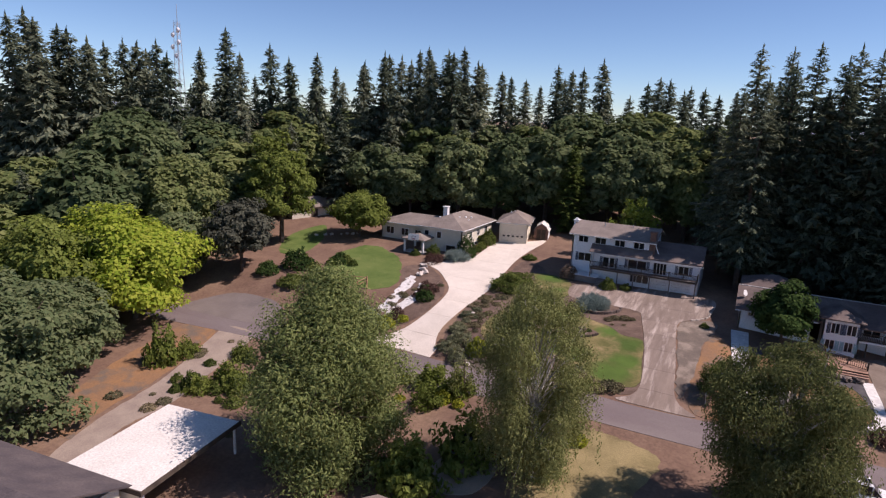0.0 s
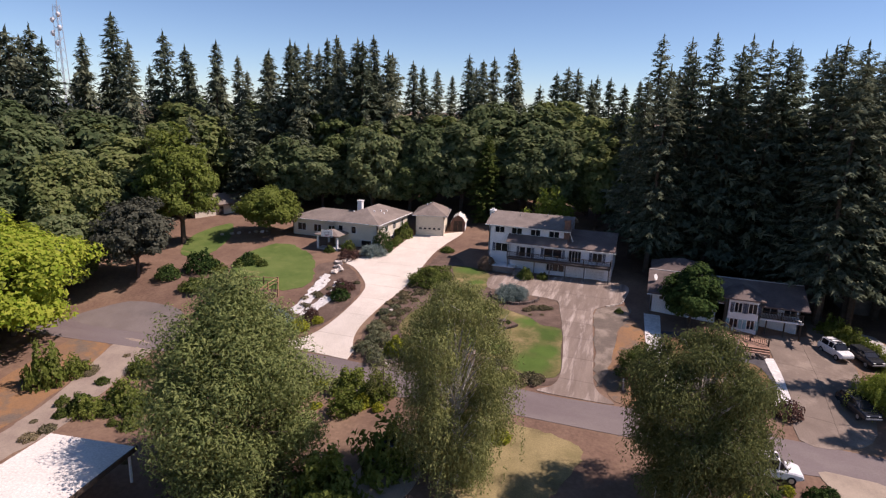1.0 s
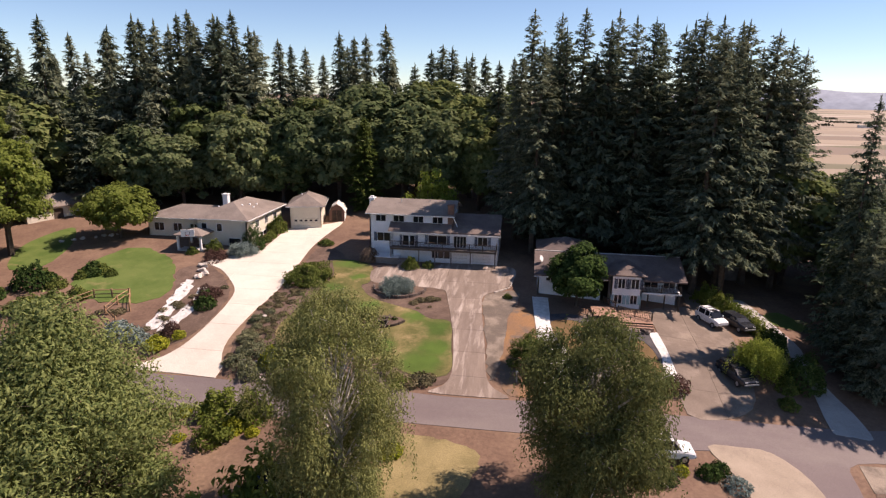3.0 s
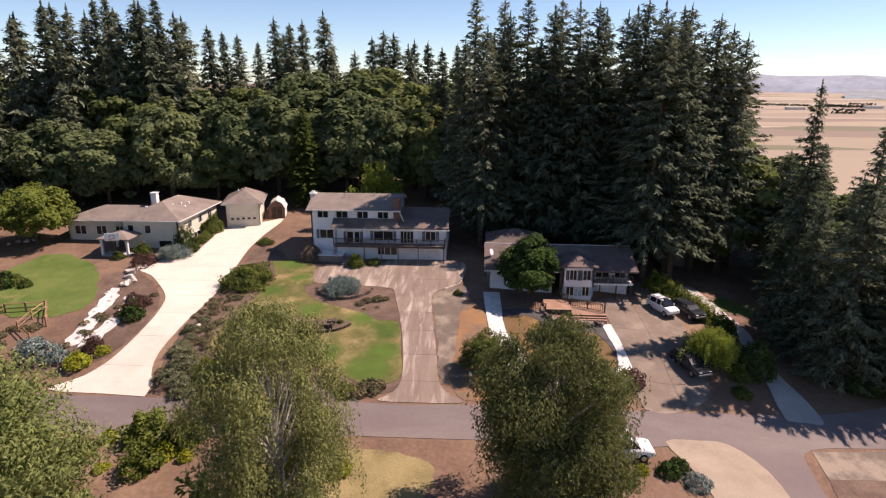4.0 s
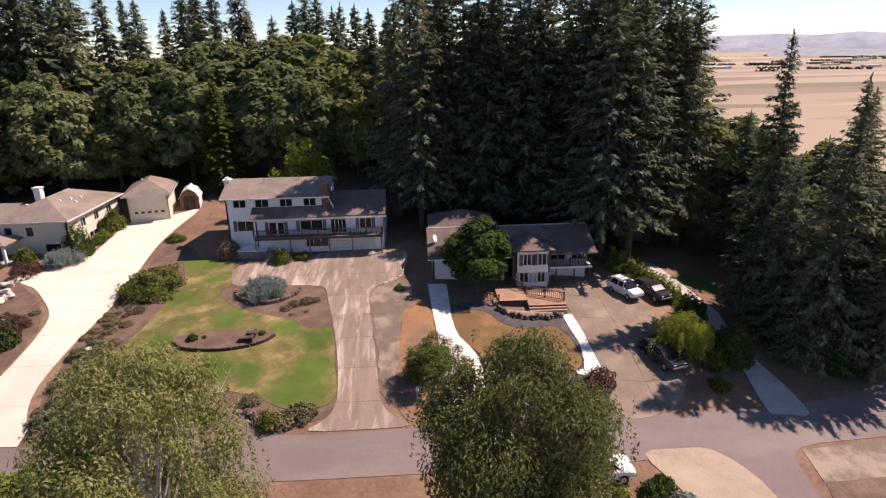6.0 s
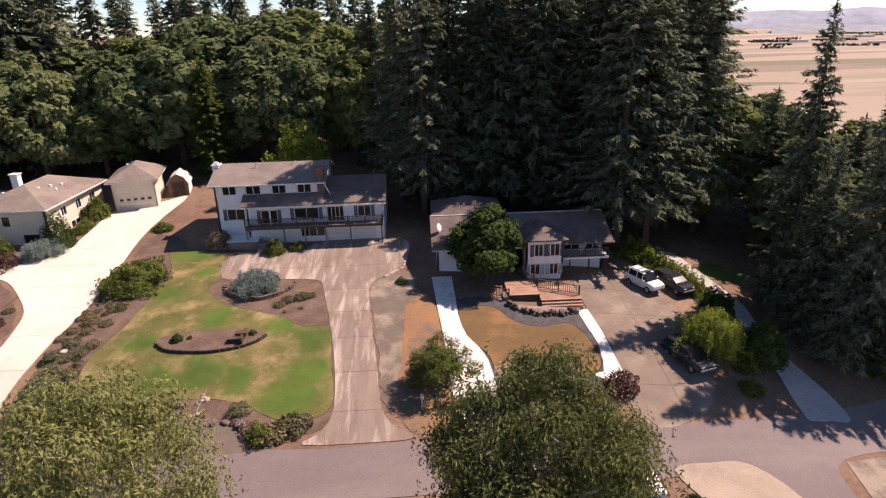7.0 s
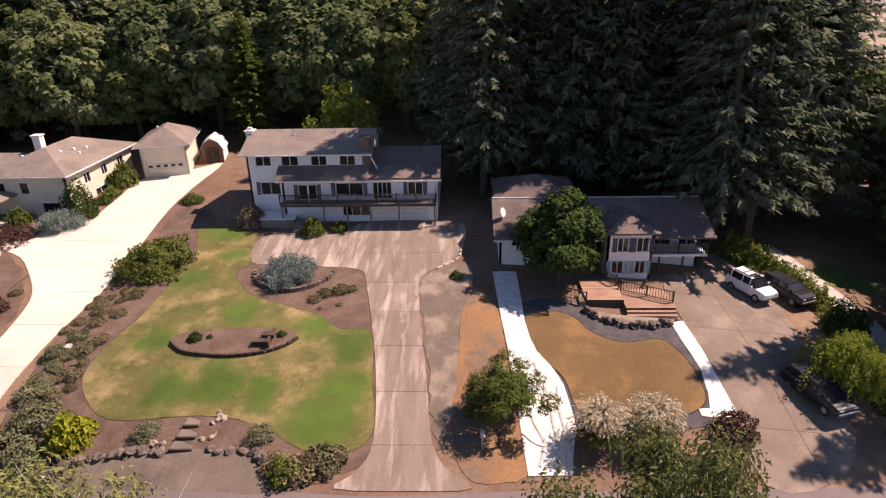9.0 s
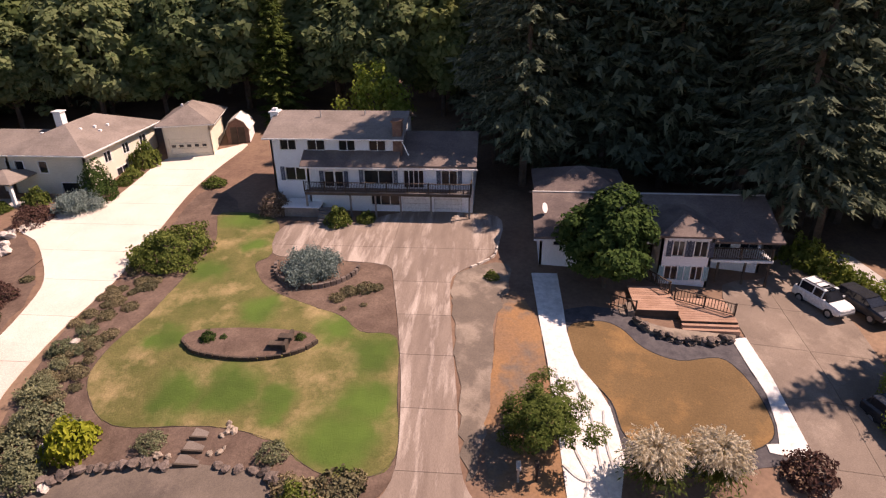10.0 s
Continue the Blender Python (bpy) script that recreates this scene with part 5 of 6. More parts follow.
rnd = random.Random(7)
firs = [conifer(11 + k, 30, r, "tall dark green fir at the wood's edge", L_FIR, bare, dense, 0.84) for k, (r, bare, dense) in enumerate(((6.4, 0.05, 1.1), (5.6, 0.06, 1.1), (7.0, 0.1, 1.1), (6.6, 0.17, 1.15)))]
far_firs = [conifer(21 + k, 30, r, "tall dark green fir on the skyline", L_FIR, 0.08, 0.85, 1.35) for k, r in enumerate((6.0, 5.2, 6.6))]
woods = [broadleaf(31 + k, 16, (6.6, 5.6, 7.2, 6.0, 5.0)[k], "dense green broadleaf tree in the woods", (L_FOREST, L_WOOD, L_FOREST, L_WOOD, L_FOREST)[k], (90, 70, 100, 80, 64)[k], 88, 0.72) for k in range(5)]


def forest_row(kinds, pts, h0, h1, ref, group, jitter=2.0, label=""):
    for x, y, *hh in pts:
        k = kinds[rnd.randrange(len(kinds))]
        h = hh[0] if hh else rnd.uniform(h0, h1)
        s = h / ref
        wide = rnd.uniform(0.85, 1.2)
        plant(k, x + rnd.uniform(-jitter, jitter), y + rnd.uniform(-jitter, jitter), s * wide, rnd.uniform(0, 360), label, group, 0, 1 / wide)


# dark fir block behind the white bay house
forest_row(firs[:3], [(3, 101, 32), (8, 105, 32), (11, 97, 32.5), (16, 104, 32.5), (20, 101, 32), (22, 96, 31), (26, 103, 31.5), (27, 97, 32), (30, 95, 33), (34, 101, 33), (34, 92, 29.5), (39, 97, 28), (42, 98, 27)], 30, 36, 28.8, "fir block", 0.2)
forest_row(far_firs, [(x, y) for y, xs in ((110, (-2, 7, 16, 25, 33)), (93, (15, 21, 26)), (90, (6, 12, 18))) for x in xs], 24, 28, 30, "fir block", 0.8)
forest_row(firs[3:4], [(4.2, 87.6, 29), (1.8, 93, 27), (8.4, 90.5, 31), (14, 91, 32), (20, 91.5, 33), (24.5, 88, 34)], 15, 25, 30, "firs beside the bay house", 0.3)
forest_row(firs[3:], [(29.2, 85, 32), (27.2, 88.4, 32), (33, 86.4, 33), (30.5, 90, 34), (37, 86.5, 31), (37, 91, 32)], 30, 36, 30, "firs beside the bay house", 0.2)
# extra fir, added to throw shade on the bay house roof
plant(firs[3], 28.6, 80.6, 1.0, 130, "", "firs beside the bay house")
plant(firs[3], 25.0, 79.6, 1.05, 20, "", "firs beside the bay house")
forest_row(firs[:4], [(46, 70, 17), (50, 65, 22), (46, 63.0, 19), (48, 77, 17), (54, 71, 22), (58, 65, 25), (60, 75, 20), (43, 84, 18), (54, 80, 22), (64, 69, 23), (66, 78, 21), (58, 85, 20), (72, 73, 21), (47, 84, 19)], 20, 28, 30, "firs by the grey drive", 0.3)
plant(firs[1], 36.8, 67.4, 0.68, 40, "", "firs by the grey drive", 0, 1.34)
plant(firs[0], 39.2, 60.6, 0.78, 110, "", "firs by the grey drive", 0, 1.07)
plant(firs[1], 36.6, 63.8, 0.58, 200, "", "firs by the grey drive")
plant(firs[0], 37.2, 60.4, 0.42, 280, "", "firs by the grey drive")
# unseen fir beyond the picture's edge, added to broaden the road shadow
plant(firs[2], 42.4, 58.2, 0.66, 60, "", "firs by the grey drive")
for x, y, h in ((41.5, 65.5, 18), (43.5, 61.3, 17), (39.6, 70.5, 16)):
    plant(firs[2], x, y, h / 30, 37 * x, "", "firs by the grey drive")
forest_row(far_firs, [(70 + 9 * k, 88 + 7 * (k % 3), 17 + 3 * (k % 2)) for k in range(6)], 14, 18, 30, "firs by the grey drive", 1.5)
forest_row(woods, [(45, 80, 14), (39, 89, 18), (41, 93, 17), (46, 91, 16), (51, 96, 15), (58, 92, 15), (44, 102, 15), (66, 96, 14), (75, 84, 14), (82, 92, 13)], 14, 18, 16, "broadleaf trees by the firs", 0.8)
# broadleaf wood behind the houses
for yy, x0, x1, step in ((104, -66, -8, 8.5), (111, -84, 0, 9.0), (119, -104, 0, 9.5)):
    pts = [(x, yy + rnd.uniform(-2, 2)) for x in np.arange(x0, x1, step) if not (-38 < x < -9 and yy < 106)]
    forest_row(woods, pts, 12.5 + (yy - 103) * 0.36, 18.5 + (yy - 103) * 0.26, 16, "broadleaf wood", 1.8)
forest_row(woods, [(-19, 113, 19), (-12, 111, 18), (-5, 108, 17), (-8, 118, 22), (-16, 121, 23), (-27, 113, 18), (2, 113, 19), (-1, 120, 22)], 18, 22, 16, "broadleaf wood", 0.6)
# firs on the skyline
forest_row(far_firs, [(-119, 61, 38), (-122, 66, 38.5), (-112, 62, 37), (-119, 69, 36), (-116, 70, 35.5), (-109, 68, 33.5), (-117, 77, 33), (-108, 75, 33.5), (-106, 77, 33), (-111, 85, 33.5), (-101, 80, 31), (-102, 88, 32), (-100, 94, 36), (-91, 89, 31), (-94, 101, 33), (-88, 101, 30), (-81, 100, 31), (-84, 112, 28.5), (-74, 108, 29)], 28, 36, 28.6, "skyline firs", 0.3)
forest_row(far_firs, [(-73, 118, 31), (-72, 124, 30), (-64, 116, 32), (-66, 126, 30.5), (-62, 126, 32), (-56, 122, 32.5), (-57, 133, 29), (-49, 128, 27.5), (-44, 129, 26), (-40, 140, 29), (-34, 130, 28), (-33, 137, 28.5), (-29, 141, 30), (-21, 132, 23), (-17, 143, 26.5), (-14, 140, 26), (-10, 135, 24), (-7, 146, 24)], 28, 36, 28.6, "skyline firs", 0.3)
forest_row(far_firs, [(x, 150 + 7 * math.sin(x * 0.5)) for x in np.arange(-172, 30, 9.5)], 24, 28, 30, "firs behind the skyline", 1.5)
forest_row(far_firs, [(x, 100 + 0.32 * (x + 130) + 6 * math.sin(x)) for x in np.arange(-175, -112, 10)], 25, 31, 30, "firs behind the skyline", 2)
forest_row(far_firs, [(-128 - 3 * (k % 3), 52 + 6.5 * k, 30 + 4 * (k % 2)) for k in range(8)], 25, 31, 30, "firs behind the skyline", 1)
forest_row(far_firs, [(-77, 114, 31), (-71, 111, 33), (-66, 110, 32), (-60, 113, 34), (-55.5, 114, 33), (-51.5, 118, 31)], 28, 36, 30, "skyline firs", 0.4)
# wood on the left-hand slope
for yy, x0, x1, hi in ((30, -112, -72, 15), (40, -114, -82, 17), (50, -110, -84, 19), (60, -106, -86, 20), (70, -102, -88, 20), (80, -98, -78, 20), (90, -92, -79, 20), (97, -92, -76, 20)):
    forest_row(woods, [(x, yy) for x in np.arange(x0, x1, 8.5)], hi - 5, hi + 3, 16, "broadleaf wood", 2.5)

forest_row(far_firs, [(-98, 58, 19), (-93, 66, 21), (-90, 74, 20), (-86, 84, 22), (-96, 48, 18), (-84, 55, 15), (-80, 92, 19), (-72, 98, 21), (-104, 42, 18), (-63, 104, 20), (-52, 109, 19)], 16, 24, 30, "firs among the broadleaf wood", 1.0)

# single trees
def single(ob, x, y, scale=1.0, turn=0.0, high=1.0):
    m = pose(x, y, float(gz(x, y)), 0, 0, turn) @ Matrix.Diagonal((scale, scale, scale * high, 1))
    ob.matrix_basis = m
    return ob


single(birch(51, 15.8, 4.6, "broad weeping birch with drooping grey-green foliage", 70, 46000, 0.24, 3000, 0.2, 0.06, -0.9, 0.22, aspect=0.3), -7.7, 37.0)
single(birch(52, 13.8, 5.0, "broad round birch with pale bare branches", 80, 64000, 0.23, 1800, 0.13, 0.2, 0.0, 0.24, L_BIRCH_GREEN, twigs=2.2, aspect=0.4), 8.7, 40.0)
single(birch(53, 16.4, 7.9, "bushy yellow-green pine with soft tiered crown", 120, 80000, 0.4, 0, 0.1, 0.0, 0.0, 0.85, L_PINE, BARK, "pine_tree", 1.0, -0.3, 0.3), -25.0, 33.0)
single(broadleaf(54, 15.5, 8.6, "bright lime-green maple in sun", L_BRIGHT, 170, 130, 0.5, name="maple_tree", low=0.02, lumps=0.8), -67.5, 45.5)
single(broadleaf(55, 15.0, 8.0, "green broadleaf tree beside the lime maple", L_GREEN, 170, 120, 0.5, low=0.02, lumps=0.8), -72.5, 37.5)
single(broadleaf(56, 11.5, 7.6, "dusky green broadleaf tree on the slope", L_FOREST, 170, 120, 0.5, low=0.02, lumps=0.8), -61.5, 30.0)
single(broadleaf(57, 13, 6.8, "dusky green broadleaf tree by the ramp", L_FOREST, 160, 120, 0.46, low=0.02, lumps=0.8), -55.0, 22.0)
single(broadleaf(58, 16, 8.5, "large round green maple at the wood's edge", L_WOOD, 120, 120, 0.6, name="maple_tree", low=0.03), -80.0, 64.0)
single(broadleaf(68, 12, 6.0, "dark green broadleaf tree by the turnout", L_FOREST, 90, 120, 0.5, low=0.03), -72.5, 56.5)
single(broadleaf(69, 12, 6.0, "dark green broadleaf tree above the turnout", L_FOREST, 90, 110, 0.5, low=0.03), -76.5, 72.0)
single(broadleaf(59, 20, 6.4, "feathery yellow-green locust tree", L_GREEN, 110, 140, 0.45, name="locust_tree", low=0.08), -68.5, 75.5)
single(broadleaf(60, 12.5, 5.6, "dusky dark-leaved tree beside the turnout", L_DUSK, 80, 140, 0.42, low=0.1), -64.0, 61.5)
single(broadleaf(61, 8.8, 5.6, "low spreading green tree by the far lawn", L_GREEN, 80, 130, 0.4, low=0.06), -58.0, 84.5)
single(broadleaf(62, 7.4, 3.5, "dense dark green maple before the bay house", L_DARK, 90, 130, 0.3, name="maple_tree", low=0.03), 9.9, 71.2)
single(weeping(63, 5.0, 3.0, "lime-green weeping willow shrub", L_WILLOW, 1100, 0.75, 0.2, "willow_tree", BARK, leaf_step=0.14), 26.8, 60.6, 0.86)
single(broadleaf(64, 3.4, 2.5, "wide low green pine by the drive", L_SHRUB, 60, 190, 0.2, name="pine_tree", low=0.12, lumps=0.9, aspect=0.4), 4.8, 57.0, 0.98)
single(birch(65, 6.5, 3.2, "rounded yellowish-green tree behind the white house", 22, 2600, 0.34, 0, 0.1, 0.1, 0.0, 0.5, L_WILLOW, BARK, "tree", 1.0, 0.1, 0.7), -11.8, 98.5, 1.35)
single(conifer(66, 15, 3.6, "narrow green cedar behind the houses", L_SHRUB, 0.02, 2.2, 0.5, 0.7, "cedar_tree"), -24.9, 105.3, 1.1)
single(birch(67, 4.6, 1.9, "slim young tree with thin grey foliage", 16, 1200, 0.16, 0, 0.1, 0.25, 0.0, 0.5, L_BIRCH, BARK, "tree"), -18.6, 47.0)

# shrubs
kinds = {
    "round": shrub(71, 0.9, 0.9, "rounded mid-green garden shrub", L_SHRUB),
    "dark": shrub(72, 1.0, 1.0, "dense dark green shrub", L_DARK, 900),
    "heath": shrub(73, 0.45, 0.8, "low brownish heather clump", L_HEATH, 560, 0.16),
    "yellow": shrub(74, 0.6, 0.7, "bright yellow-green mounded shrub", L_YELLOW, 800, 0.16),
    "plum": shrub(75, 1.2, 1.1, "dark purple-leaved garden shrub", L_PLUM, 800),
    "blue": shrub(76, 0.8, 1.1, "low blue-green spreading juniper", L_BLUE, 800, 0.18),
    "lush": shrub(78, 1.0, 1.0, "lush bright green leafy shrub", L_GREEN, 1200, 0.19, rough=0.55),
    "grey": shrub(77, 0.7, 0.9, "grey-green mounded lavender bush", L_SAGE, 1300, 0.13, rough=0.4),
}


def shrubs(kind, rows, group, label=""):
    for x, y, s, *hi in rows:
        plant(kinds[kind], x, y, s, rnd.uniform(0, 360), label, group, 0, hi[0] if hi else 1.0)


single(shrub(81, 2.0, 3.0, "large dark spreading evergreen bush at the drive's edge", L_SHRUB, 6500, 0.24, "hedge_bush", rough=0.4), -23.6, 73.2)
single(shrub(82, 1.9, 1.4, "pinkish variegated shrub at the house corner", L_ROSY, 1500, 0.2), -17.6, 81.0)
single(weeping(83, 1.7, 2.2, "weeping blue spruce spreading in a ringed bed", L_BLUE, 1100, 0.8, 0.16, "weeping_spruce", BARK, leaf_step=0.08), -11.6, 71.4)
single(weeping(84, 1.8, 2.0, "weeping blue-green cedar by the tan house", L_BLUE, 900, 0.8, 0.16, "weeping_spruce", BARK, leaf_step=0.08), -36.2, 80.6)
single(shrub(85, 3.4, 1.7, "tall clipped green laurel at the house corner", L_DARK, 3000, 0.22), -35.6, 83.0)
single(shrub(86, 1.6, 1.4, "purple smoke bush by the patio", L_PLUM, 800, 0.18), -38.9, 77.4)
shrubs("round", [(-11.5, 79.2, 1.3, 1.2), (-9.2, 79.7, 0.9), (-35.2, 88, 1.1), (-35.3, 91.0, 1.6, 1.6), (-35.1, 86.2, 0.9), (-25.7, 86.4, 1.3, 0.6), (1.9, 71.4, 0.6), (-43.5, 80, 1.0), (-41, 81.5, 1.2, 1.4)], "house shrubs")
shrubs("yellow", [(-20.9, 55.6, 1.95, 1.5), (-34.4, 57.0, 1.8), (-32.9, 58.6, 1.1), (-20.3, 45.9, 1.6), (-6.0, 43.4, 1.5), (16.4, 45.4, 0.8, 1.2), (13.1, 43.2, 0.8, 1.2), (44.4, 61.0, 1.4), (46.4, 60.4, 1.2), (-3.2, 33.8, 1.4), (-40, 23.5, 1.6)], "yellow shrubs")
bank = random.Random(3)
shrubs("heath", [(bank.uniform(-26.0, -22.9), bank.uniform(55.5, 71), bank.uniform(0.35, 0.8)) for _ in range(70)], "heather bank")
shrubs("grey", [(bank.uniform(-26.0, -22.6), bank.uniform(54.8, 64), bank.uniform(0.4, 0.9)) for _ in range(12)], "heather bank")
shrubs("heath", [(bank.uniform(-37.5, -32.4), bank.uniform(57, 70), bank.uniform(0.5, 1.0)) for _ in range(16)], "bank by the water course")
shrubs("plum", [(bank.uniform(-34.5, -32.2), bank.uniform(58.5, 68), bank.uniform(0.5, 0.9)) for _ in range(6)], "bank by the water course")
shrubs("heath", [(bank.uniform(-52, -40), bank.uniform(56, 62), bank.uniform(0.6, 1.3)) for _ in range(16)], "bank below the fence")
shrubs("heath", [(bank.uniform(33, 46), bank.uniform(42, 47), bank.uniform(0.6, 1.2)) for _ in range(16)], "corner bed")
shrubs("dark", [(bank.uniform(38.5, 48), bank.uniform(58.6, 61), bank.uniform(0.9, 1.6)) for _ in range(9)], "edge of the fir shade")
shrubs("round", [(bank.uniform(-62, -48), bank.uniform(59, 72), bank.uniform(0.8, 1.6)) for _ in range(12)], "bank below the far lawn")
shrubs("heath", [(-8.2, 69.0, 0.9), (-7.2, 69.4, 1.0), (-6.4, 69.6, 0.7), (-8.9, 68.2, 0.8), (-6.9, 67.5, 0.35), (-8.2, 67.0, 0.35)], "clumps by the drive")
shrubs("heath", [(-5.4, 53.4, 1.6), (-6.6, 52.9, 1.5), (-7.8, 53.3, 1.2), (-4.7, 54.0, 0.9)], "drive corner clumps")
shrubs("grey", [(-16.4, 55.8, 0.9), (-9.2, 55.2, 0.9), (-24.4, 55.4, 1.5), (-22.9, 54.6, 1.3), (-23.6, 57.2, 1.5), (-25.3, 58.8, 1.1), (-22.6, 53.8, 1.2), (-21.9, 56.4, 1.2)], "grey mounds")
shrubs("dark", [(-16.2 + 0.0, 63.3, 0.55), (-15.2, 63.4, 0.3), (-10.2, 63.6, 0.4), (-56.6, 66.0, 2.3, 1.2), (-59.4, 62.4, 1.7), (-52.2, 71, 1.6), (-32.6, 63.8, 1.3), (-33.8, 66.2, 0.9), (18.4, 45.5, 0.9), (19.4, 46.2, 0.8), (14.9, 44.2, 0.95)], "dark shrubs")
shrubs("round", [(28.4, 56.8, 1.0), (29.2, 59.4, 1.2, 1.2), (29.8, 62.4, 1.1), (29.9, 65.4, 1.2)], "hedge by the tan drive", "leafy green hedge bush beside the tan drive")
shrubs("lush", [(26.4, 77.8, 1.6, 1.2), (27.6, 76.2, 1.6), (28.6, 74.6, 1.5), (29.6, 73, 1.4), (30.2, 70.8, 1.3), (30.9, 68.4, 1.3)], "hedge by the tan drive", "leafy green hedge bush beside the tan drive")
single(shrub(87, 3.2, 1.9, "dark rounded evergreen beside the grey drive", L_DARK, 3000, 0.24), 31.0, 60.4)
single(shrub(88, 2.6, 1.5, "dark evergreen bush behind the willow", L_DARK, 2000, 0.24), 30.2, 66.6)
shrubs("lush", [(-23, 48.3, 2.0), (-19.4, 47.4, 1.7, 1.3), (-21.4, 44.6, 1.6)], "road bank shrubs")
shrubs("plum", [(18.2, 56.4, 1.2), (-38.6, 78.8, 1.0), (-33.4, 64.9, 1.0), (-34.6, 67.6, 0.8), (-40.2, 79.2, 0.8), (12.4, 44.6, 1.1)], "purple shrubs")
shrubs("blue", [(-38.8, 57.8, 1.6, 1.2), (20.2, 44.6, 1.0), (-40.4, 59, 1.2), (-36.9, 57.6, 1.1), (-41.8, 24, 0.8)], "blue-green shrubs")
shrubs("lush", [(-53.3, 38.6, 1.9, 1.9), (-52.0, 41.2, 1.3, 1.4), (-44.3, 36, 1.4), (-42.6, 38.4, 1.8, 1.2), (-40.4, 38.0, 1.6), (-46.6, 44.5, 1.2), (-13.6, 36.9, 2.6, 1.3), (-15.6, 31.4, 2.4, 1.4), (-17.4, 33.2, 2.0, 1.4), (-7.2, 52.7, 0.9), (-33, 44, 1.5), (-29.5, 44.2, 1.5, 1.3), (-27.6, 46.0, 1.1)], "slope shrubs")
slope = random.Random(5)
shrubs("round", [(slope.uniform(-48, -36), slope.uniform(34, 44), slope.uniform(0.5, 1.3), slope.uniform(0.7, 1.5)) for _ in range(14)], "slope shrubs", "small scrubby green bush on the brown slope")
shrubs("heath", [(slope.uniform(-54, -34), slope.uniform(30, 47), slope.uniform(0.4, 1.1)) for _ in range(22)], "slope shrubs")
shrubs("yellow", [(slope.uniform(-31, -18), slope.uniform(43, 48), slope.uniform(0.6, 1.1), slope.uniform(0.9, 1.5)) for _ in range(7)], "road bank shrubs")


def pampas(seed, x, y):
    """Arching blades from one crown, with pale plumes above."""
    rng = np.random.default_rng(seed)
    p = catalog("pampas_grass", "pampas grass tuft with pale straw plumes", "grass", at=(x, y, float(gz(x, y))))
    for name, mat, n, reach, rise in (("blades", L_SHRUB, 420, 1.9, 1.8), ("plumes", L_PAMPAS, 420, 1.7, 3.0)):
        pos, along = [], []
        for a in rng.uniform(0, 2 * math.pi, n):
            q, up = reach * rng.uniform(0.3, 1.0), rise * rng.uniform(0.7, 1.05)
            t = np.linspace(0.15 if name == "blades" else 0.66, 1.0, 9)
            r, z = q * t ** 1.4, up * (2.1 * t - 1.25 * t ** 2)
            pos.append(np.stack((math.cos(a) * r, math.sin(a) * r, z), 1) + rng.normal(size=(9, 3)) * 0.03)
            along.append(np.stack((np.full(9, math.cos(a)), np.full(9, math.sin(a)), 1.2 - 1.9 * t), 1))
        V, F = leaves(np.concatenate(pos), 0.3 if name == "blades" else 0.24, rng, 1.0, 0.2 if name == "blades" else 0.3, None, 0.75, np.concatenate(along))
        raw(name, V, F, mat, p)


pampas(90, 10.1, 55.0)
pampas(91, 13.2, 55.4)
for ob in (*firs, *far_firs, *woods, *kinds.values()):
    discard(ob)

# ---- stones, walls, fence, small things ----
def stone_mesh(seed):
    bm = bmesh.new()
    bmesh.ops.create_icosphere(bm, subdivisions=2, radius=0.5)
    for v in bm.verts:
        n = noise.noise_vector(v.co * 1.9 + Vector((seed * 1.7, 0, 0)))
        v.co = Vector((v.co.x, v.co.y, v.co.z * 0.66)) + n * 0.26
        v.co += noise.noise_vector(v.co * 5.0 + Vector((0, seed * 2.3, 0))) * 0.07
    me = bpy.data.meshes.new("stone")
    bm.to_mesh(me)
    bm.free()
    return me


stone_meshes = [stone_mesh(k) for k in range(6)]


def stone_row(name, line, mat, label, size=0.55, rows=1, step=0.5, category="wall", spread=0.12):
    whole = catalog(name, label, category)
    pts = smooth_line(line, 8, False)
    meshes = []
    for me in stone_meshes:
        c = me.copy()
        c.materials.clear()
        c.materials.append(mat)
        meshes.append(c)
    walked, last = 0.0, pts[0]
    for p in pts[1:]:
        walked += math.dist(p, last)
        last = p
        if walked < step:
            continue
        walked = 0.0
        for k in range(rows):
            st = new("stone", meshes[rnd.randrange(6)])
            s = size * rnd.uniform(0.7, 1.35)
            x, y = p[0] + rnd.uniform(-spread, spread), p[1] + rnd.uniform(-spread, spread) + k * 0.1
            st.matrix_basis = pose(x, y, float(gz(x, y)) + 0.2 * s + k * size * 0.55, rnd.uniform(-20, 20), rnd.uniform(-20, 20), rnd.uniform(0, 360)) @ Matrix.Diagonal((s * 1.2, s, s, 1))
            st.parent = whole
    return whole


def low_wall(name, line, mat, label, height=0.35, thick=0.22, block=0.55, category="wall"):
    """A low retaining wall of blocks set end to end."""
    whole = catalog(name, label, category)
    pts = smooth_line(line, 12, False)
    me = bpy.data.meshes.new("block")
    bm = boxes((-block / 2 + 0.008, block / 2 - 0.008, -thick / 2, thick / 2, -0.3, height), bevel=0.015)
    bm.to_mesh(me)
    bm.free()
    me.materials.append(mat)
    walked, last = 0.0, pts[0]
    for p in pts[1:]:
        walked += math.dist(p, last)
        if walked >= block * 0.98:
            b = new("block", me)
            b.matrix_basis = pose(p[0], p[1], float(gz(*p)) + rnd.uniform(-0.01, 0.01), 0, 0, math.degrees(math.atan2(p[1] - last[1], p[0] - last[0])))
            b.parent = whole
            walked = 0.0
        last = p
    return whole


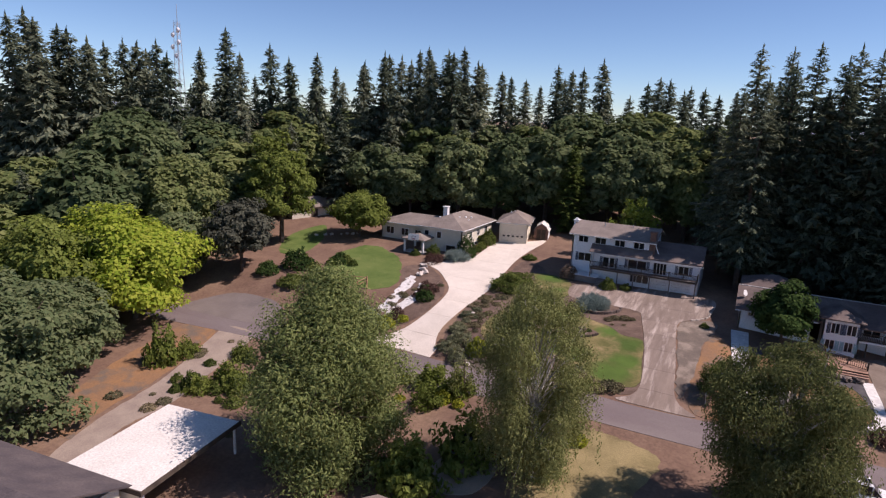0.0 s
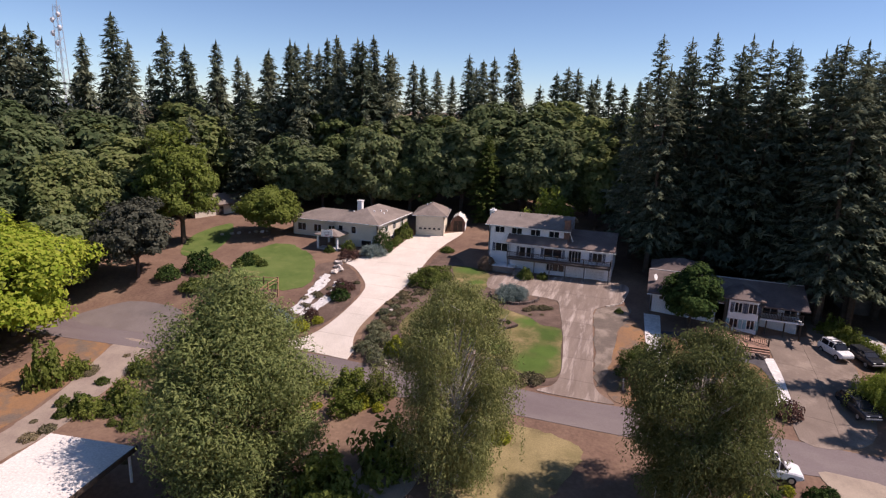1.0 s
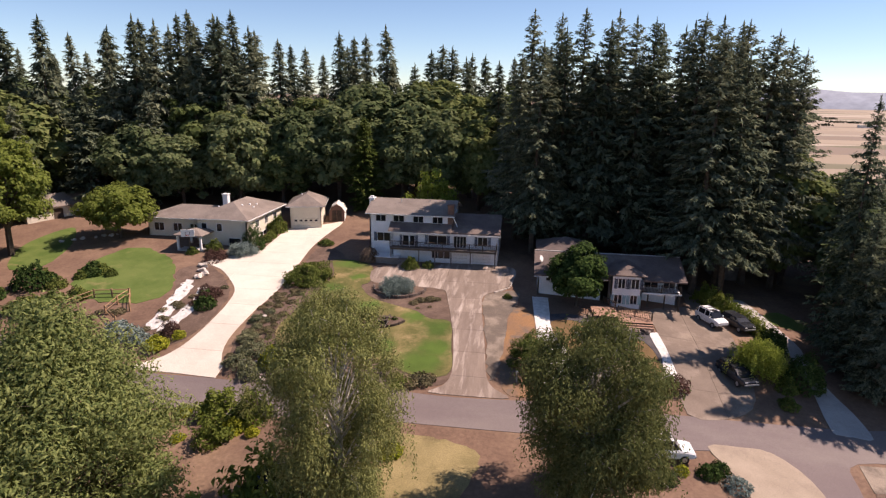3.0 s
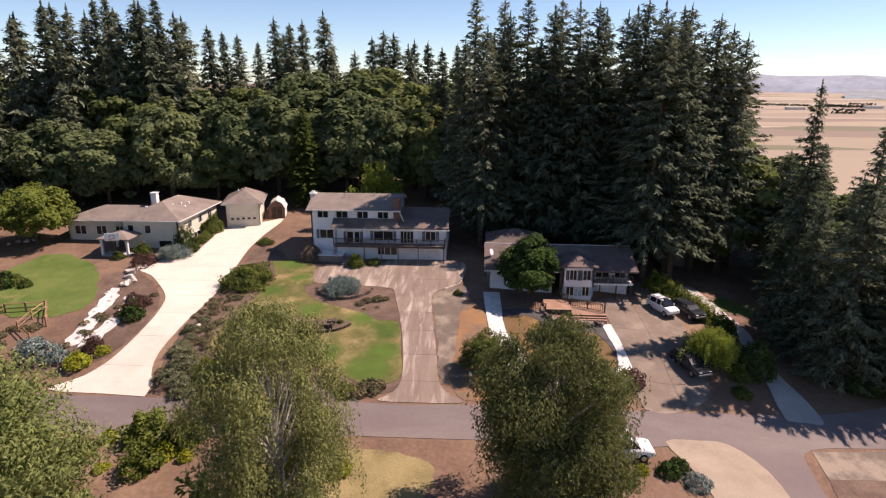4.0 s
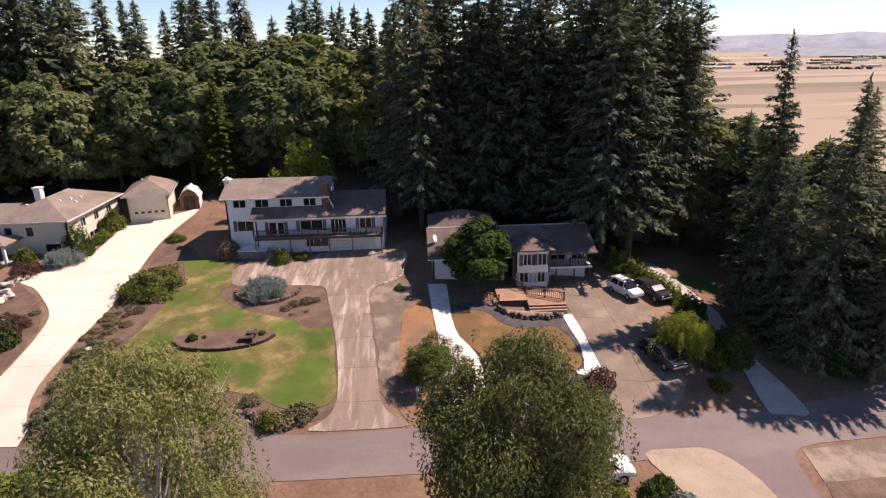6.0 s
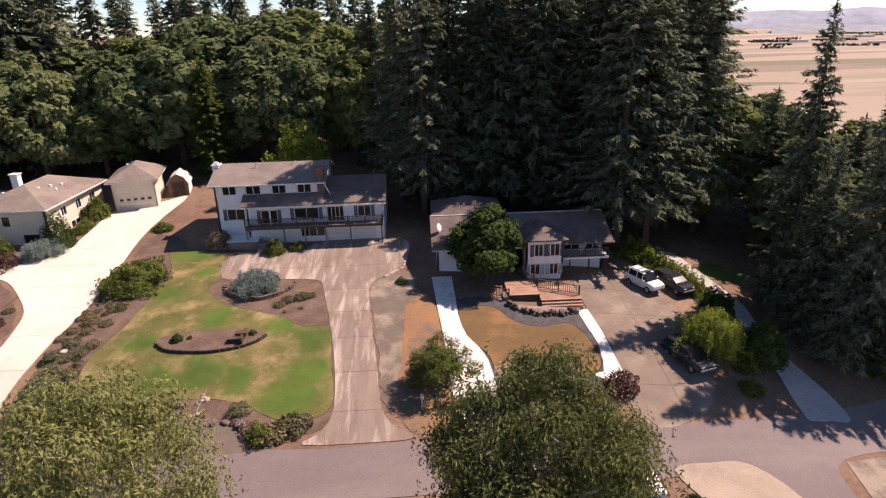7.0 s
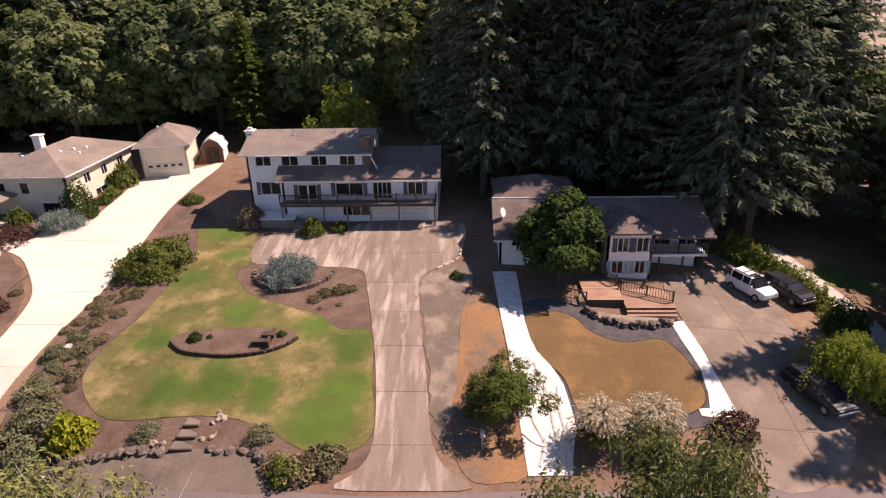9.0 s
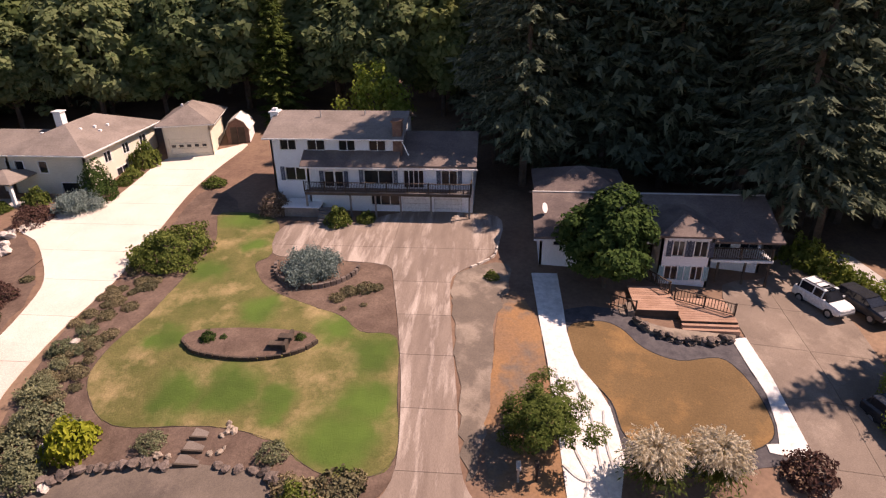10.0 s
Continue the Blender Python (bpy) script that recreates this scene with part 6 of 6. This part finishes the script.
stone_row("stone_wall", [(-23.2, 52.9), (-21.6, 53.5), (-19.5, 54.3), (-17, 54.6), (-14.7, 54.4)], STONE, "dark rough stone garden wall with gaps of mulch", 0.62, 1, 0.5)
stone_row("stone_wall", [(-12.5, 54.4), (-10.2, 54.2), (-8.9, 53.9), (-8.0, 53.2)], STONE, "dark rough stone garden wall beside the steps", 0.52, 1, 0.38)
stone_row("rock_edging", [(-12.4, 55.0), (-12.2, 56.0), (-12.5, 56.8), (-11.9, 56.2)], TANSTONE, "weathered tan boulders beside the garden steps", 0.3, 1, 0.25, "rocks", 0.4)
stone_row("rock_edging", [(-17.0, 55.0), (-15.6, 55.2), (-15.0, 55.2)], TANSTONE, "tan boulders heaped at the wall's end", 0.36, 1, 0.4, "rocks", 0.3)
stone_row("rock_edging", [(-25.2, 55.2), (-24, 55.6), (-22.6, 54.6), (-21.0, 53.9)], PALESTONE, "scattered pale rocks beside the driveway mouth", 0.5, 1, 0.9, "rocks", 0.7)
stone_row("rock_edging", [(-25.6, 57.4), (-24.8, 60), (-24.6, 63)], PALESTONE, "few pale rocks on the heather bank", 0.5, 1, 1.4, "rocks", 0.6)
stone_row("dry_stream", [(-38.6, 70.2), (-37.6, 66.5), (-37.0, 63), (-36.9, 59.8)], PALESTONE, "pale dry-stone water course down the bank", 0.3, 1, 0.5, "rockery", 0.5)
stone_row("dry_stream", [(-35.5, 68.4), (-34.5, 64.5), (-34.9, 61.2), (-35.6, 59.4)], PALESTONE, "pale dry-stone bank by the driveway", 0.3, 1, 0.5, "rockery", 0.5)
stone_row("rock_edging", [(-40.6, 76.6), (-39, 75.4), (-38, 73.6), (-37.4, 72)], PALESTONE, "pale boulders below the patio", 0.8, 1, 0.7, "rocks", 0.5)
stone_row("stone_wall", [(11.4, 67.4), (12, 66.4), (13.6, 65.6), (15.6, 65.5), (17.2, 66.0)], STONE, "low dark stone edge before the deck", 0.45, 2, 0.34)
stone_row("rock_edging", [(-66, 81), (-62, 84), (-58.5, 86)], PALESTONE, "pale stones along the far lawn", 0.6, 1, 0.8, "rocks", 0.3)
stone_row("rock_edging", [(43.2, 62.2), (44.8, 61.8), (46.6, 62.4)], PALESTONE, "pale stones in the corner bed", 0.6, 1, 0.7, "rocks", 0.4)
low_wall("island_wall", [(-18.0, 63.1), (-16.7, 62.1), (-14.8, 61.7), (-12.9, 61.6), (-11, 61.9), (-9.7, 62.5), (-9.0, 63.3)], DARKWOOD, "low dark retaining edge round an island bed", 0.3, 0.16, 0.45)
setting("island_bed", [(-17.9, 63.1), (-16.6, 62.2), (-13, 61.75), (-9.8, 62.5), (-9.1, 63.4), (-10.1, 64.2), (-13.9, 64.4), (-17.1, 64.0)], MULCH, "raised mulch island bed in the lawn", "planting bed", 0.2)
low_wall("ring_wall", [(-14.8, 72.6), (-14.2, 70.8), (-12.8, 69.7), (-11, 69.3), (-9.4, 70.0), (-8.4, 71.2), (-8.2, 72.2)], STONE, "curved low block wall round the spruce bed", 0.38, 0.25, 0.4)
setting("spruce_bed", [(-14.6, 72.8), (-13.9, 70.9), (-11, 69.5), (-8.6, 71.3), (-8.2, 72.6), (-11.4, 73.2)], MULCH, "mulched ring bed under the spruce", "planting bed", 0.16)


def edging(label, outline, mat, r=0.035, lift=0.02):
    """A thin raised edge along a bed or lawn."""
    pts = smooth_line(outline, 4)
    bm = bmesh.new()
    for a, b in zip(pts, pts[1:] + pts[:1]):
        tube(bm, (*a, float(gz(*a)) + lift), (*b, float(gz(*b)) + lift), r, r, 5)
    return tagged(mesh_object("edging", bm, mat), label, "edging", kind="structure")


edging("thin dark edging round the patchy lawn", [(-22.6, 80.5), (-17.2, 79.6), (-15.7, 74), (-16.4, 72.3), (-14.3, 69.2), (-10.5, 67.2), (-8.2, 66.2), (-6.5, 64.6), (-4.1, 64.1), (-3.3, 59.5), (-2.8, 55.5), (-4.4, 54.1), (-6.8, 54.4), (-9.7, 56.1), (-13.5, 56.9), (-19.3, 57), (-22.2, 59.3), (-22.6, 61.6), (-21.5, 65.4), (-21.2, 70.4), (-21, 75.5)], DARKWOOD)
edging("black plastic edging round the dormant lawn", [(6.9, 66), (9, 67), (10.4, 66.4), (11.5, 64.6), (13.4, 63.7), (16, 64.3), (17, 63), (17.5, 61), (17.4, 58.9), (16, 57.7), (13.5, 57), (11.3, 56.9), (9.3, 57.7), (8.8, 60), (7.3, 62.4)], BLACK, 0.05)
low_wall("kerb", [(0.0, 72.5), (1.1, 73.5), (2.0, 74.6), (2.3, 76.4)], PALESTONE, "broken pale kerb at the driveway corner", 0.16, 0.16, 0.6, "kerb")


def garden_steps():
    st = catalog("garden_steps", "flagged garden steps with risers darkened for shade", "steps")
    for k in range(3):
        y, z = 54.4 + k * 0.82, float(gz(-13.7, 54.8 + k * 0.82)) + 0.08
        # the dark riser colour stands in for the shaded step fronts
        part("riser", boxes((-14.45 + 0.1 * k, -13.05 - 0.1 * k, y, y + 0.12, z - 0.4, z + 0.05), bevel=0.012), DARKWOOD, st)
        part("tread", boxes((-14.4 + 0.1 * k, -13.1 - 0.1 * k, y + 0.12, y + 0.82, z - 0.3, z), bevel=0.01), STEPCON, st)
    bench = catalog("timber_seat", "small dark timber step in the island bed", "bench")
    for k in range(2):
        z = float(gz(-11.2, 63)) + 0.2 + 0.22 * k
        part("plank", boxes((-11.9 + 0.5 * k, -10.8 + 0.3 * k, 62.4 + 0.5 * k, 62.9 + 0.5 * k, z, z + 0.2)), DARKWOOD, bench)
    part("upright", boxes((-10.9, -10.7, 62.2, 64.0, float(gz(-11, 63)), float(gz(-11, 63)) + 0.55)), DARKWOOD, bench)


garden_steps()


def fence(line, label, height=1.1, step=2.0):
    f = catalog("fence", label, "fence")
    posts = []
    for (xa, ya), (xb, yb) in zip(line, line[1:]):
        n = max(1, round(math.dist((xa, ya), (xb, yb)) / step))
        posts += [(xa + (xb - xa) * k / n, ya + (yb - ya) * k / n) for k in range(n)]
    posts.append(line[-1])
    for x, y in posts:
        z = float(gz(x, y))
        part("post", boxes((x - 0.07, x + 0.07, y - 0.07, y + 0.07, z - 0.3, z + height)), TIMBER, f)
    for (xa, ya), (xb, yb) in zip(posts, posts[1:]):
        for h in (0.45, 0.95):
            a, b = Vector((xa, ya, float(gz(xa, ya)) + h)), Vector((xb, yb, float(gz(xb, yb)) + h))
            part("rail", tube(bmesh.new(), a, b, 0.06, 0.06, 4), TIMBER, f)
    return f


fence([(-49.4, 60.8), (-47.0, 64.2), (-42.9, 65.0), (-40.9, 62.0)], "brown timber post-and-rail fence below the lawn")
fence([(-43.0, 65.0), (-43.4, 61.2), (-41.0, 59.6)], "brown timber post-and-rail gate fence")


def pole_thing(name, label, category, x, y, rows, mat):
    ob = catalog(name, label, category, at=(x, y, float(gz(x, y))))
    for pname, bm in rows:
        part(pname, bm, mat, ob)
    return ob


def mailbox(x, y, mat, label):
    bx = boxes((-0.12, 0.12, -0.28, 0.28, 0.95, 1.18), bevel=0.05)
    pole_thing("mailbox", label, "mailbox", x, y, (("post", boxes((-0.06, 0.06, -0.06, 0.06, -0.3, 0.96))), ("box", bx)), mat)


mailbox(3.5, 54.5, PALESTONE, "small pale post box on a stake")
mailbox(4.4, 54.6, DARKWOOD, "dark stubby garden post")
pole_thing("utility_pole", "slim dark wooden utility pole by the bay house", "pole", 25.6, 82.6, (("shaft", tube(bmesh.new(), (0, 0, -0.5), (0, 0, 9.0), 0.14, 0.1, 8)), ("crossarm", boxes((-0.9, 0.9, -0.06, 0.06, 8.1, 8.25)))), DARKWOOD)


def basketball_hoop(x, y, turn):
    h = catalog("basketball_hoop", "free-standing basketball hoop with pale backboard", "hoop", at=(x, y, float(gz(x, y))), turn=turn)
    part("pole", tube(bmesh.new(), (0, 0.6, -0.2), (0, 0.2, 3.2), 0.06, 0.05, 8), BLACK, h)
    board = part("backboard", boxes((-0.9, 0.9, 0.0, 0.05, 2.7, 3.75), bevel=0.02), TRIM, h)
    part("target_frame", boxes((-0.32, 0.32, -0.012, -0.004, 2.95, 3.0), (-0.32, 0.32, -0.012, -0.004, 3.38, 3.43), (-0.32, -0.27, -0.012, -0.004, 3.0, 3.38), (0.27, 0.32, -0.012, -0.004, 3.0, 3.38)), BLACK, board)
    bm = bmesh.new()
    for k in range(14):
        a, b = 2 * math.pi * k / 14, 2 * math.pi * (k + 1) / 14
        tube(bm, (0.23 * math.cos(a), -0.3 + 0.23 * math.sin(a), 2.95), (0.23 * math.cos(b), -0.3 + 0.23 * math.sin(b), 2.95), 0.02, 0.02, 5)
    part("rim", bm, REDLENS, h)


basketball_hoop(-43.5, 79.2, 20)


def lattice_tower():
    """A far lattice mast with antennas."""
    x, y = -178.0, 145.8
    t = catalog("radio_tower", "pale lattice radio mast with antennas behind the firs", "tower", at=(x, y, float(gz(x, y))))
    H, w = 44.0, 1.5
    for sx in (-1, 1):
        for sy in (-1, 1):
            part("leg", tube(bmesh.new(), (sx * w, sy * w, 0), (sx * 0.7, sy * 0.7, H), 0.14, 0.1, 5), STEEL, t)
    bm = bmesh.new()
    for k in range(14):
        z, r = H * (k + 0.5) / 14, w - 0.8 * (k + 0.5) / 14
        for a, b in (((-r, -r), (r, -r)), ((r, -r), (r, r)), ((r, r), (-r, r)), ((-r, r), (-r, -r))):
            tube(bm, (*a, z), (*b, z + 2.2), 0.06, 0.06, 4)
    part("bracing", bm, STEEL, t)
    for k, (ax, z) in enumerate(((-1.6, 36), (1.5, 37.5), (-1.3, 40), (1.4, 41.5), (0.0, 33))):
        bm = bmesh.new()
        bmesh.ops.create_cone(bm, cap_ends=True, segments=14, radius1=0.9, radius2=0.5, depth=0.5)
        bmesh.ops.transform(bm, matrix=pose(ax, -1.0, z, 90, 0, 0), verts=bm.verts)
        part("dish", bm, TRIM, t)
    part("whip_antenna", tube(bmesh.new(), (0.3, 0, H - 2), (0.3, 0, H + 6), 0.16, 0.08, 6), STEEL, t)


lattice_tower()


# ---- vehicles ----
def loft(bm, sections):
    """A body through cross-sections, each a list of points."""
    rings = [[bm.verts.new(p) for p in s] for s in sections]
    n = len(rings[0])
    for r0, r1 in zip(rings, rings[1:]):
        for k in range(n):
            bm.faces.new((r0[k], r0[(k + 1) % n], r1[(k + 1) % n], r1[k]))
    bm.faces.new(rings[0][::-1])
    bm.faces.new(rings[-1])
    bmesh.ops.recalc_face_normals(bm, faces=bm.faces)
    return bm


def car(label, x, y, turn, paint, length=4.7, width=1.85, height=1.75, rack=False, tilt=0.0):
    c = catalog("car", label, "car", at=(x, y, float(gz(x, y)) + 0.1), turn=turn)
    c.matrix_basis = pose(x, y, float(gz(x, y)) + 0.09, tilt, 0, turn)
    L, W, H = length / 2, width / 2, height
    sec = []
    for px, zb, zt, ww in ((-L, 0.45, 0.85, 0.86), (-L + 0.12, 0.32, 1.0, 0.96), (-L * 0.5, 0.26, 1.02, 1.0), (L * 0.3, 0.26, 1.0, 1.0), (L - 0.5, 0.28, 0.92, 0.98), (L - 0.1, 0.35, 0.82, 0.92), (L, 0.45, 0.7, 0.84)):
        w = W * ww
        sec.append([(px, -w, zb + 0.1), (px, -w * 0.92, zb), (px, w * 0.92, zb), (px, w, zb + 0.1), (px, w, zt - 0.12), (px, w * 0.9, zt), (px, -w * 0.9, zt), (px, -w, zt - 0.12)])
    part("body", loft(bmesh.new(), sec), paint, c, smooth=False)
    cab = []
    for px, zt, ww in ((-L + 0.25, 1.0, 0.86), (-L + 0.45, H - 0.06, 0.74), (0.0, H, 0.76), (L * 0.22, H - 0.05, 0.74), (L * 0.52, 1.0, 0.84)):
        w = W * ww
        cab.append([(px, -W * 0.88, 0.95), (px, W * 0.88, 0.95), (px, w, max(zt, 0.97)), (px, -w, max(zt, 0.97))])
    part("glasshouse", loft(bmesh.new(), cab), GLASS, c, "dark tinted windows")
    bm = bmesh.new()
    w = W * 0.77
    box(bm, -L + 0.42, L * 0.24, -w, w, H - 0.05, H + 0.02, 0.03)
    for px in (-L + 0.5, -0.35, L * 0.2):
        for sy in (-1, 1):
            part("pillar", tube(bmesh.new(), (px, sy * W * 0.87, 0.97), (px + 0.05, sy * W * 0.77, H - 0.02), 0.05, 0.04, 5), paint, c)
    part("roof", bm, paint, c)
    if rack:
        part("roof_rack", boxes((-L + 0.6, L * 0.15, -w + 0.1, -w + 0.15, H + 0.04, H + 0.09), (-L + 0.6, L * 0.15, w - 0.15, w - 0.1, H + 0.04, H + 0.09), (-0.6, -0.54, -w + 0.1, w - 0.1, H + 0.05, H + 0.09), (0.2, 0.26, -w + 0.1, w - 0.1, H + 0.05, H + 0.09)), CARGREY, c)
        part("sunroof", boxes((-0.1, 0.5, -0.35, 0.35, H + 0.015, H + 0.03)), GLASS, c)
    for px in (-L * 0.6, L * 0.62):
        for sy in (-1, 1):
            bm = bmesh.new()
            bmesh.ops.create_cone(bm, cap_ends=True, segments=18, radius1=0.35, radius2=0.35, depth=0.22)
            bmesh.ops.transform(bm, matrix=pose(px, sy * (W - 0.1), 0.35 - 0.09, 90, 0, 0), verts=bm.verts)
            t = part("tyre", bm, BLACK, c)
            bm = bmesh.new()
            bmesh.ops.create_cone(bm, cap_ends=True, segments=14, radius1=0.22, radius2=0.2, depth=0.24)
            bmesh.ops.transform(bm, matrix=pose(px, sy * (W - 0.095), 0.35 - 0.09, 90, 0, 0), verts=bm.verts)
            part("rim", bm, STEEL, t)
    for sy in (-1, 1):
        part("headlight", boxes((L - 0.12, L + 0.0, sy * W * 0.6 - 0.16, sy * W * 0.6 + 0.16, 0.62, 0.76), bevel=0.02), STEEL, c)
        part("tail_light", boxes((-L - 0.01, -L + 0.1, sy * W * 0.7 - 0.1, sy * W * 0.7 + 0.1, 0.6, 0.9), bevel=0.02), REDLENS, c)
        part("mirror", boxes((L * 0.36, L * 0.36 + 0.12, sy * (W + 0.08) - 0.1, sy * (W + 0.08) + 0.1, 0.98, 1.14), bevel=0.03), paint, c)
    part("front_bumper", boxes((L - 0.05, L + 0.06, -W * 0.85, W * 0.85, 0.36, 0.54), bevel=0.03), CARGREY, c)
    part("rear_bumper", boxes((-L - 0.06, -L + 0.05, -W * 0.85, W * 0.85, 0.36, 0.54), bevel=0.03), CARGREY, c)
    return c


car("white sport-utility car with roof rack parked on the road", 15.3, 47.1, 3, CARWHITE, 4.6, 1.85, 1.75, True)
car("white pick-up bodied car parked on the tan driveway", 25.3, 71.5, -66, CARWHITE, 3.9, 1.65, 1.6, True)
car("dark saloon car parked under the willow", 24.6, 59.8, -72, CARDARK, 4.5, 1.8, 1.45)
car("dark car parked behind the white pick-up", 28.2, 71.6, -68, CARDARK, 4.2, 1.7, 1.4)
car("dark car parked in the shade below the birch", -13.6, 38.6, 80, CARDARK, 4.4, 1.8, 1.5)
car("dark car parked beside its neighbour in shade", -11.2, 39.4, 80, CARDARK, 4.6, 1.85, 1.6)


# ---- distance ----
def far_hills(name, dist, lo, hi, base, height, mat, seed, label):
    """A line of hills along the plain's far edge."""
    n = 60
    V, F = [], []
    for k in range(n + 1):
        a = radians(lo + (hi - lo) * k / n)
        hgt = height * (0.45 + 0.55 * noise.fractal(Vector((k * 0.11, seed, 0)), 0.7, 2.0, 5) + 0.35 * math.sin(k * 0.13 + seed))
        for d, z in ((dist - 260, base), (dist, base + max(hgt, height * 0.25)), (dist + 200, base)):
            V.append((d * math.sin(a), d * math.cos(a), z))
    for k in range(n):
        for j in range(2):
            i = 3 * k + j
            F.append((i, i + 3, i + 4, i + 1))
    return tagged(raw(name, V, F, mat, None, True), label, "hills", kind="structure")


# distance haze is put into these pale base colours; there is no volume
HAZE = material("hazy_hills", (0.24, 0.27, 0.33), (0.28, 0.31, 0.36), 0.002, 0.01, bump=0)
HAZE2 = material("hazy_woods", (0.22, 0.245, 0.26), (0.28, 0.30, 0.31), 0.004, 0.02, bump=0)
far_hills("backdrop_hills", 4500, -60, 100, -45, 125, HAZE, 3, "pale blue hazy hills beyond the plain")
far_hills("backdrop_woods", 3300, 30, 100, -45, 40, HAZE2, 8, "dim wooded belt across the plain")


def tree_belts():
    """Low field woods and hedges, far out on the plain."""
    rng = np.random.default_rng(5)
    P = []
    for k in range(46):
        d, a = rng.uniform(1600, 2950), radians(rng.uniform(18, 75))
        cx, cy, L = d * math.sin(a), d * math.cos(a), rng.uniform(30, 160)
        m = int(L / 0.7)
        u = rng.uniform(-L / 2, L / 2, m)
        P.append(np.stack((cx + u * math.cos(a), cy - u * math.sin(a), -45 + rng.uniform(0, 5, m)), 1))
    V, F = leaves(np.concatenate(P), 5.0, rng, 0.4, 0.9)
    belts = raw("field_woods", V, F, L_DUSK)
    tagged(belts, "dark field woods and hedges on the plain", "woods", kind="stuff")
    barns = catalog("farm_buildings", "pale farm sheds far out on the plain", "farm")
    for k in range(9):
        d, a = rng.uniform(1500, 2700), radians(rng.uniform(22, 44))
        x, y = d * math.sin(a), d * math.cos(a)
        part("shed", boxes((x - 22, x + 22, y - 8, y + 8, -46, -45 + rng.uniform(5, 8))), ROOFWHITE, barns)


tree_belts()
